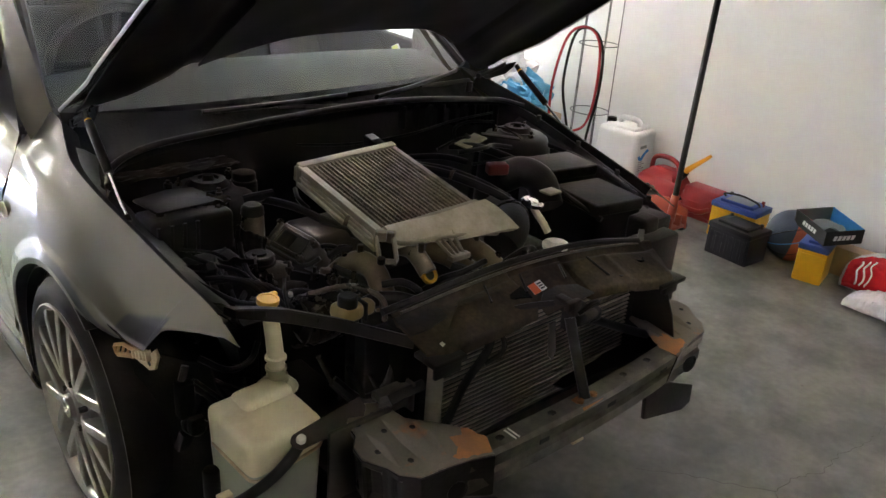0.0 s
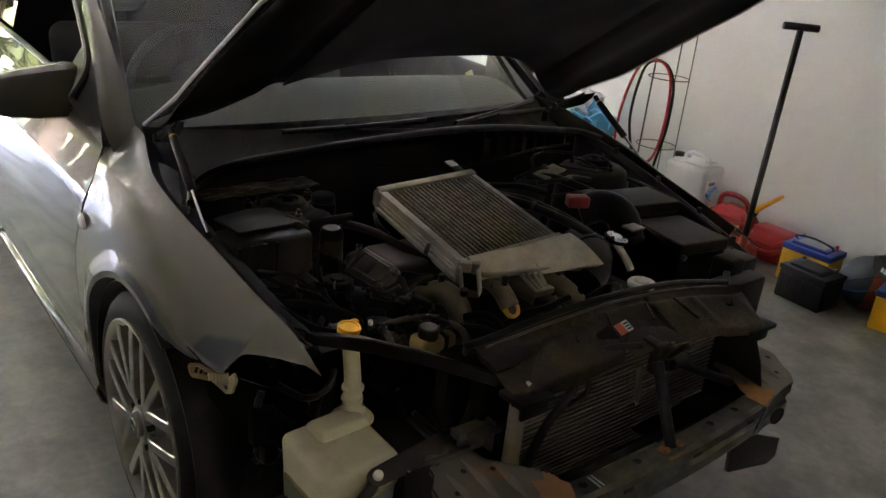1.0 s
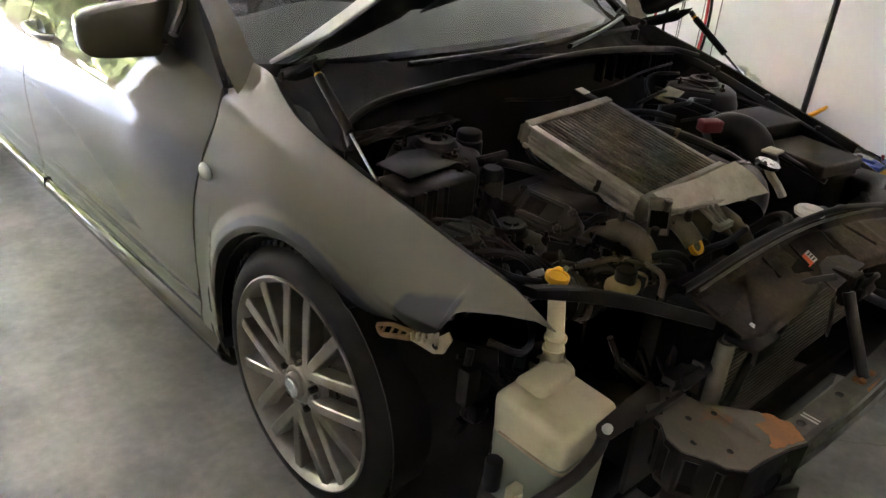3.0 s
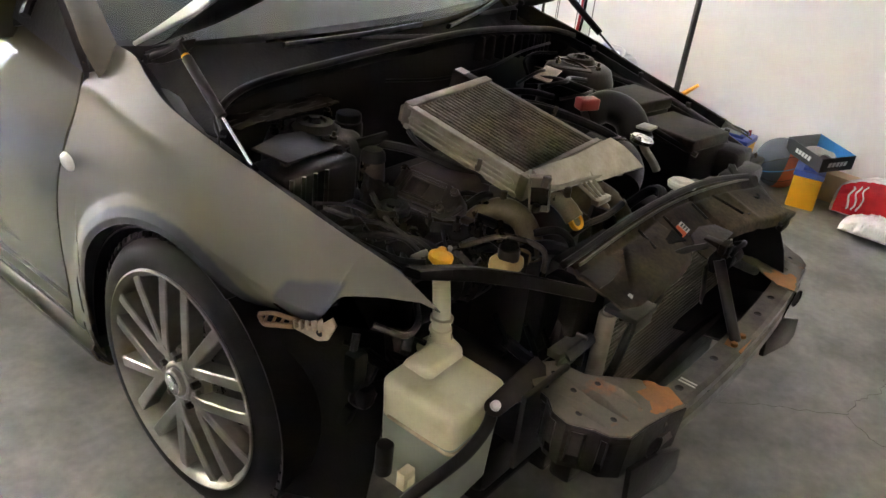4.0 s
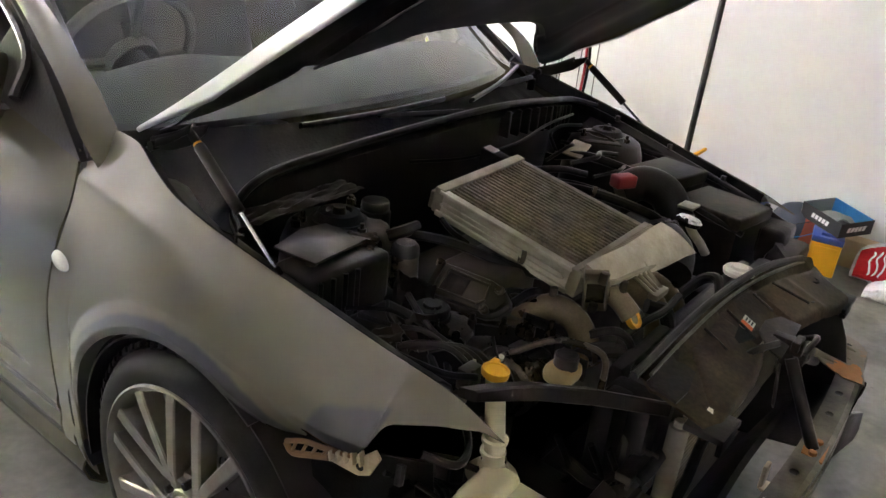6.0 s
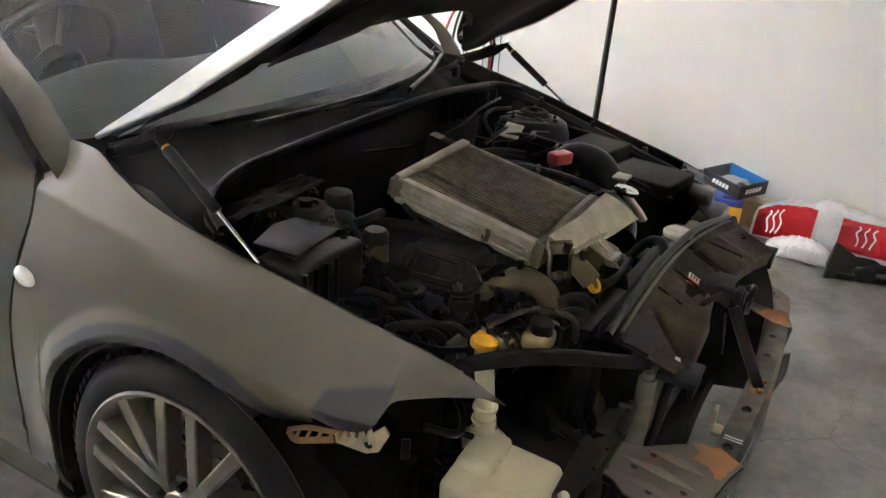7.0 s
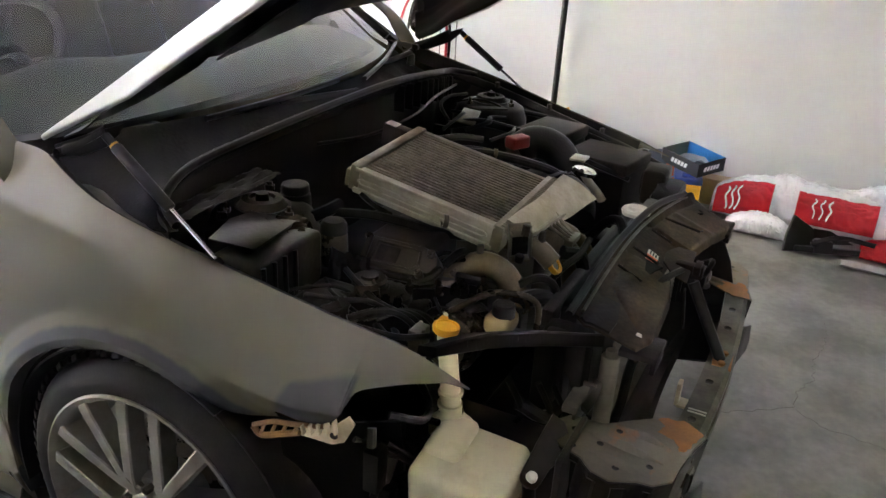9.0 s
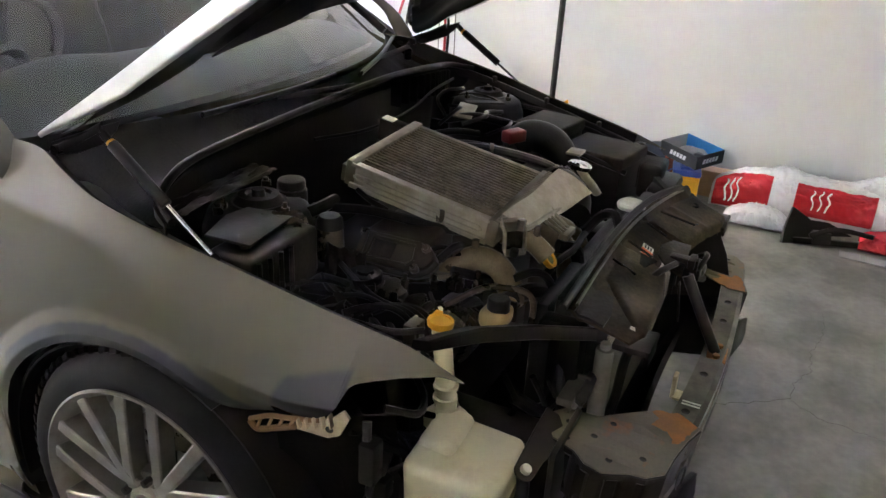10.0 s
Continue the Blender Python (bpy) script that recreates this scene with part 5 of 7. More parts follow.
bay("intake_elbow", tube(B(), [(0.30, -0.20, 0.745), (0.345, -0.24, 0.77), (0.36, -0.30, 0.755), (0.345, -0.35, 0.70)], 0.045, 20, 6), M_BLACK, "black rubber intake elbow")

# right-hand box and shielding by the tower
bm = box(B(), (-0.70, -0.135, 0.50), (-0.505, -0.03, 0.790), 0.012, None, 2)
box(bm, (-0.685, -0.24, 0.50), (-0.53, -0.15, 0.715), 0.02, None, 3)
box(bm, (-0.52, -0.20, 0.50), (-0.47, -0.08, 0.70), 0.012, None, 2)
bay("relay_box", bm, M_DARKPAINT, "dusty dark control box", angle=50)
bm = plate(B(), [(-0.075, -0.05), (0.09, -0.055), (0.10, 0.03), (0.02, 0.05), (-0.08, 0.035)], 0.006, pose(-0.612, -0.045, 0.802, 6, 3, 12), 0.0015)
bay("heat_shield", bm, M_DARKPAINT, "bent dusty metal shield")
bay("brake_reservoir", cyl(cyl(B(), (-0.408, 0.00, 0.66), (-0.408, 0.00, 0.806), 0.034, 0.032, 24, 0.006), (-0.408, 0.0, 0.806), (-0.408, 0.0, 0.826), 0.030, 0.028, 24, 0.005), M_BLACK, "round black brake fluid cap")


# left-hand side: fuse box, battery cover, red terminal cover
def lid_box(lo, hi, rz, name, label):
    c = [(lo[i] + hi[i]) / 2 for i in range(3)]
    m = pose(c[0], c[1], 0, 0, 0, rz)
    hx, hy = (hi[0] - lo[0]) / 2, (hi[1] - lo[1]) / 2
    ob = bay(name, box(B(), (-hx, -hy, lo[2]), (hx, hy, hi[2] - 0.03), 0.006, m), M_BLACK, label)
    part("lid", box(B(), (-hx - 0.004, -hy - 0.004, hi[2] - 0.034), (hx + 0.004, hy + 0.004, hi[2]), 0.006, m, 3), M_DUSTY, ob, "dusty flat black lid")
    return ob


lid_box((0.425, -0.300, 0.60), (0.605, -0.165, 0.775), -9, "fuse_box", "black plastic fuse box")
lid_box((0.405, -0.500, 0.55), (0.575, -0.315, 0.738), -9, "battery_box", "black plastic battery cover")
bm = box(B(), (-0.030, -0.019, -0.02), (0.030, 0.019, 0.012), 0.006, pose(0.255, -0.225, 0.795, 0, 0, -25), 3)
bay("terminal_cover", bm, M_RED, "red plastic battery terminal cover")
bay("sensor_plate", box(B(), (0.288, -0.40, 0.757), (0.338, -0.36, 0.764), 0.002), M_ALU, "small shiny sensor plate")
bay("clamp_plate", plate(B(), [(-0.05, -0.02), (0.06, -0.03), (0.07, 0.02), (-0.04, 0.03)], 0.004, pose(0.30, -0.06, 0.815, 4, -6, 20), 0.001), M_ALU, "bright bent metal plate")
bay("clamp_plate", plate(B(), [(-0.06, -0.012), (0.06, -0.012), (0.06, 0.012), (-0.06, 0.012)], 0.004, pose(0.43, -0.06, 0.815, 4, 4, -40), 0.001), M_DUSTY)
bay("wiring_loom", tube(B(), [(0.26, -0.02, 0.80), (0.30, -0.09, 0.81), (0.36, -0.15, 0.79), (0.40, -0.20, 0.77)], 0.012, 10, 6), M_HOSE)
# left tower cover: smooth domed pale-dusty shroud
bm = sheet(B(), lambda u, v: (0.50 + 0.20 * u, -0.10 + 0.18 * v, 0.80 + 0.03 * math.sin(math.pi * v) * math.sin(math.pi * min(1, u + 0.25)) - 0.05 * u), 14, 14, 0.004)
bay("tower_cover", bm, M_DUSTY, "dusty grey tower shroud")
# filler neck with white cap and dipstick tag
bay("filler_neck", tube(B(), [(0.182, -0.432, 0.768), (0.188, -0.445, 0.745), (0.196, -0.465, 0.722), (0.202, -0.48, 0.700)], 0.0165, 14, 5, 0.6), M_TANKALU, "pale metal filler neck")
bay("filler_cap", lathe(B(), [(0, 0.008), (0.014, 0.007), (0.016, 0.003), (0.026, 0.006), (0.031, 0.002), (0.029, -0.008)], pose(0.182, -0.432, 0.772, 8, 6), 30), M_CHROME, "bright metal screw cap")
bay("radiator_cap", lathe(B(), [(0, 0.014), (0.016, 0.013), (0.020, 0.008), (0.030, 0.008), (0.034, 0.003), (0.032, -0.006)], pose(0.105, -0.588, 0.726), 30), M_WHITECAP, "pale radiator filler cap")

# ---- bay clutter ----


def crumpled(o, dx, dy, dz, seed, amp):
    def f(u, v):
        p = Vector(o) + Vector(dx) * u + Vector(dy) * v
        n = noise.noise((u * 5 + seed, v * 5, seed)) + 0.5 * noise.noise((u * 13, v * 13 + seed, 2))
        return p + Vector(dz) * n * amp
    return f


bay("arch_shield", sheet(B(), crumpled((-0.71, 0.075, 0.842), (0.30, 0.02, -0.004), (0.02, -0.045, -0.010), (0, 0, 1), 3, 0.008), 24, 14, 0.003), M_BROWN, "dented dusty brown shield")
bay("arch_shield", sheet(B(), crumpled((-0.69, -0.245, 0.735), (0.17, -0.01, -0.01), (0.02, 0.0, -0.20), (0, -1, 0), 8, 0.03), 20, 20, 0.003), M_BROWN, "dented dusty brown shield")
bay("arch_shield", sheet(B(), crumpled((-0.515, -0.155, 0.76), (0.045, -0.06, -0.02), (0.0, 0.0, -0.22), (-0.7, -0.7, 0), 5, 0.02), 14, 20, 0.003), M_BROWN)
for k in range(4):
    o = 0.030 * k
    bay("box_rib", tube(B(), [(-0.690 + o, -0.139, 0.55), (-0.690 + o, -0.1395, 0.70), (-0.686 + o, -0.136, 0.782)], 0.005, 8, 4), M_DARKPAINT)
for x, y, z in ((-0.66, -0.085, 0.792), (-0.535, -0.060, 0.792), (-0.585, 0.040, 0.812), (-0.42, 0.055, 0.812)):
    bay("box_screw", cyl(cyl(B(), (x, y, z - 0.012), (x, y, z + 0.003), 0.010, None, 16, 0.002), (x, y, z + 0.003), (x, y, z + 0.009), 0.006, None, 6, 0.001), M_GREASE)
bay("torn_flap", sheet(B(), crumpled((-0.56, -0.025, 0.803), (0.075, -0.05, -0.004), (-0.03, -0.055, -0.018), (0, 0, 1), 11, 0.012), 12, 10, 0.002), M_DUSTY, "bent torn plastic flap")
# four parallel hoses and their clips by the wing
for k in range(4):
    o = 0.016 * k
    bay("fuel_hose", tube(B(), [(-0.655 + o, -0.285 - o * 0.6, 0.715 - 0.3 * o), (-0.62 + o, -0.315 - o * 0.5, 0.720 - 0.3 * o), (-0.58 + o * 0.9, -0.345 - o * 0.5, 0.705 - 0.3 * o), (-0.55 + o * 0.8, -0.375 - o * 0.4, 0.660 - 0.2 * o)], 0.0065, 8, 6), M_HOSE)
bay("hose_clip", box(box(B(), (-0.605, -0.40, 0.655), (-0.565, -0.375, 0.695), 0.004), (-0.600, -0.405, 0.665), (-0.594, -0.400, 0.70), 0.001), M_STEEL, "bare steel hose clip plate")
bay("hose_clip", box(B(), (-0.02, -0.003, -0.02), (0.02, 0.003, 0.02), 0.001, pose(-0.575, -0.385, 0.672, 10, 0, 35)), M_ALU)
# oily pump housing under the reservoir cap
bm = lathe(B(), [(0.0, 0.02), (0.03, 0.018), (0.045, 0.006), (0.050, -0.02), (0.055, -0.06)], pose(-0.480, -0.265, 0.675), 28)
box(bm, (-0.49, -0.34, 0.60), (-0.43, -0.27, 0.672), 0.015, None, 3)
bay("pump_housing", bm, M_GREASE, "oily cast pump housing")
# tensioner, alternator and black belt cover in front of the block
bay("alternator", lathe(B(), [(0.0, 0.05), (0.03, 0.05), (0.05, 0.045), (0.058, 0.03), (0.058, -0.05), (0.05, -0.06)], axes((-0.435, -0.40, 0.615), (0, 1, 0.2), (0, -0.2, 1)), 30), M_GREASE, "oily cast alternator")
bay("timing_cover", sheet(B(), crumpled((-0.46, -0.30, 0.69), (0.12, -0.10, -0.01), (0.0, -0.02, -0.14), (-0.6, -0.6, 0), 2, 0.006), 16, 14, 0.01), M_BLACK, "black belt cover")
for k, (x, y, z) in enumerate([(-0.402, -0.388, 0.690), (-0.462, -0.30, 0.70), (-0.375, -0.315, 0.722), (-0.345, -0.335, 0.722), (-0.425, -0.345, 0.695), (-0.53, -0.27, 0.70)]):
    bay("stud", cyl(cyl(B(), (x, y, z - 0.02), (x, y, z), 0.009, None, 6, 0.0015), (x, y, z), (x, y, z + 0.013), 0.0048, None, 8), M_GREASE)
# sensor plug and spark of wiring on the runner joint
for k, (pts, r) in enumerate([
    ([(-0.40, -0.30, 0.725), (-0.385, -0.325, 0.742), (-0.36, -0.335, 0.735), (-0.345, -0.36, 0.72)], 0.006),
    ([(-0.375, -0.33, 0.715), (-0.36, -0.35, 0.738), (-0.335, -0.355, 0.735)], 0.009),
    ([(-0.33, -0.11, 0.80), (-0.345, -0.15, 0.79), (-0.34, -0.19, 0.775)], 0.006),
    ([(-0.24, -0.50, 0.66), (-0.20, -0.52, 0.69), (-0.15, -0.535, 0.70), (-0.08, -0.535, 0.71)], 0.008),
    ([(-0.545, -0.44, 0.66), (-0.54, -0.41, 0.70), (-0.525, -0.385, 0.725)], 0.0035),
    ([(-0.66, -0.17, 0.74), (-0.60, -0.22, 0.735), (-0.56, -0.26, 0.70)], 0.004),
    ([(-0.70, -0.28, 0.735), (-0.67, -0.33, 0.715), (-0.64, -0.38, 0.70), (-0.61, -0.42, 0.70)], 0.006),
    ([(0.20, -0.03, 0.80), (0.27, -0.05, 0.83), (0.33, -0.03, 0.82), (0.36, 0.02, 0.81)], 0.005),
    ([(0.24, -0.08, 0.80), (0.30, -0.12, 0.815), (0.36, -0.10, 0.81), (0.42, -0.12, 0.80)], 0.007),
    ([(0.22, -0.16, 0.79), (0.29, -0.19, 0.80), (0.37, -0.17, 0.79)], 0.005),
    ([(0.36, -0.30, 0.745), (0.39, -0.34, 0.74), (0.395, -0.42, 0.72), (0.40, -0.50, 0.70)], 0.008),
    ([(0.60, -0.10, 0.78), (0.63, -0.20, 0.765), (0.64, -0.32, 0.745), (0.62, -0.45, 0.715)], 0.008)]):
    bay("cable", tube(B(), pts, r, 8, 6), M_HOSE)
# corrugated rubber bellows on the intake
for k in range(5):
    t = k / 4
    c = Vector((0.155, -0.375, 0.722)).lerp(Vector((0.185, -0.315, 0.708)), t)
    bay("bellows_ring", lathe(B(), [(0.044, -0.004), (0.0505, 0.0), (0.044, 0.004)], axes(c, (0.8, -0.2, 0.5), (0.2, 0.3, -1)), 24), M_HOSE)
# bonnet slam panel bits on the far wing: black rail with bolts
bm = tube(B(), [(0.665, 0.18, 0.845), (0.69, 0.05, 0.815), (0.685, -0.12, 0.775), (0.665, -0.30, 0.735), (0.645, -0.45, 0.70), (0.63, -0.54, 0.675)], 0.016, 8, 6, 0.6)
bay("wing_rail", bm, M_BLACK, "black inner rail of the far wing")
for t, (x, y, z) in enumerate([(0.69, 0.02, 0.826), (0.687, -0.16, 0.785), (0.665, -0.34, 0.745), (0.643, -0.48, 0.71)]):
    bay("rail_bolt", cyl(B(), (x, y, z - 0.01), (x, y, z + 0.008), 0.008, None, 6, 0.001), M_BAREDARK)
bay("lamp_mount", box(box(B(), (0.44, -0.62, 0.45), (0.62, -0.55, 0.66), 0.015), (0.52, -0.57, 0.62), (0.64, -0.47, 0.69), 0.01), M_BLACK)
bay("bottle_far", box(B(), (0.50, -0.575, 0.60), (0.575, -0.51, 0.70), 0.014, None, 3), M_DUSTY)

# fan cowl behind the radiator and the dark hoses that hide the lower engine
bay("fan_cowl", box(B(), (-0.35, -0.555, 0.26), (0.34, -0.525, 0.665), 0.012), M_BLACK, "black plastic fan cowl")
for pts, r in [([(-0.42, -0.44, 0.60), (-0.37, -0.47, 0.655), (-0.32, -0.50, 0.665), (-0.26, -0.515, 0.64)], 0.018),
               ([(-0.47, -0.40, 0.645), (-0.43, -0.42, 0.668), (-0.40, -0.43, 0.65), (-0.39, -0.45, 0.60)], 0.012),
               ([(-0.33, -0.47, 0.69), (-0.30, -0.50, 0.70), (-0.27, -0.52, 0.68), (-0.25, -0.53, 0.64)], 0.009),
               ([(-0.39, -0.365, 0.705), (-0.36, -0.40, 0.690), (-0.33, -0.44, 0.675), (-0.315, -0.47, 0.655)], 0.010),
               ([(-0.155, -0.50, 0.70), (-0.13, -0.53, 0.69), (-0.12, -0.54, 0.66)], 0.016),
               ([(-0.66, -0.20, 0.74), (-0.62, -0.25, 0.725), (-0.575, -0.28, 0.71), (-0.55, -0.33, 0.68)], 0.005),
               ([(-0.53, -0.20, 0.735), (-0.545, -0.24, 0.72), (-0.555, -0.29, 0.70), (-0.545, -0.34, 0.685)], 0.006)]:
    bay("hose", tube(B(), pts, r, 10, 6), M_HOSE)
# small caps and plugs between cover and reservoir
for x, y, z in ((-0.345, -0.352, 0.735), (-0.395, -0.375, 0.70), (-0.515, -0.305, 0.69)):
    bay("sensor_plug", cyl(box(B(), (x - 0.012, y - 0.016, z - 0.03), (x + 0.012, y + 0.016, z - 0.008), 0.004, None, 2), (x, y, z - 0.01), (x, y, z + 0.006), 0.008, None, 10, 0.002), M_GREASE)
bay("light_plug", cyl(B(), (-0.523, -0.405, 0.690), (-0.526, -0.409, 0.698), 0.005, None, 10), M_WHITECAP, "tiny white plug end")

# ---- front panel: shroud, condenser, beam ----
def shroud(u, v):
    x = lerp(u, [0, 0.41, 0.425, 0.655, 0.67, 1], [-0.418, -0.105, -0.092, 0.078, 0.092, 0.388])
    cutn = 1.0 if -0.0925 <= x <= 0.0785 else 0.0
    yr = lerp(x, [-0.42, -0.30, 0.0, 0.25, 0.39], [-0.600, -0.590, -0.592, -0.622, -0.660])
    yf = -0.690 if cutn else lerp(x, [-0.42, -0.375, -0.19, -0.09, 0.09, 0.30, 0.345, 0.39], [-0.725, -0.742, -0.733, -0.716, -0.728, -0.772, -0.772, -0.720])
    k = min(v / 0.90, 1)
    y = yr + (yf - yr) * k
    zr = lerp(x, [-0.42, -0.2, 0.0, 0.2, 0.39], [0.700, 0.715, 0.722, 0.716, 0.697])
    zf = lerp(x, [-0.42, -0.2, 0.0, 0.15, 0.39], [0.668, 0.662, 0.668, 0.672, 0.648])
    z = zr + (zf - zr) * k
    step = (x + 0.327) * 0.598 - (y + 0.695) * 0.801       # the ramp begins along a slanting step
    z += 0.011 * min(1, max(0, 0.5 + step / 0.005)) * math.exp(-((x + 0.24) / 0.13) ** 4) * min(1, max(0, (v - 0.28) / 0.15))
    z += 0.006 * math.exp(-((v - 0.10) / 0.06) ** 2) - 0.004 * math.exp(-((v - 0.24) / 0.05) ** 2)
    z += 0.004 * math.exp(-((x - 0.20) / 0.012) ** 2) * (v > 0.3)
    if v > 0.90:
        z -= 0.022 * (v - 0.90) / 0.10 * (1 - cutn * 0.3)
        y -= 0.003 * (v - 0.90) / 0.10
    return (x, y, z)


def on_panel(u, v, up):
    """Axes lying on the panel's surface."""
    p = Vector(shroud(u, v))
    return axes(p, Vector(shroud(u + 0.02, v)) - p, Vector(shroud(u, v - 0.06)) - p) @ pose(0, 0, up)


sh = bay("radiator_shroud", sheet(B(), shroud, 170, 56, 0.005), M_PANEL, "dusty black plastic radiator cover panel", angle=40)
for u in (0.06, 0.5, 0.78, 0.95):
    p = Vector(shroud(u, 0.22 if u < 0.1 else 0.75))
    part("push_clip", lathe(B(), [(0, 0.004), (0.007, 0.004), (0.009, 0.001), (0.010, 0.0)], Matrix.Translation(p), 16), M_BLACK, sh)
for u, v in ((0.09, 0.30), (0.90, 0.42)):
    part("panel_hole", lathe(B(), [(0, 0.001), (0.010, 0.001), (0.011, 0.004), (0.015, 0.004), (0.017, 0.0)], Matrix.Translation(Vector(shroud(u, v)) + Vector((0, 0, 0.0005))), 20), M_COWL, sh)
for v, u0, u1 in ((0.34, 0.02, 0.97), (0.52, 0.34, 0.63)):
    part("panel_ridge", tube(B(), [Vector(shroud(u0 + (u1 - u0) * k / 14, v)) for k in range(15)], 0.0035, 6, 2), M_DUSTY, sh)
for u in (0.46, 0.56, 0.78):
    part("panel_ridge", tube(B(), [Vector(shroud(u, 0.36 + 0.48 * k / 6)) for k in range(7)], 0.003, 6, 2), M_DUSTY, sh)
# left and right corner tabs of the panel
part("panel_tab", box(box(B(), (-0.428, -0.768, 0.655), (-0.345, -0.700, 0.668), 0.003, None), (-0.428, -0.768, 0.635), (-0.36, -0.758, 0.668), 0.003), M_BLACK, sh)
part("panel_tab", box(box(B(), (0.29, -0.786, 0.634), (0.395, -0.715, 0.646), 0.003, None), (0.31, -0.786, 0.615), (0.36, -0.770, 0.646), 0.003, None), M_BLACK, sh)
part("tab_sticker", box(B(), (-0.008, -0.006, 0), (0.008, 0.006, 0.0012), 0, on_panel(0.055, 0.78, 0.004)), M_WHITECAP, sh, "tiny white sticker")
m = on_panel(0.497, 0.66, 0.0045) @ pose(0, 0, 0, 0, 0, 6)
st = part("warning_label", box(B(), (-0.022, -0.0135, 0), (0.022, 0.0135, 0.0012), 0, m), M_WHITECAP, sh, "orange and white warning label")
part("label_panel", box(B(), (-0.022, -0.0135, 0.0013), (0.001, 0.0135, 0.0018), 0, m), M_ORANGE := material("orange_print", (0.75, 0.13, 0.03), 0.5), st, "orange label field")
bm = B()
for k in range(3):
    box(bm, (0.005, -0.009 + 0.007 * k, 0.0013), (0.019, -0.0055 + 0.007 * k, 0.0018), 0, m)
part("label_print", bm, M_BLACK, st)
part("panel_slab", sheet(B(), lambda a, b: Vector(shroud(0.0 + 0.135 * a, 0.16 + 0.40 * b - 0.10 * a * b)) + Vector((0, 0, 0.0075)), 8, 6, 0.005), M_DUSTY, sh, "low raised pad of the panel")
part("panel_slit", plate(B(), [(-0.172, -0.679), (-0.093, -0.664), (-0.093, -0.700), (-0.12, -0.690)], 0.003, Matrix(((1, 0, 0, 0), (0, 1, 0, 0), (0.06, 0.30, 1, 0.9045), (0, 0, 0, 1)))), M_COWL, sh, "dark slit beside the latch")
for x0, y0, x1, y1 in ((-0.06, -0.628, -0.10, -0.690), (0.06, -0.640, 0.03, -0.690), (-0.17, -0.625, -0.20, -0.680), (0.15, -0.650, 0.13, -0.735)):
    part("panel_ridge", cyl(B(), (x0, y0, 0.7085), (x1, y1, 0.7005), 0.003, None, 6), M_DUSTY, sh)
# long rail behind the panel: hose and ridge
bay("top_rail", tube(B(), [(-0.435, -0.606, 0.714), (-0.34, -0.604, 0.718), (-0.25, -0.602, 0.724), (-0.10, -0.602, 0.730), (0.06, -0.610, 0.731), (0.20, -0.625, 0.726), (0.35, -0.655, 0.708)], 0.008, 10, 6), M_HOSE, "ridge hose on the radiator panel")
bay("rail_line", tube(B(), [(-0.40, -0.622, 0.709), (-0.25, -0.618, 0.7175), (-0.05, -0.618, 0.7235), (0.12, -0.630, 0.721), (0.28, -0.652, 0.711), (0.34, -0.664, 0.703)], 0.0034, 8, 6), M_STEEL, "thin bare metal line on the panel")
bay("radiator_tank", box(B(), (-0.34, -0.60, 0.30), (0.36, -0.56, 0.680), 0.014), M_BLACK, "black radiator top tank")

# cross bars from the panel's ends to the wings
for s in (-1, 1):
    line = [Vector((s * x, y, z)) for x, y, z in (((0.688, -0.456, 0.722), (0.650, -0.480, 0.720), (0.60, -0.512, 0.715), (0.51, -0.575, 0.694), (0.405, -0.655, 0.661)) if s < 0 else
                                                        ((0.660, -0.470, 0.688), (0.62, -0.492, 0.678), (0.56, -0.530, 0.666), (0.48, -0.580, 0.656), (0.40, -0.640, 0.648)))]
    bm = B()
    rings = []
    for q, half in zip(line, (0.010, 0.013, 0.015, 0.015, 0.014)):
        rings.append([bm.verts.new(q + Vector((s * dx * 0.5, dy, dz * half))) for dx, dy, dz in ((0.010, 0.014, 0.95), (-0.006, -0.008, 1.0), (-0.010, -0.013, 0.75), (-0.010, -0.013, -0.85), (-0.006, -0.009, -1.0), (0.012, 0.016, -0.8))])
    for p, q in zip(rings, rings[1:]):
        for j in range(6):
            bm.faces.new((p[j], p[(j + 1) % 6], q[(j + 1) % 6], q[j]))
    bm.faces.new(rings[0])
    bm.faces.new(rings[-1][::-1])
    cr = bay("cross_bar", bm, M_BLACK, "flat black headlamp cross bar", angle=30)
    for t in (0.30, 0.62):
        k = t * 4
        q = line[int(k)].lerp(line[int(k) + 1], k - int(k))
        part("bar_hole", lathe(B(), [(0, 0.001), (0.004, 0.001), (0.006, 0.0)], axes(q + Vector((-s * 0.0052, -0.0135, 0.004)), (0.87, -s * 0.5, 0), (0, 0, 1)), 12), M_COWL, cr)
    bm = box(B(), (-0.018, -0.03, -0.004), (0.018, 0.03, 0.004), 0.002, pose(s * 0.71, -0.43, 0.712, 10, 0, -s * 20))
    bay("bar_tab", bm, M_STEEL)
    bay("bar_bolt", cyl(B(), (s * 0.712, -0.44, 0.712), (s * 0.712, -0.44, 0.724), 0.008, None, 6, 0.001), M_CLIP)
    # side rail of the radiator frame
    bay("radiator_frame_side", box(box(B(), (s * 0.375 - 0.03, -0.64, 0.20), (s * 0.375 + 0.03, -0.55, 0.655), 0.01), (s * 0.43 - 0.04, -0.60, 0.28), (s * 0.43 + 0.04, -0.56, 0.66), 0.008), M_COWL)

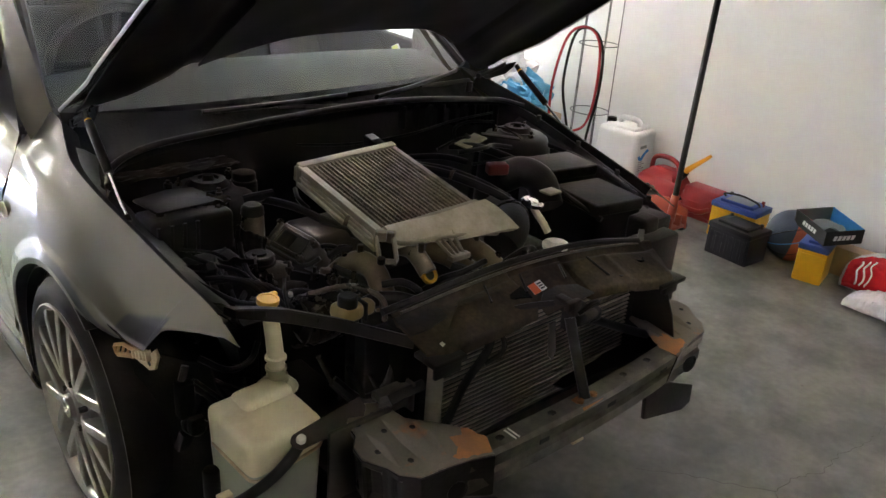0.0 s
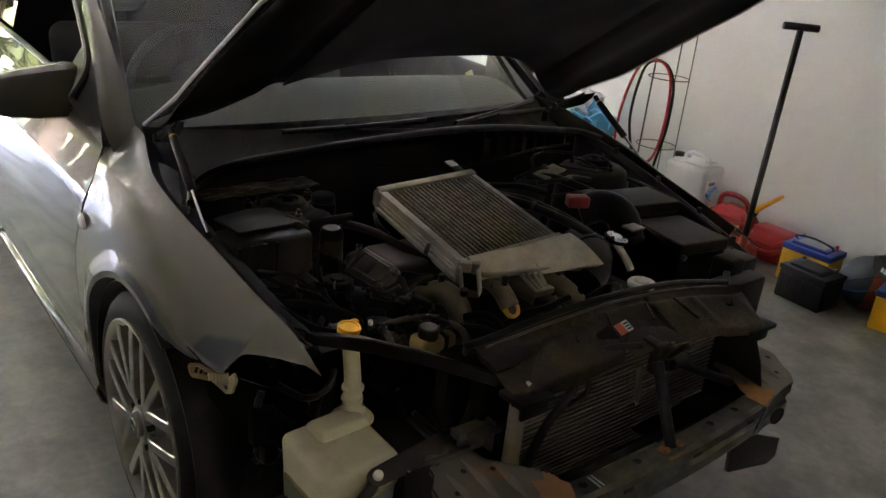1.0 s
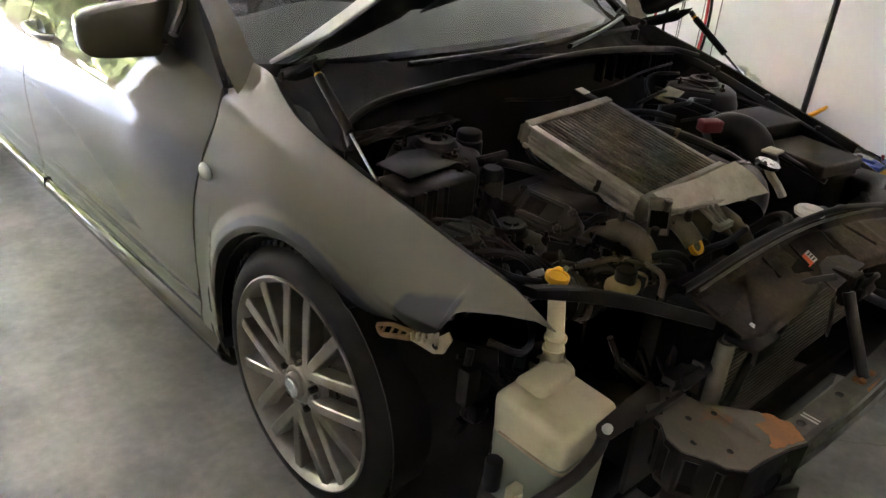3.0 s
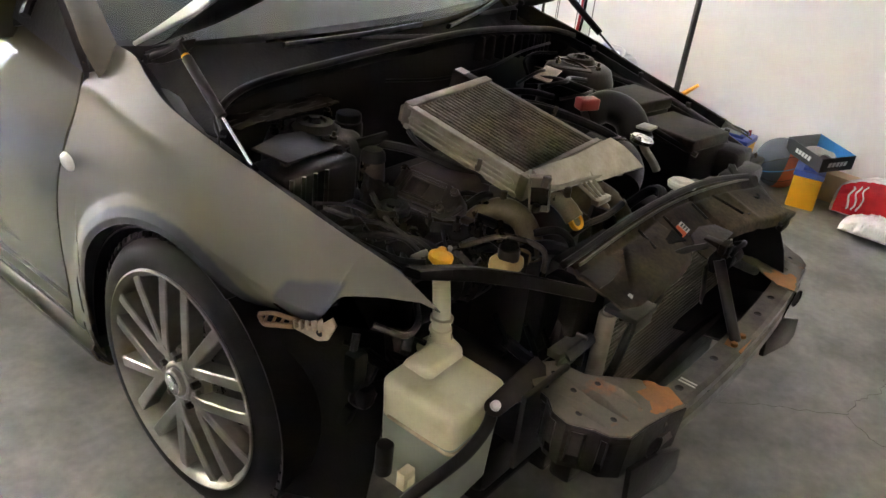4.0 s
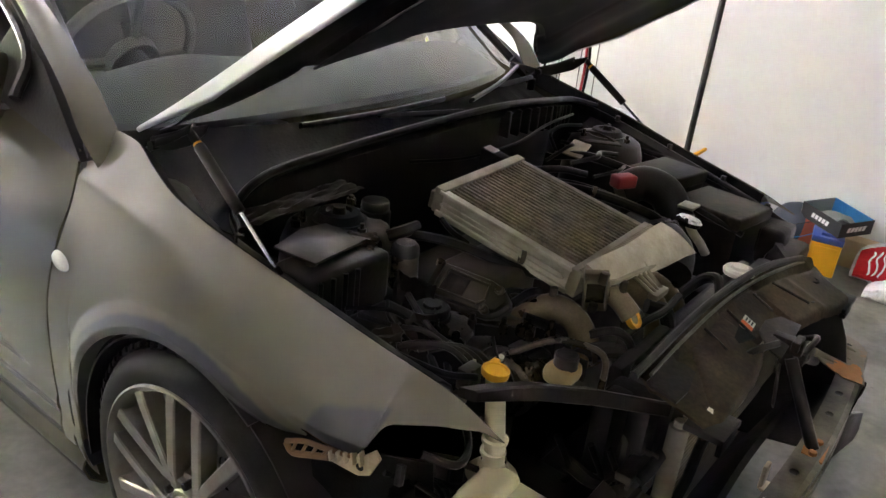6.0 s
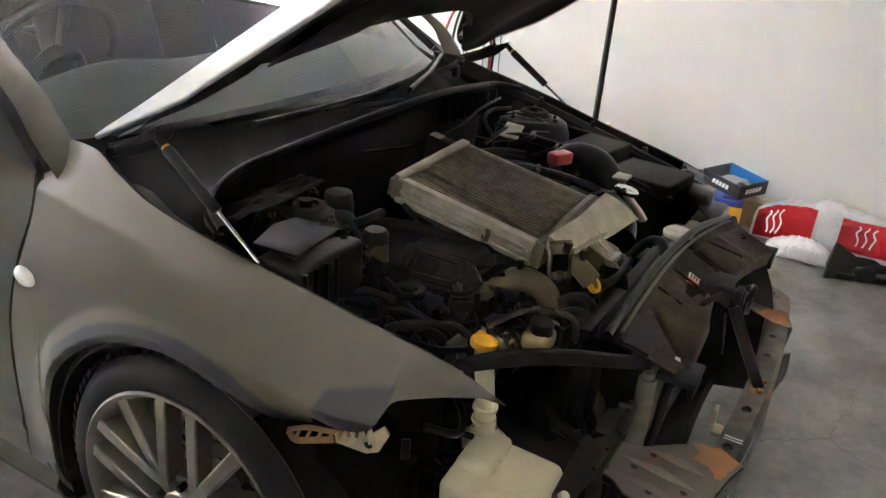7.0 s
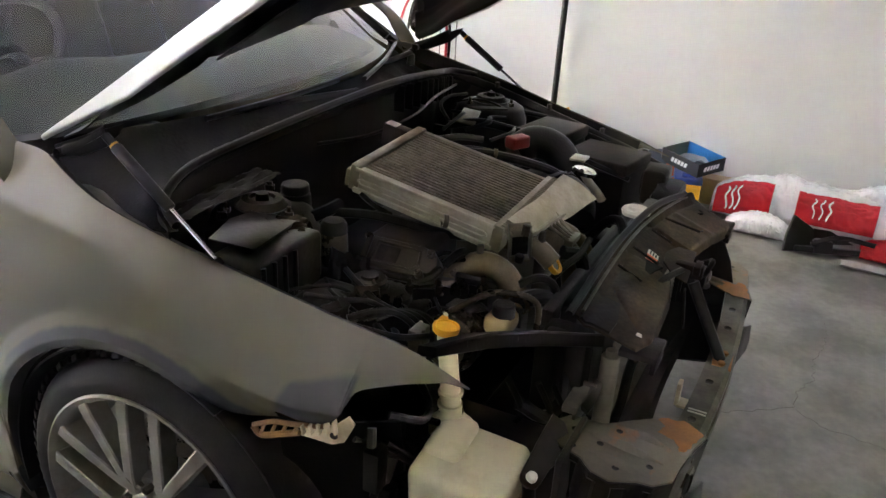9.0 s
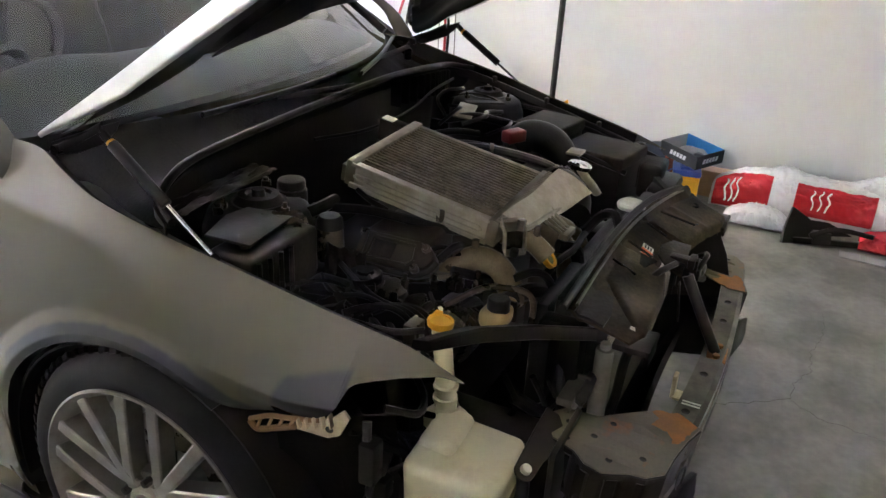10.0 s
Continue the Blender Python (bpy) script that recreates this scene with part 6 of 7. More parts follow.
# condenser with fine horizontal rows
CZ0, CZ1 = 0.235, 0.628
co = bay("condenser", box(B(), (-0.320, -0.668, CZ0), (0.335, -0.650, CZ1)), M_FIN_DARK, "black finned air-conditioning condenser")
pieces("condenser_tube", box(B(), (-0.318, -0.673, -0.0019), (0.333, -0.667, 0.0019)), M_ALU_D, co, [pose(0, 0, CZ0 + (CZ1 - CZ0) * (k + 0.5) / 34) for k in range(34)])
part("receiver_drier", cyl(cyl(B(), (-0.338, -0.672, 0.25), (-0.338, -0.672, 0.60), 0.018, None, 18, 0.005), (-0.338, -0.672, 0.575), (-0.338, -0.672, 0.612), 0.011, None, 14, 0.003), M_ALU_D, co, "grey metal drier tube")
part("condenser_edge", box(B(), (0.332, -0.685, CZ0), (0.350, -0.648, CZ1), 0.004), M_BLACK, co)
# harness across the condenser
bay("harness", tube(B(), [(-0.20, -0.69, 0.640), (-0.225, -0.705, 0.60), (-0.275, -0.70, 0.54), (-0.31, -0.70, 0.48), (-0.325, -0.69, 0.42)], 0.010, 10, 6), M_HOSE, "taped wiring harness")
bay("harness", tube(B(), [(-0.19, -0.69, 0.64), (-0.175, -0.705, 0.61), (-0.185, -0.71, 0.585), (-0.23, -0.705, 0.57)], 0.006, 8, 6), M_HOSE)

# bonnet latch with its stay rods
bm = box(B(), (-0.030, -0.762, 0.610), (0.030, -0.735, 0.668), 0.005)
box(bm, (-0.012, -0.780, 0.625), (0.026, -0.755, 0.655), 0.004)
box(bm, (0.03, -0.775, 0.615), (0.075, -0.745, 0.650), 0.010, None, 3)
la = bay("bonnet_latch", bm, M_BLACK, "black steel bonnet latch")
part("latch_plate", plate(B(), [(-0.10, -0.012), (0.075, -0.012), (0.060, 0.030), (0.01, 0.050), (-0.045, 0.048), (-0.09, 0.02)], 0.004, pose(0.0, -0.735, 0.672, 14, 0, 4), 0.001), M_DUSTY, la, "grey steel latch plate")
part("latch_tongue", box(box(B(), (-0.035, -0.775, 0.655), (-0.010, -0.715, 0.685), 0.003), (-0.048, -0.770, 0.668), (-0.005, -0.755, 0.690), 0.003), M_DUSTY, la)
part("latch_hook", tube(B(), [(-0.02, -0.775, 0.66), (0.01, -0.785, 0.680), (0.04, -0.78, 0.675), (0.05, -0.76, 0.66)], 0.006, 8, 5), M_BLACK, la)
part("latch_lever", plate(B(), [(-0.012, 0.03), (0.012, 0.03), (0.014, -0.045), (0.0, -0.062), (-0.014, -0.045)], 0.004, axes((-0.075, -0.752, 0.615), (1, 0.1, 0), (0.15, 0.15, 1)), 0.001), M_BAREDARK, la, "hanging steel release lever")
part("latch_arm", tube(B(), [(-0.17, -0.70, 0.680), (-0.12, -0.715, 0.684), (-0.06, -0.735, 0.682)], 0.007, 8, 4, 0.6), M_BLACK, la)
part("latch_spring", lathe(B(), [(0.012, -0.02), (0.014, 0.0), (0.012, 0.02)], pose(0.02, -0.775, 0.645, 0, 90), 16), M_BAREDARK, la)
bay("stay_rod", tube(B(), [(-0.025, -0.758, 0.645), (-0.036, -0.802, 0.568), (-0.047, -0.848, 0.49)], 0.0125, 12, 4), M_BLACK, "black tubular centre stay")
bay("stay_rod", tube(B(), [(0.03, -0.755, 0.630), (0.12, -0.756, 0.585), (0.22, -0.756, 0.535), (0.31, -0.755, 0.492)], 0.011, 12, 4), M_BLACK, "black tubular side stay")
bay("stay_foot", plate(B(), [(-0.035, -0.02), (0.035, -0.02), (0.04, 0.012), (0.015, 0.022), (-0.03, 0.02)], 0.004, pose(-0.047, -0.853, 0.487, 4, 0, 3), 0.001), M_RUST, "rusty stay foot plate")
for dx in (-0.022, 0.024):
    bay("foot_bolt", cyl(B(), (-0.047 + dx, -0.853, 0.490), (-0.047 + dx, -0.853, 0.499), 0.008, None, 6, 0.001), M_RUST)

# bumper beam: a bowed hollow section with slots and rusty ends


def beam_line(t):
    x = -0.400 + 0.830 * t
    k = (x + 0.515) / 0.945
    return Vector((x, -0.862 + 0.030 * (2 * k - 1) ** 2, 0.468 + 0.012 * k))


SECT = [(0.040, 0.016), (-0.004, 0.018), (-0.014, 0.012), (-0.014, -0.004), (-0.006, -0.012), (-0.006, -0.024), (-0.014, -0.032), (-0.014, -0.058), (-0.004, -0.066), (0.040, -0.064)]
bm = B()
rings = []
for i in range(41):
    p = beam_line(i / 40)
    rings.append([bm.verts.new(p + Vector((0, dy, dz))) for dy, dz in SECT])
for a, b in zip(rings, rings[1:]):
    for j in range(len(SECT)):
        k = (j + 1) % len(SECT)
        bm.faces.new((a[j], a[k], b[k], b[j]))
bm.faces.new(rings[0])
bm.faces.new(rings[-1][::-1])
beam = bay("bumper_beam", bm, M_STEEL, "bare pressed steel bumper beam", angle=30)
for t in (0.12, 0.3, 0.42, 0.60, 0.72, 0.86, 0.96):
    p = beam_line(t)
    part("beam_hole", lathe(B(), [(0, 0.0), (0.007, 0.0), (0.0085, 0.0012)], Matrix.Translation(p + Vector((0, 0.018, 0.0178))) @ Matrix.Diagonal((1.3, 1, 1, 1)), 16), M_BLACK, beam)
for t in (0.25, 0.52, 0.78):
    p = beam_line(t)
    part("beam_slot", box(B(), p + Vector((-0.014, -0.0075, -0.024)), p + Vector((0.014, -0.0055, -0.012)), 0.0), M_BLACK, beam)
part("beam_mark", box(box(B(), (-0.010, 0, 0), (-0.006, 0.035, 0.001)), (0.0, 0, 0), (0.004, 0.035, 0.001), 0, None), M_WHITECAP, beam, "two pale paint marks").location = beam_line(0.16) + Vector((0, -0.002, 0.0182))

# crash boxes: folded, swaged plates reaching back to the frame rails
RUSTY = material("rust_flecked_steel", (0.155, 0.132, 0.10), 0.46, 0.4, 0, (0.30, 0.125, 0.04), 8.0, 0.95, 0.15, 160, 0.2, 140, 0.2, contrast=(0.58, 0.67))


def ragged(poly, seed):
    """The outline broken up by a fine wobble."""
    out = []
    for (x0, y0), (x1, y1) in zip(poly, poly[1:] + poly[:1]):
        for k in range(5):
            t = k / 5
            x, y = x0 + (x1 - x0) * t, y0 + (y1 - y0) * t
            n = Vector((noise.noise((x * 70, y * 70, seed)), noise.noise((x * 70, y * 70, seed + 9))))
            out.append((x * 0.998 + 0.007 * n.x, y + 0.003 + 0.007 * n.y))
    return out


PLATE_L = [(-0.505, -0.612), (-0.547, -0.650), (-0.553, -0.690), (-0.575, -0.715), (-0.580, -0.748), (-0.552, -0.790), (-0.545, -0.815), (-0.515, -0.842), (-0.465, -0.846), (-0.400, -0.858), (-0.352, -0.872), (-0.340, -0.828), (-0.362, -0.775), (-0.395, -0.742), (-0.440, -0.700), (-0.455, -0.640)]
for s in (-1, 1):
    poly = [(x, y) for x, y in PLATE_L] if s < 0 else [(-x - 0.075, y) for x, y in PLATE_L[::-1]]
    lift = Matrix(((1, 0, 0, 0), (0, 1, 0, 0), (0, 0.12, 1, 0.598), (0, 0, 0, 1)))   # slopes down to the front
    cb = bay("crash_box", plate(B(), poly, 0.004, lift, 0.001), RUSTY, "rust-flecked folded steel crash bracket", angle=50)
    cx = -0.46 if s < 0 else 0.385
    for dx, y0, y1 in ((-0.075, -0.80, -0.70), (-0.025, -0.82, -0.68), (0.025, -0.82, -0.72)):
        part("swage", tube(B(), [lift @ Vector((cx + dx, y0, 0.001)), lift @ Vector((cx + dx * 1.0, (y0 + y1) / 2, 0.003)), lift @ Vector((cx + dx, y1, 0.001))], 0.012, 12, 6, 0.40, radii=[0.006, 0.014, 0.006]), RUSTY, cb)
    rust = [(-0.352, -0.868), (-0.335, -0.83), (-0.36, -0.785), (-0.375, -0.80), (-0.40, -0.795), (-0.405, -0.825), (-0.43, -0.84), (-0.42, -0.852), (-0.39, -0.858)]
    rust = rust if s < 0 else [(-x - 0.075, y) for x, y in rust[::-1]]
    part("rust_patch", plate(B(), ragged(rust, 3 + s), 0.0006, lift @ pose(0, 0, 0.0042)), M_RUST, cb, "patch of orange surface rust")
    for k, (x, y) in enumerate(((-0.535, -0.67), (-0.49, -0.66), (-0.545, -0.75), (-0.50, -0.71), (-0.505, -0.80), (-0.445, -0.73))):
        x = x if s < 0 else -x - 0.075
        part("bracket_hole", lathe(B(), [(0, 0.0), (0.005, 0.0), (0.0062, 0.0006)], lift @ pose(x, y, 0.0045), 14), M_BLACK, cb)
    # skirt folded down along the outer and front edges, with flutes
    rim = [Vector((x, y)) for x, y in (PLATE_L[:11] if s < 0 else [(-x - 0.075, y) for x, y in PLATE_L[:11]])]
    def skirt(u, v):
        k = u * (len(rim) - 1)
        i = min(int(k), len(rim) - 2)
        q = rim[i].lerp(rim[i + 1], k - i)
        p = lift @ Vector((q.x, q.y, 0.0))
        inward = Vector((-s * 0.02 * v, 0.012 * v, -0.112 * v))
        flute = 0.009 * (1 if math.sin(u * 46) > 0.2 else 0) * (1 if 0.12 < v < 0.9 else 0) * (1 if u < 0.66 else 0)
        return p + inward + Vector((-s * flute, flute * 0.4, 0))
    part("bracket_skirt", sheet(B(), skirt, 110, 10, 0.003), M_DARKPAINT, cb, "dark fluted bracket side", angle=25)
    hx = -0.49 if s < 0 else 0.415
    part("skirt_hole", lathe(B(), [(0, 0.0), (0.020, 0.0), (0.024, 0.003)], axes((hx + 0.055 * (1 if s < 0 else -1), -0.8595, 0.44), (1, -0.18, 0), (0, 0, 1)) , 20), M_BLACK, cb)
    bay("frame_rail", box(B(), (s * 0.50 - 0.05 - 0.02, -0.66, 0.38), (s * 0.50 + 0.05 - 0.02, -0.10, 0.50), 0.012), M_DARKPAINT, "dusty front frame rail")
    bay("end_flange", box(B(), (s * 0.50 - 0.08 - 0.02, -0.672, 0.36), (s * 0.50 + 0.07 - 0.02, -0.660, 0.53), 0.004), M_BAREDARK)
    # black tow plate below the beam
    tx = 0.28 if s > 0 else -0.42
    bay("tow_bracket", plate(B(), [(-0.09, 0.055), (0.0, 0.046), (0.085, 0.014), (0.082, -0.034), (0.052, -0.048), (-0.09, -0.030)], 0.012, axes((tx, -0.862, 0.372), (1, -0.12, 0.0), (0, 0.10, 1)), 0.002), M_BLACK, "black under-beam bracket")
# folded stiffener beside the drier
bm = box(B(), (-0.47, -0.655, 0.535), (-0.385, -0.625, 0.552), 0.003)
box(bm, (-0.468, -0.652, 0.500), (-0.387, -0.645, 0.54), 0.002)
box(bm, (-0.392, -0.665, 0.49), (-0.385, -0.62, 0.56), 0.002)
bay("stiffener", bm, M_STEEL, "grey folded steel stiffener")
# left bracket ear with a pale bolt, next to the washer tank
EAR = Vector((-0.641, -0.632, 0.508))
_ex = Vector((-0.505, -0.630, 0.530)) - EAR
_ez = Vector((-0.945, -0.55, 0.89)) - Vector((-0.945, -0.55, 0.89)).project(_ex)
bm = plate(B(), [(0.018 * math.cos(a) - 0.002, 0.018 * math.sin(a)) for a in np.linspace(math.pi * 0.55, math.pi * 1.45, 9)] + [(0.04, -0.022), (0.085, -0.036), (0.120, -0.036), (0.150, -0.010), (0.150, 0.016), (0.095, 0.018), (0.04, 0.018)], 0.006, axes(EAR, _ex, _ez.cross(_ex)), 0.0015)
bay("bracket_ear", bm, M_BROWN, "brown steel bracket ear")
bay("ear_bolt", cyl(B(), EAR, EAR + _ez.normalized() * 0.016, 0.0105, 0.009, 14, 0.003), M_WHITECAP, "pale plastic bolt head")
bay("tow_clip", tube(B(), [(-0.36, -0.66, 0.545), (-0.42, -0.665, 0.548), (-0.45, -0.66, 0.54)], 0.012, 10, 4, 0.5), M_BAREDARK)

# ---- washer tank in front of the wheel ----
TM = pose(-0.662, -0.535, 0, 0, 0, 4)
bm = B()
o = bmesh.new()
bmesh.ops.create_cube(o, size=1)
for v in o.verts:
    top_v = v.co.z > 0
    v.co = Vector((v.co.x * (0.172 if top_v else 0.150), v.co.y * (0.168 if top_v else 0.150), 0.530 if top_v else 0.30))
for v in o.verts:
    if v.co.z > 0.4:
        v.co.z += 0.010 * (1 if v.co.y > 0 else -0.6)
bmesh.ops.bevel(o, geom=list(o.edges), offset=0.020, segments=4, affect="EDGES", profile=0.55)
tank = bay("washer_tank", merge(B(), o, TM), M_TANK, "yellowed white plastic washer tank half full of bluish fluid", angle=60)
# fluid shows through the lower half
o = bmesh.new()
bmesh.ops.create_cube(o, size=1)
for v in o.verts:
    k = v.co.z > 0
    v.co = Vector((v.co.x * (0.1665 if k else 0.153), v.co.y * (0.1625 if k else 0.153), 0.455 if k else 0.299))
bmesh.ops.bevel(o, geom=[e for e in o.edges if abs(e.verts[0].co.z - e.verts[1].co.z) > 0.05], offset=0.020, segments=4, affect="EDGES", profile=0.55)
part("fluid_level", merge(B(), o, TM), M_FLUID, tank, "bluish fluid seen through the plastic", angle=60)
bm = box(B(), (-0.035, 0.012, 0.490), (0.082, 0.080, 0.549), 0.016, TM, 3)
part("tank_hump", bm, M_TANK, tank, angle=60)
ridge = [TM @ Vector((x, y, z)) for x, y, z in ((-0.083, 0.06, 0.458), (-0.0845, -0.04, 0.452), (-0.080, -0.076, 0.448), (-0.05, -0.084, 0.448), (0.04, -0.084, 0.456), (0.078, -0.078, 0.462), (0.084, -0.03, 0.468), (0.084, 0.06, 0.475))]
part("tank_seam", tube(B(), ridge, 0.0035, 6, 5), M_CLIP, tank, "tan moulding seam")
bm = tube(B(), [(-0.592, -0.462, 0.525), (-0.592, -0.461, 0.56), (-0.592, -0.454, 0.62), (-0.599, -0.446, 0.712)], 0.017, 20, 5, radii=[0.021, 0.0185, 0.017, 0.0165])
part("filler_pipe", bm, M_TANK, tank, "cream plastic filler pipe")
for zc in (0.566, 0.590):
    part("pipe_collar", lathe(B(), [(0.017, -0.005), (0.0225, -0.003), (0.0225, 0.003), (0.017, 0.005)], pose(-0.5918, -0.4585, zc), 24), M_TANK, tank)
part("tank_shoulder", lathe(B(), [(0.022, 0.020), (0.026, 0.006), (0.036, -0.002), (0.045, -0.012)], pose(-0.592, -0.462, 0.533), 24), M_TANK, tank)
cap = part("washer_cap", lathe(B(), [(0, 0.005), (0.017, 0.005), (0.0185, 0.007), (0.0225, 0.007), (0.0235, 0.003), (0.0225, -0.004), (0.019, -0.005), (0.019, -0.007)], pose(-0.600, -0.445, 0.717, 4, 4), 30), M_YELLOW, tank, "bright yellow washer cap")
part("cap_tab", box(B(), (-0.587, -0.436, 0.717), (-0.570, -0.422, 0.724), 0.003), M_YELLOW, cap)
part("pump", cyl(B(), (-0.760, -0.490, 0.335), (-0.760, -0.490, 0.405), 0.017, None, 16, 0.004), M_BLACK, tank, "black washer pump")
part("tank_lug", box(box(B(), (-0.775, -0.555, 0.340), (-0.745, -0.535, 0.380), 0.003), (-0.772, -0.56, 0.350), (-0.75, -0.556, 0.370), 0.002), M_TANK, tank)
bay("drain_hose", tube(B(), [(-0.635, -0.628, 0.505), (-0.668, -0.642, 0.488), (-0.708, -0.640, 0.458), (-0.742, -0.628, 0.432), (-0.782, -0.610, 0.405), (-0.815, -0.592, 0.375), (-0.83, -0.57, 0.33)], 0.0115, 12, 6), M_HOSE, "black rubber hose across the tank")

# broken bumper clip under the wing, wiring and lamp plug behind it
bm = B()
CM = axes((-0.822, -0.312, 0.610), (0.10, -1, 0.20), (0, 0.12, 1)) @ Matrix.Diagonal((0.92, 0.8, 0.8, 1))
tube(bm, [CM @ Vector(p) for p in ((-0.105, -0.012, 0), (-0.09, -0.030, 0.002), (-0.05, -0.022, 0.004), (-0.01, -0.016, 0.0))], 0.0055, 8, 5, 0.8)
for k in range(4):
    tube(bm, [CM @ Vector((-0.09 + 0.022 * k, -0.026 + 0.002 * k, 0.002)), CM @ Vector((-0.078 + 0.022 * k, -0.002, 0.0))], 0.003, 6, 2)
tube(bm, [CM @ Vector(p) for p in ((-0.105, -0.010, 0), (-0.06, 0.003, 0.0), (-0.02, 0.002, 0), (0.04, 0.004, 0))], 0.0045, 8, 5, 0.7)
cb1 = bay("bumper_bracket", bm, material("tan_plastic", (0.26, 0.14, 0.06), 0.5, 0, 0, (0.2, 0.11, 0.05), 20.0, 0.6), "broken tan plastic bumper bracket")
bm = plate(B(), [(-0.01, -0.022), (0.05, -0.036), (0.075, -0.028), (0.100, 0.012), (0.092, 0.030), (0.06, 0.006), (0.0, 0.0)], 0.008, CM @ pose(0, 0, -0.008), 0.0015)
for k in range(5):
    box(bm, (0.0 + 0.016 * k, -0.014 + 0.002 * k, -0.004), (0.004 + 0.016 * k, 0.006 + 0.004 * k, 0.012), 0.001, CM)
part("clip_plate", bm, M_CLIP, cb1, "cream plastic end with ribs")
part("clip_hole", lathe(B(), [(0, 0.0), (0.006, 0.0), (0.008, 0.001)], CM @ pose(0.058, -0.014, 0.0005), 14), M_BLACK, cb1)
bay("wing_liner", sheet(B(), lambda u, v: (-0.82 + 0.10 * u + 0.02 * math.sin(4 * v), -0.26 - 0.17 * u, 0.60 - 0.42 * v), 10, 14, 0.004), M_COWL, "black plastic arch liner")
for pts, r in [([(-0.74, -0.42, 0.62), (-0.70, -0.46, 0.60), (-0.64, -0.44, 0.59), (-0.60, -0.40, 0.60)], 0.007), ([(-0.76, -0.40, 0.60), (-0.775, -0.41, 0.56), (-0.77, -0.42, 0.51), (-0.775, -0.415, 0.47), (-0.755, -0.43, 0.455), (-0.735, -0.43, 0.475)], 0.008),
               ([(-0.52, -0.56, 0.56), (-0.48, -0.60, 0.52), (-0.42, -0.61, 0.53), (-0.39, -0.60, 0.58)], 0.013)]:
    bay("wiring", tube(B(), pts, r, 8, 6), M_HOSE)
bm = box(B(), (-0.79, -0.43, 0.495), (-0.755, -0.40, 0.575), 0.006, None, 2)
box(bm, (-0.775, -0.445, 0.46), (-0.745, -0.415, 0.50), 0.005)
bay("lamp_plug", bm, M_COWL, "hanging black lamp connector")
bay("headlamp_pocket", sheet(B(), lambda u, v: (-0.60 + 0.26 * u, -0.345 - 0.02 * math.sin(math.pi * u), 0.64 - 0.36 * v), 8, 8, 0.004), M_COWL)

# air duct and lower cross panel in front of the condenser
bay("air_duct", plate(B(), [(-0.645, 0.665), (-0.760, 0.640), (-0.800, 0.56), (-0.825, 0.475), (-0.815, 0.40), (-0.655, 0.36)], 0.006, axes((0.335, 0, 0), (0, 1, 0), (0, 0, 1)), 0.002), M_BLACK, "black plastic air duct side")
bay("lower_duct", sheet(B(), lambda u, v: (0.06 + 0.275 * u, -0.668 - 0.150 * v, 0.385 + 0.03 * v + 0.02 * u), 10, 8, 0.005), M_BLACK, "black duct floor behind the beam")
bay("lower_panel", sheet(B(), lambda u, v: (-0.395 + 0.73 * u, -0.668 - 0.095 * v + 0.02 * math.sin(3.14 * u) * v, 0.300 + 0.115 * math.sin(1.57 * v) - 0.012 * (v > 0.9)), 30, 10, 0.006), M_DUSTY, "dusty plastic panel below the condenser")
bay("lower_rail", box(B(), (-0.40, -0.70, 0.20), (0.345, -0.645, 0.262), 0.012), M_BLACK, "black lower radiator rail")
bay("duct_tab", box(box(B(), (0.02, -0.775, 0.30), (0.05, -0.765, 0.36), 0.003), (0.015, -0.795, 0.30), (0.055, -0.77, 0.308), 0.003), M_CLIP, "pale plastic clip below the duct")

# loose wiring and plugs hanging where the lamp and bumper were
rnd = random.Random(21)
for k in range(9):
    a = Vector((-0.76 + 0.05 * rnd.random(), -0.36 - 0.07 * rnd.random(), 0.60 - 0.05 * rnd.random()))
    b = a + Vector((0.03 + 0.16 * rnd.random(), -0.03 - 0.05 * rnd.random(), -0.03 - 0.14 * rnd.random()))
    c = a.lerp(b, 0.5) + Vector((0.02 * rnd.random(), -0.03 * rnd.random(), -0.05 * rnd.random()))
    bay("loose_wire", tube(B(), [a, a.lerp(c, 0.6) + Vector((0.01, -0.01, 0)), c, b], 0.0035 + 0.003 * rnd.random(), 7, 5), M_COWL)
for x, y, z, r in ((-0.745, -0.425, 0.52, 20), (-0.70, -0.45, 0.47, -35), (-0.665, -0.44, 0.56, 50), (-0.775, -0.405, 0.43, 10)):
    bay("wire_plug", box(B(), (-0.014, -0.010, -0.022), (0.014, 0.010, 0.022), 0.004, pose(x, y, z, 15, r, r), 2), M_COWL)
for k, (x, y, z) in enumerate([(-0.50, -0.585, 0.60), (-0.455, -0.60, 0.575), (-0.545, -0.545, 0.62)]):
    bay("loose_wire", tube(B(), [(x, y, z), (x + 0.02, y - 0.02, z - 0.06), (x + 0.05, y - 0.01, z - 0.11), (x + 0.045, y + 0.03, z - 0.17)], 0.006, 8, 6), M_COWL)
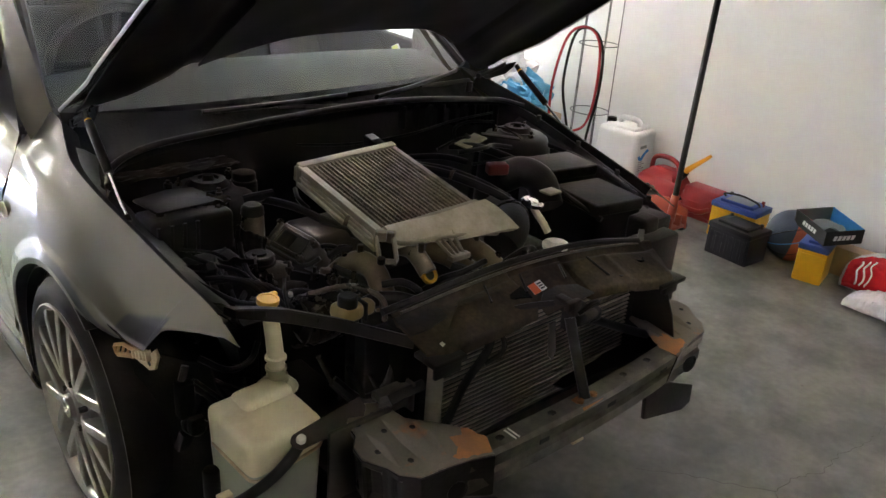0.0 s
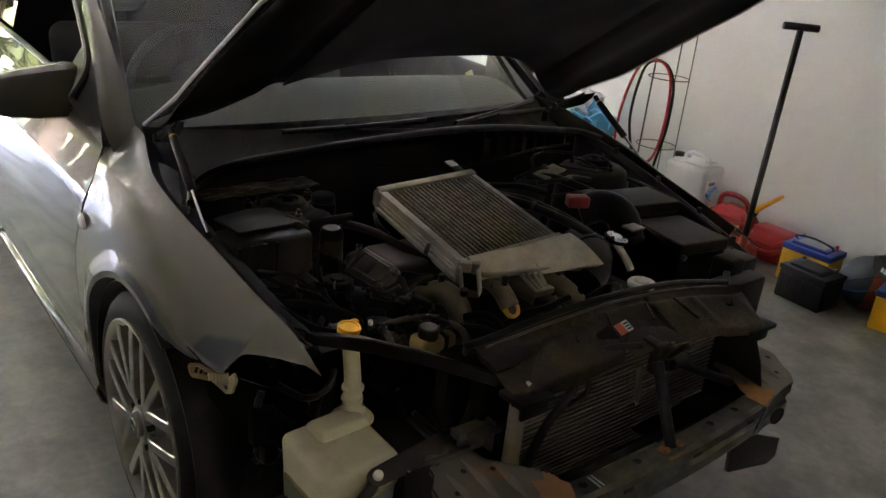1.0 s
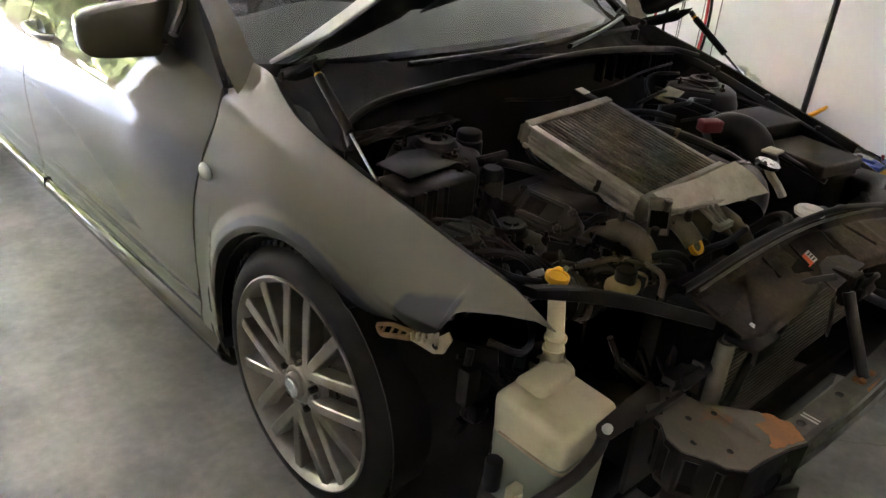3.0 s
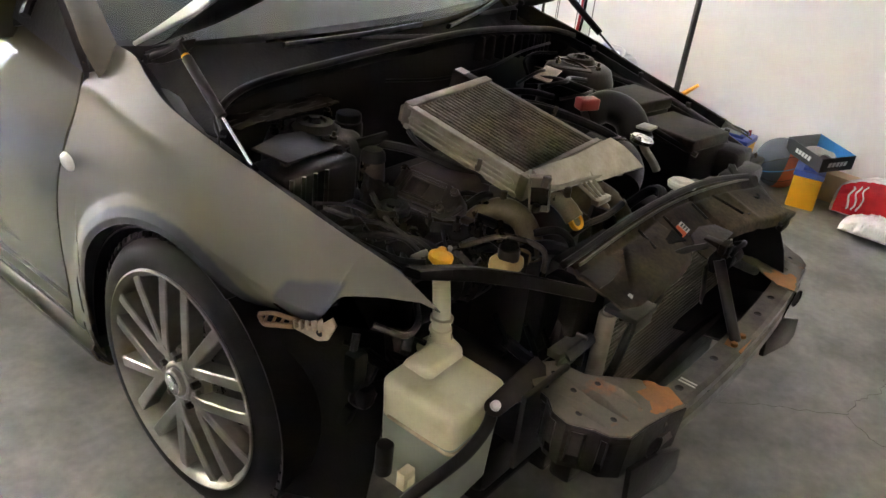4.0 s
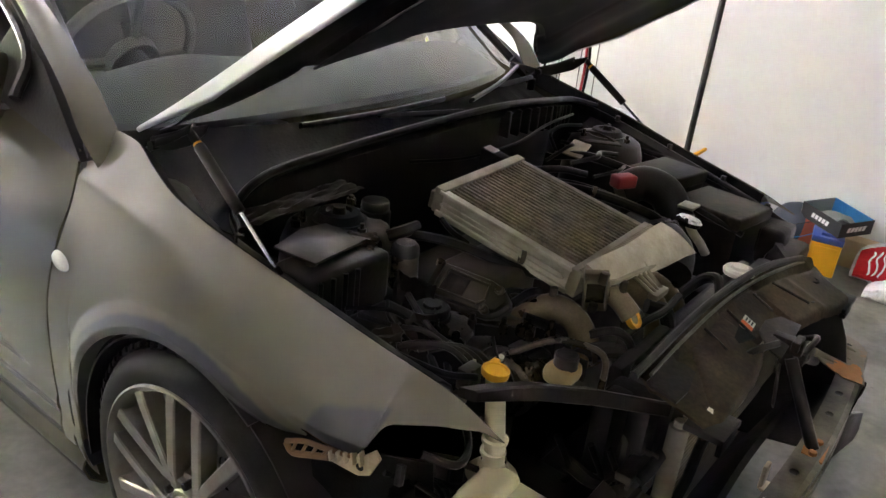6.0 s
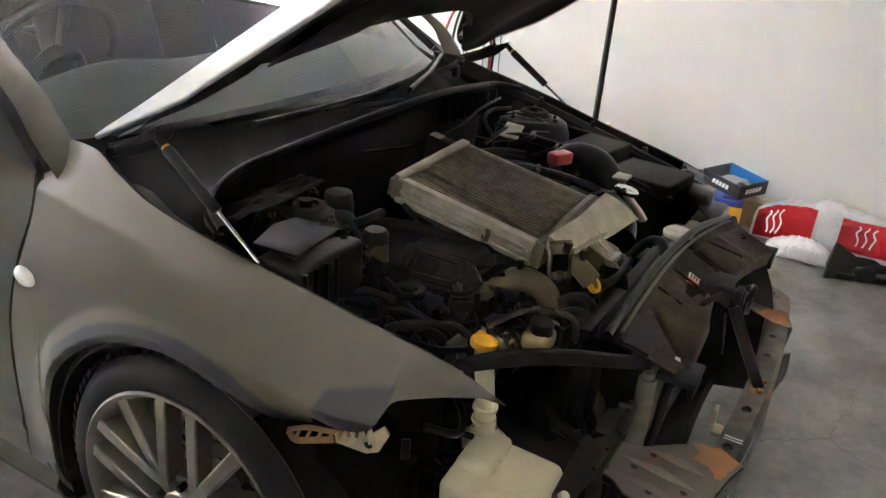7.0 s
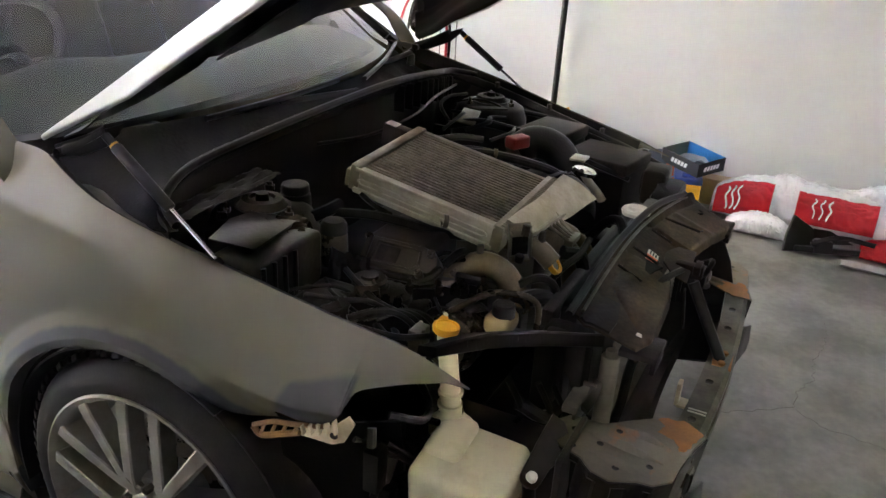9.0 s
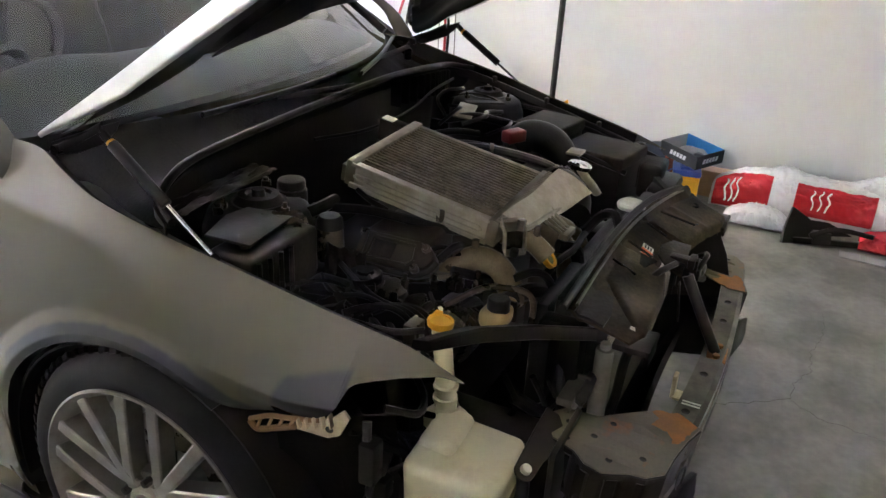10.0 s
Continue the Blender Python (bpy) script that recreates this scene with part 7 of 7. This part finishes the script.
# steel clamps on the hoses
for p, q in (((-0.345, -0.485, 0.662), (0.05, -0.03, 0.01)), ((-0.30, -0.29, 0.772), (0.06, -0.08, -0.02)), ((0.075, -0.235, 0.805), (0.05, -0.08, -0.02)), ((-0.375, -0.46, 0.655), (0.05, -0.03, 0.04)), ((0.14, -0.40, 0.72), (0.05, 0.06, 0.0))):
    v = Vector(q).normalized()
    m = Matrix.Translation(Vector(p)) @ v.to_track_quat("Z", "Y").to_matrix().to_4x4()
    r = 0.050 if p[0] > 0.1 else 0.0135 if p[0] > 0 else 0.0125 if p[2] > 0.7 else 0.0195
    bay("hose_clamp", lathe(B(), [(r, -0.005), (r + 0.0015, -0.005), (r + 0.0015, 0.005), (r, 0.005)], m, 20), M_CAST, "dull steel hose clamp")

# card standing on the far end of the dashboard
m = axes((0.655, 0.745, 0.912), (0.80, 0.55, 0), (-0.2, 0.4, 0.9))
stk = bay("dashboard_card", box(B(), (-0.045, -0.030, 0), (0.045, 0.030, 0.002), 0, m), M_WHITECAP, "white and yellow-green card on the dashboard")
part("card_field", box(B(), (-0.043, -0.002, 0.0021), (0.020, 0.028, 0.003), 0, m), material("yellow_green_print", (0.62, 0.68, 0.06), 0.5), stk)

# ---- things along the wall ----
M_JERRY = material("translucent_white_plastic", (0.74, 0.74, 0.73), 0.4, 0, 0, (0.62, 0.62, 0.61), 5.0, 0.4)
M_REDCAN = material("red_fuel_can_plastic", (0.42, 0.026, 0.024), 0.42, 0, 0, (0.33, 0.022, 0.022), 7.0, 0.5, 0.05, 200, 0.05, 120)
M_ORANGEJACK = material("worn_orange_paint", (0.50, 0.095, 0.04), 0.45, 0.1, 0, (0.28, 0.07, 0.04), 14.0, 0.6)
M_BATTBLACK = material("dark_battery_case", (0.007, 0.008, 0.013), 0.42, 0, 0, (0.014, 0.014, 0.019), 9.0, 0.5, spec=0.3)
M_BLUE = material("blue_plastic", (0.03, 0.07, 0.32), 0.4, 0, 0, (0.025, 0.05, 0.24), 9.0, 0.5)
M_CYAN = material("blue_printed_card", (0.015, 0.24, 0.62), 0.5, 0, 0, (0.012, 0.2, 0.5), 9.0, 0.4)
M_CARDBLACK = material("black_printed_card", (0.012, 0.012, 0.014), 0.45)
M_CARDGREY = material("grey_card", (0.30, 0.30, 0.30), 0.7, 0, 0, (0.24, 0.24, 0.23), 12.0, 0.5)
M_PRINT = material("white_print", (0.78, 0.78, 0.77), 0.5)
M_BALLORANGE = material("orange_ball_rubber", (0.46, 0.10, 0.045), 0.6, 0, 0, (0.36, 0.08, 0.04), 20.0, 0.5, 0.1, 400, 0.4, 500)
M_BALLGREY = material("blue_grey_ball_rubber", (0.045, 0.06, 0.085), 0.6, 0, 0, (0.06, 0.08, 0.10), 20.0, 0.5, 0.1, 400, 0.4, 500)
M_BAGRED = material("red_plastic_bag", (0.60, 0.022, 0.028), 0.24, 0, 0, (0.48, 0.017, 0.024), 12.0, 0.6, 0, 100, 0.4, 16)
M_BAGWHITE = material("white_plastic_bag", (0.74, 0.74, 0.75), 0.22, 0, 0, (0.62, 0.62, 0.64), 16.0, 0.6, 0, 100, 0.4, 16)
M_CARDBOARD = material("brown_cardboard", (0.50, 0.36, 0.24), 0.75, 0, 0, (0.42, 0.30, 0.19), 9.0, 0.5, 0.08, 120)
M_POLE = material("dark_painted_steel", (0.02, 0.02, 0.02), 0.45, 0.2, 0, (0.05, 0.045, 0.04), 14.0, 0.6)
M_WIRE = material("grey_wire", (0.12, 0.12, 0.115), 0.4, 0.6)
M_CABLERED = material("red_cable_sheath", (0.48, 0.02, 0.03), 0.4)
M_BLUEFILM = material("blue_plastic_film", (0.08, 0.38, 0.62), 0.35, 0, 0, (0.05, 0.28, 0.5), 12.0, 0.5)
M_YELLOWCARD = material("yellow_battery_case", (0.80, 0.42, 0.01), 0.4, 0, 0, (0.70, 0.36, 0.01), 9.0, 0.4)


# trolley jack with its long T handle
jack = thing("trolley_jack", "orange trolley jack with a long black T handle", "jack")
bm = B()
for x in (2.00, 2.16):
    plate(bm, [(-0.11, 0.0), (0.24, 0.02), (0.24, 0.09), (0.02, 0.13), (-0.10, 0.10)], 0.008, axes((x, 0.345, 0.022), (0, 1, 0), (0, 0, 1)), 0.002)
box(bm, (2.0, 0.24, 0.03), (2.16, 0.52, 0.045), 0.004)
for x in (2.04, 2.12):
    box(bm, (x - 0.012, 0.245, 0.04), (x + 0.012, 0.30, 0.10), 0.006)
part("chassis", bm, M_ORANGEJACK, jack, "worn orange steel chassis")
for x, y in ((1.985, 0.27), (2.175, 0.27), (1.99, 0.56), (2.17, 0.56)):
    part("caster", cyl(B(), (x - 0.012, y, 0.03), (x + 0.012, y, 0.03), 0.03, None, 20, 0.005), M_POLE, jack)
part("lift_arm", box(box(B(), (2.05, 0.32, 0.05), (2.11, 0.60, 0.085), 0.008), (2.03, 0.56, 0.08), (2.13, 0.64, 0.10), 0.006), M_ORANGEJACK, jack)
part("handle_socket", cyl(B(), (2.085, 0.285, 0.06), (2.095, 0.286, 0.20), 0.022, 0.020, 16, 0.004), M_ORANGEJACK, jack)
HT = Vector((2.138, 0.295, 1.175))
part("handle", cyl(B(), (2.092, 0.286, 0.15), HT, 0.0145, None, 16), M_POLE, jack, "long dark steel handle")
part("handle_grip", cyl(B(), HT + Vector((-0.055, 0.055, 0)), HT + Vector((0.055, -0.055, 0)), 0.0165, None, 16, 0.004), M_POLE, jack, "black cross grip")


def battery(x, y, w, d, h, rz, body, lid, label, name="car_battery", base=0.0, strap=True):
    t = thing(name, label, "battery", "car batteries")
    t.matrix_basis = pose(x, y, base, 0, 0, rz)
    case = box(B(), (-w / 2, -d / 2, 0.0), (w / 2, d / 2, h * 0.80), 0.008, None, 2)
    cs = part("case", case, body, t)
    for k in range(6):
        part("case_rib", box(B(), (-w / 2 - 0.002, -d / 2 + 0.015 + k * (d - 0.05) / 5, 0.02), (-w / 2 + 0.002, -d / 2 + 0.035 + k * (d - 0.05) / 5, h * 0.7), 0.001, None, 1), body, cs)
    top = box(B(), (-w / 2 - 0.004, -d / 2 - 0.004, h * 0.78), (w / 2 + 0.004, d / 2 + 0.004, h * 0.93), 0.006, None, 2)
    box(top, (-w / 2 + 0.02, -d / 2 + 0.03, h * 0.92), (w / 2 - 0.02, d / 2 - 0.03, h), 0.005, None, 2)
    part("battery_lid", top, lid, t)
    for s in (-1, 1):
        part("terminal", cyl(B(), (w * 0.28, s * d * 0.36, h * 0.9), (w * 0.28, s * d * 0.36, h * 1.06), 0.009, 0.008, 14, 0.002), M_CAST if s > 0 or not strap else M_RED, t)
    hd = None if not strap else tube(B(), [(0, -d * 0.38, h * 0.98), (-0.03, -d * 0.36, h * 1.10), (-0.03, 0, h * 1.16), (-0.03, d * 0.36, h * 1.10), (0, d * 0.38, h * 0.98)], 0.005, 8, 5)
    if strap:
        part("carry_strap", hd, M_POLE, t)
    part("battery_label", box(B(), (-w / 2 + 0.03, -d / 2 + 0.05, h), (w / 2 - 0.03, d / 2 - 0.05, h + 0.001)), M_CARDGREY if strap else M_BATTBLACK, t, "worn top label")
    return t


battery(2.118, -0.066, 0.165, 0.225, 0.172, -4, M_BATTBLACK, M_BATTBLACK, "black car battery standing on the concrete floor", strap=False)
battery(2.335, 0.055, 0.160, 0.235, 0.20, 2, M_YELLOWCARD, M_BLUE, "yellow car battery with a blue lid against the wall")
yb = battery(2.212, -0.398, 0.170, 0.125, 0.195, 12, M_YELLOWCARD, M_BLUE, "yellow battery with blue lid under an empty tray", strap=False)
# shallow open carton lying on the yellow battery
tray = thing("carton", "open black and blue printed carton on a battery", "carton")
tray.matrix_basis = pose(2.275, -0.395, 0.205, 4, -4, -32)
w, d, h = 0.185, 0.235, 0.068
part("base", box(B(), (-w / 2, -d / 2, 0), (w / 2, d / 2, 0.003)), M_CARDBLACK, tray)
part("front_flap", box(B(), (-w / 2, -d / 2 - 0.003, 0), (-w / 2 + 0.003, d / 2, h)), M_CARDBLACK, tray)
sidef = part("side_flap", box(B(), (-w / 2, -d / 2 - 0.003, 0), (w / 2, -d / 2, h)), M_CARDBLACK, tray)
part("side_flap", box(B(), (-w / 2, d / 2 - 0.003, 0), (w / 2, d / 2, h)), M_CARDGREY, tray, "grey inside of carton")
part("back_flap", box(B(), (w / 2 - 0.003, -d / 2, 0), (w / 2, d / 2, h)), M_CYAN, tray, "bright blue carton flap")
for mm in (axes((-w / 2 - 0.0006, 0.0, h * 0.5), (0, -1, 0), (0, 0, 1)), axes((0, -d / 2 - 0.0038, h * 0.5), (1, 0, 0), (0, 0, 1))):
    bm = B()
    for k in range(5):
        box(bm, (-0.050 + 0.021 * k, -0.011, 0), (-0.034 + 0.021 * k, 0.011, 0.0006), 0, mm @ Matrix(((1, 0.25, 0, 0), (0, 1, 0, 0), (0, 0, 1, 0), (0, 0, 0, 1))), 1)
    part("print_mark", bm, M_PRINT, tray, "blocky white maker's mark")
part("packing_paper", sheet(B(), lambda u, v: (-0.07 + 0.13 * u, -0.06 + 0.10 * v, 0.04 + 0.018 * math.sin(5 * u + 3 * v) * math.cos(4 * v)), 12, 12, 0.001), M_CARDGREY, tray)

# two-tone basketball
bc, br = Vector((2.318, -0.228, 0.121)), 0.121
ball = thing("basketball", "worn orange and blue-grey basketball against the wall", "ball")
ball.location = bc
o = bmesh.new()
bmesh.ops.create_uvsphere(o, u_segments=40, v_segments=24, radius=br)
part("ball_cover", merge(B(), o), M_BALLGREY, ball, angle=80)
def ballpoint(u, v):
    a, e = radians(-50 + 100 * u), radians(-78 + 156 * v)
    q = Vector((math.cos(a) * math.cos(e), math.sin(a) * math.cos(e), math.sin(e)))
    return pose(0, 0, 0, 0, 12, 256) @ (q * (br + 0.0012))
part("ball_panel", sheet(B(), ballpoint, 14, 14, 0.001), M_BALLORANGE, ball, "orange leather panel")
for e in (-1, 0, 1):
    pts = [pose(0, 0, 0, 20, 30 * e, 205) @ Vector((br * math.cos(a), br * math.sin(a), 0)) * 1.004 for a in np.linspace(0, 2 * math.pi, 33)]
    part("ball_seam", tube(B(), pts, 0.0022, 6, 1), M_CYAN if e == 0 else M_POLE, ball)


def fuel_can(m, lying, label, spout):
    t = thing("fuel_can", label, "fuel can", "red fuel cans")
    t.matrix_basis = m
    bm = box(B(), (-0.085, -0.14, 0.0), (0.085, 0.14, 0.20), 0.03, None, 4)
    o = bmesh.new()
    bmesh.ops.create_cube(o, size=1)
    for v in o.verts:
        k = 0.55 if v.co.z > 0 else 1
        v.co = Vector((v.co.x * 0.165 * k, v.co.y * 0.275 * k + (0.02 if v.co.z > 0 else 0), 0.19 + (v.co.z + 0.5) * 0.06))
    bmesh.ops.bevel(o, geom=list(o.edges), offset=0.016, segments=3, affect="EDGES")
    merge(bm, o)
    part("can_body", bm, M_REDCAN, t, angle=60)
    part("can_handle", tube(B(), [(0, -0.10, 0.21), (0, -0.085, 0.285), (0, 0.0, 0.305), (0, 0.075, 0.285), (0, 0.095, 0.235)], 0.014, 12, 6), M_REDCAN, t)
    part("can_neck", cyl(B(), (0, 0.105, 0.22), (0, 0.135, 0.262), 0.026, None, 20, 0.004), M_BLACK, t)
    if spout:
        part("spout", tube(B(), [(0, 0.130, 0.255), (0, 0.16, 0.285), (0, 0.23, 0.345), (0, 0.275, 0.385)], 0.013, 12, 5, radii=[0.02, 0.016, 0.012, 0.009]), M_YELLOW, t, "yellow pouring spout")
    return t


fuel_can(pose(2.35, 0.525, 0.0, 0, 0, 178) @ Matrix.Diagonal((0.95, 0.9, 0.95, 1)), False, "upright red plastic fuel can with a yellow spout", True)
fuel_can(pose(2.415, 0.305, 0.09, 0, -90, 0) @ pose(0, 0, -0.12, 0, 0, 0) @ Matrix.Diagonal((1.0, 0.78, 0.92, 1)), True, "red plastic fuel can lying on its side", False)

# white jerry can
jc = thing("jerry_can", "translucent white plastic drum with a blue label", "drum")
jc.matrix_basis = pose(2.335, 0.795, 0.0, 0, 0, 3)
part("drum_body", box(B(), (-0.098, -0.132, 0), (0.098, 0.132, 0.395), 0.030, None, 5), M_JERRY, jc, angle=60)
part("drum_top", tube(box(B(), (-0.075, -0.10, 0.385), (0.075, 0.10, 0.408), 0.012, None, 3), [(0, -0.07, 0.40), (0, -0.06, 0.435), (0, 0.04, 0.435), (0, 0.05, 0.40)], 0.014, 10, 5), M_JERRY, jc, angle=60)
part("drum_cap", cyl(B(), (-0.02, 0.095, 0.40), (-0.02, 0.095, 0.428), 0.026, None, 24, 0.004), M_BLACK, jc)
lb = part("drum_label", box(B(), (-0.070, -0.1335, 0.17), (0.020, -0.1325, 0.335), 0), M_PRINT, jc, "white paper label")
part("label_swash", tube(B(), [(-0.066, -0.134, 0.265), (-0.045, -0.134, 0.245), (-0.015, -0.134, 0.275), (0.015, -0.134, 0.29)], 0.008, 6, 5), M_CYAN, lb)
bm = B()
for k in range(5):
    box(bm, (-0.062, -0.1345, 0.180 + 0.012 * k), (-0.02 + 0.02 * (k % 2), -0.1336, 0.185 + 0.012 * k))
part("label_print", bm, M_CARDGREY, lb)
part("label_print", box(B(), (-0.06, -0.1345, 0.305), (0.0, -0.1336, 0.322)), M_CARDGREY, lb)

# wire plant stand with the jump leads hung on it
stand = thing("wire_stand", "tall thin grey wire stand by the wall", "stand")
stand.location = (2.305, 1.05, 0)
for k in range(5):
    a = 2 * math.pi * k / 5 + 0.3
    part("upright", cyl(B(), (0.11 * math.cos(a), 0.11 * math.sin(a), 0), (0.10 * math.cos(a), 0.10 * math.sin(a), 1.45), 0.0028, None, 6), M_WIRE, stand)
for z in (0.08, 0.425, 0.795, 1.12, 1.4):
    part("hoop", tube(B(), [(0.108 * math.cos(a), 0.108 * math.sin(a), z) for a in np.linspace(0, 2 * math.pi, 25)], 0.0026, 6, 1), M_WIRE, stand)
leads = thing("jump_leads", "red and black jump leads hung in a loop", "jump leads")
leads.location = (2.185, 1.075, -0.04)
part("red_lead", tube(B(), [(0, 0.16, 0.30), (-0.01, 0.16, 0.60), (0, 0.10, 0.86), (0.0, -0.02, 0.93), (0.0, -0.12, 0.86), (0.0, -0.14, 0.62), (0, -0.10, 0.42), (0, 0.02, 0.34), (0, 0.12, 0.27)], 0.0075, 8, 6), M_CABLERED, leads, "red cable")
part("black_lead", tube(B(), [(0.01, -0.02, 0.26), (0.01, 0.05, 0.42), (0.01, 0.10, 0.62), (0.012, 0.06, 0.88), (0.012, -0.06, 0.92), (0.012, -0.14, 0.82), (0.012, -0.15, 0.60), (0.012, -0.11, 0.35), (0.012, -0.10, 0.10)], 0.0075, 8, 6), M_HOSE, leads, "black cable")
for (x, y, z), mm in (((0, 0.15, 0.30), M_CABLERED), ((0.01, 0.02, 0.30), M_POLE), ((0, -0.10, 0.12), M_CABLERED)):
    part("clamp", tube(tube(B(), [(x - 0.012, y, z + 0.07), (x - 0.014, y + 0.006, z), (x, y + 0.016, z - 0.07)], 0.009, 8, 4, 0.6), [(x + 0.012, y - 0.012, z + 0.07), (x + 0.004, y - 0.004, z), (x, y - 0.022, z - 0.07)], 0.009, 8, 4, 0.6), mm, leads)

# crumpled clear and blue film behind the car
def crumple(seed, sx, sy, sz, amp):
    o = bmesh.new()
    bmesh.ops.create_icosphere(o, subdivisions=4, radius=1)
    for v in o.verts:
        n1 = noise.noise(v.co * 2.2 + Vector((seed, 0, 0))) + 0.6 * abs(noise.noise(v.co * 5 + Vector((0, seed, 0))))
        k = 1 + amp * n1
        c = v.co * k
        v.co = Vector((c.x * sx, c.y * sy, max(c.z * sz, -0.75 * sz)))
    return o


film = thing("plastic_film", "crumpled blue and clear plastic film heap", "plastic film")
film.location = (2.2, 1.55, 0)
part("blue_film", merge(B(), crumple(3, 0.13, 0.17, 0.13, 0.5), pose(0, -0.08, 0.42)), M_BLUEFILM, film)
part("clear_film", merge(B(), crumple(5, 0.14, 0.2, 0.16, 0.5), pose(0, 0.1, 0.50)), M_BAGWHITE, film)
part("film_box", box(B(), (-0.18, -0.25, 0), (0.18, 0.3, 0.34), 0.01), M_CARDBOARD, film)

# red and white carrier bags along the wall, cardboard behind
cbx = thing("cardboard_box", "plain brown cardboard box against the wall", "box")
cbx.location = (2.385, -0.50, 0)
part("box_body", box(B(), (-0.045, -0.085, 0), (0.045, 0.085, 0.135), 0.003), M_CARDBOARD, cbx)


def bag_skin(y0, y1, x0, x1, h, seed, amp=1.0):
    """A slumped bag lying along the wall: a soft section, creased like film."""
    def f(u, v):
        a = 2 * math.pi * v
        y = y0 + (y1 - y0) * u
        end = (max(0.0, math.sin(math.pi * (0.02 + 0.96 * u)))) ** 0.28
        c, s = math.cos(a), math.sin(a)
        cx, hw = (x0 + x1) / 2, (x1 - x0) / 2
        px = math.copysign(abs(c) ** 0.75, c)
        pz = 0.5 + 0.5 * math.copysign(abs(s) ** 0.7, s)
        q = Vector((u * 9 + seed, c * 1.5, s * 1.5))
        soft = noise.noise(q) * 0.5
        crease = (abs(noise.noise(q * 2.1)) * 0.8 + abs(noise.noise(q * 4.7 + Vector((3, seed, 0)))) * 0.55 + abs(noise.noise(q * 10.0)) * 0.28)
        k = 1 + amp * (0.16 * soft + 0.20 * (crease - 0.35))
        x = cx + px * hw * (0.55 + 0.45 * end) * k + 0.10 * h * pz * 3 * 0.5 - 0.02
        z = h * end * pz * (1 + 0.10 * math.sin(5 * u + seed)) * (1 + amp * (0.10 * soft + 0.14 * (crease - 0.35)))
        return (min(x, 2.452), y, max(0.001, z))
    return f


bag = thing("carrier_bag", "red and white plastic carrier bags lying crumpled by the wall", "bag")
fb = bag_skin(-0.525, -1.62, 2.200, 2.395, 0.225, 2.0, 0.55)
part("white_bag", sheet(B(), fb, 220, 84), M_BAGWHITE, bag, angle=60)
for u0, u1, v0, v1 in ((0.012, 0.245, 0.315, 0.62), (0.345, 0.655, 0.36, 0.56)):
    pn = part("red_panel", sheet(B(), lambda u, v: Vector(fb(u0 + (u1 - u0) * u, v0 + (v1 - v0) * v)) + Vector((-0.004, 0, 0.002)), 70, 30, 0.001), M_BAGRED, bag, "red printed bag panel", angle=60)
    um = (u0 + u1) / 2
    for k in range(3):
        ua = u0 + (u1 - u0) * (0.22 + 0.10 * k)
        wv = v0 + (v1 - v0) * 0.5
        pts = [Vector(fb(ua + 0.006 * math.sin(9 * t + k), v0 + (v1 - v0) * (0.22 + 0.55 * t))) + Vector((-0.008, 0, 0.004)) for t in np.linspace(0, 1, 14)]
        part("print_bar", tube(B(), pts, 0.0042, 6, 2, 0.6), M_PRINT, pn, "white printed bar")
fb2 = bag_skin(-0.62, -0.90, 2.035, 2.175, 0.085, 5.0, 1.0)
part("white_tail", sheet(B(), fb2, 70, 50), M_BAGWHITE, bag, "crumpled white bag end", angle=60)
fb3 = bag_skin(-0.72, -1.05, 2.21, 2.41, 0.222, 7.0, 0.5)
part("white_fold", sheet(B(), fb3, 80, 60), M_BAGWHITE, bag, "raised fold of white film", angle=60)
fb4 = bag_skin(-1.0, -1.55, 2.24, 2.42, 0.232, 11.0, 0.5)
part("white_fold", sheet(B(), fb4, 110, 60), M_BAGWHITE, bag, "raised fold of white film", angle=60)
rb = tagged(mesh_object("red_bag", sheet(B(), bag_skin(-1.20, -1.62, 2.02, 2.15, 0.10, 9.0, 1.3), 70, 50), M_BAGRED, angle=60), "crumpled red plastic bag on the floor", "bag")

# black plastic trim pieces dumped in front of the bags
trim = thing("plastic_bracket", "black plastic car trim pieces lying on the floor", "car trim")
trim.location = (1.93, -1.05, 0)
bm = plate(B(), [(-0.06, 0.0), (0.07, 0.0), (0.05, 0.09), (-0.02, 0.14), (-0.05, 0.06)], 0.02, axes((0.04, 0.10, 0.0), (0.5, -0.85, 0), (0.35, 0.15, 1)) @ Matrix.Diagonal((1.2, 1.15, 1, 1)), 0.003)
part("end_plate", bm, M_BLACK, trim)
bm = box(B(), (-0.02, -0.36, 0.0), (0.03, 0.06, 0.028), 0.008, pose(0.04, 0.06, 0.005, 0, 12, 20), 2)
box(bm, (-0.03, -0.10, 0.0), (0.05, -0.02, 0.06), 0.01, pose(0.04, 0.06, 0.005, 0, 12, 20), 2)
plate(bm, [(-0.05, 0.0), (0.16, 0.0), (0.05, 0.06), (-0.03, 0.07)], 0.006, axes((0.10, 0.02, 0.03), (0.45, -0.85, 0.0), (0.3, 0.2, 1)), 0.002)
tube(bm, [(0.03, 0.05, 0.05), (0.06, -0.05, 0.09), (0.11, -0.2, 0.07), (0.16, -0.36, 0.03)], 0.012, 10, 5, 0.6)
part("trim_bar", bm, M_BLACK, trim)
part("grey_strip", sheet(B(), lambda u, v: (-0.05 + 0.07 * v - 0.03 * u, -0.08 - 0.55 * u, 0.016 + 0.010 * math.sin(3 * v)), 20, 6, 0.006), M_CARDGREY, trim, "grey plastic strip")
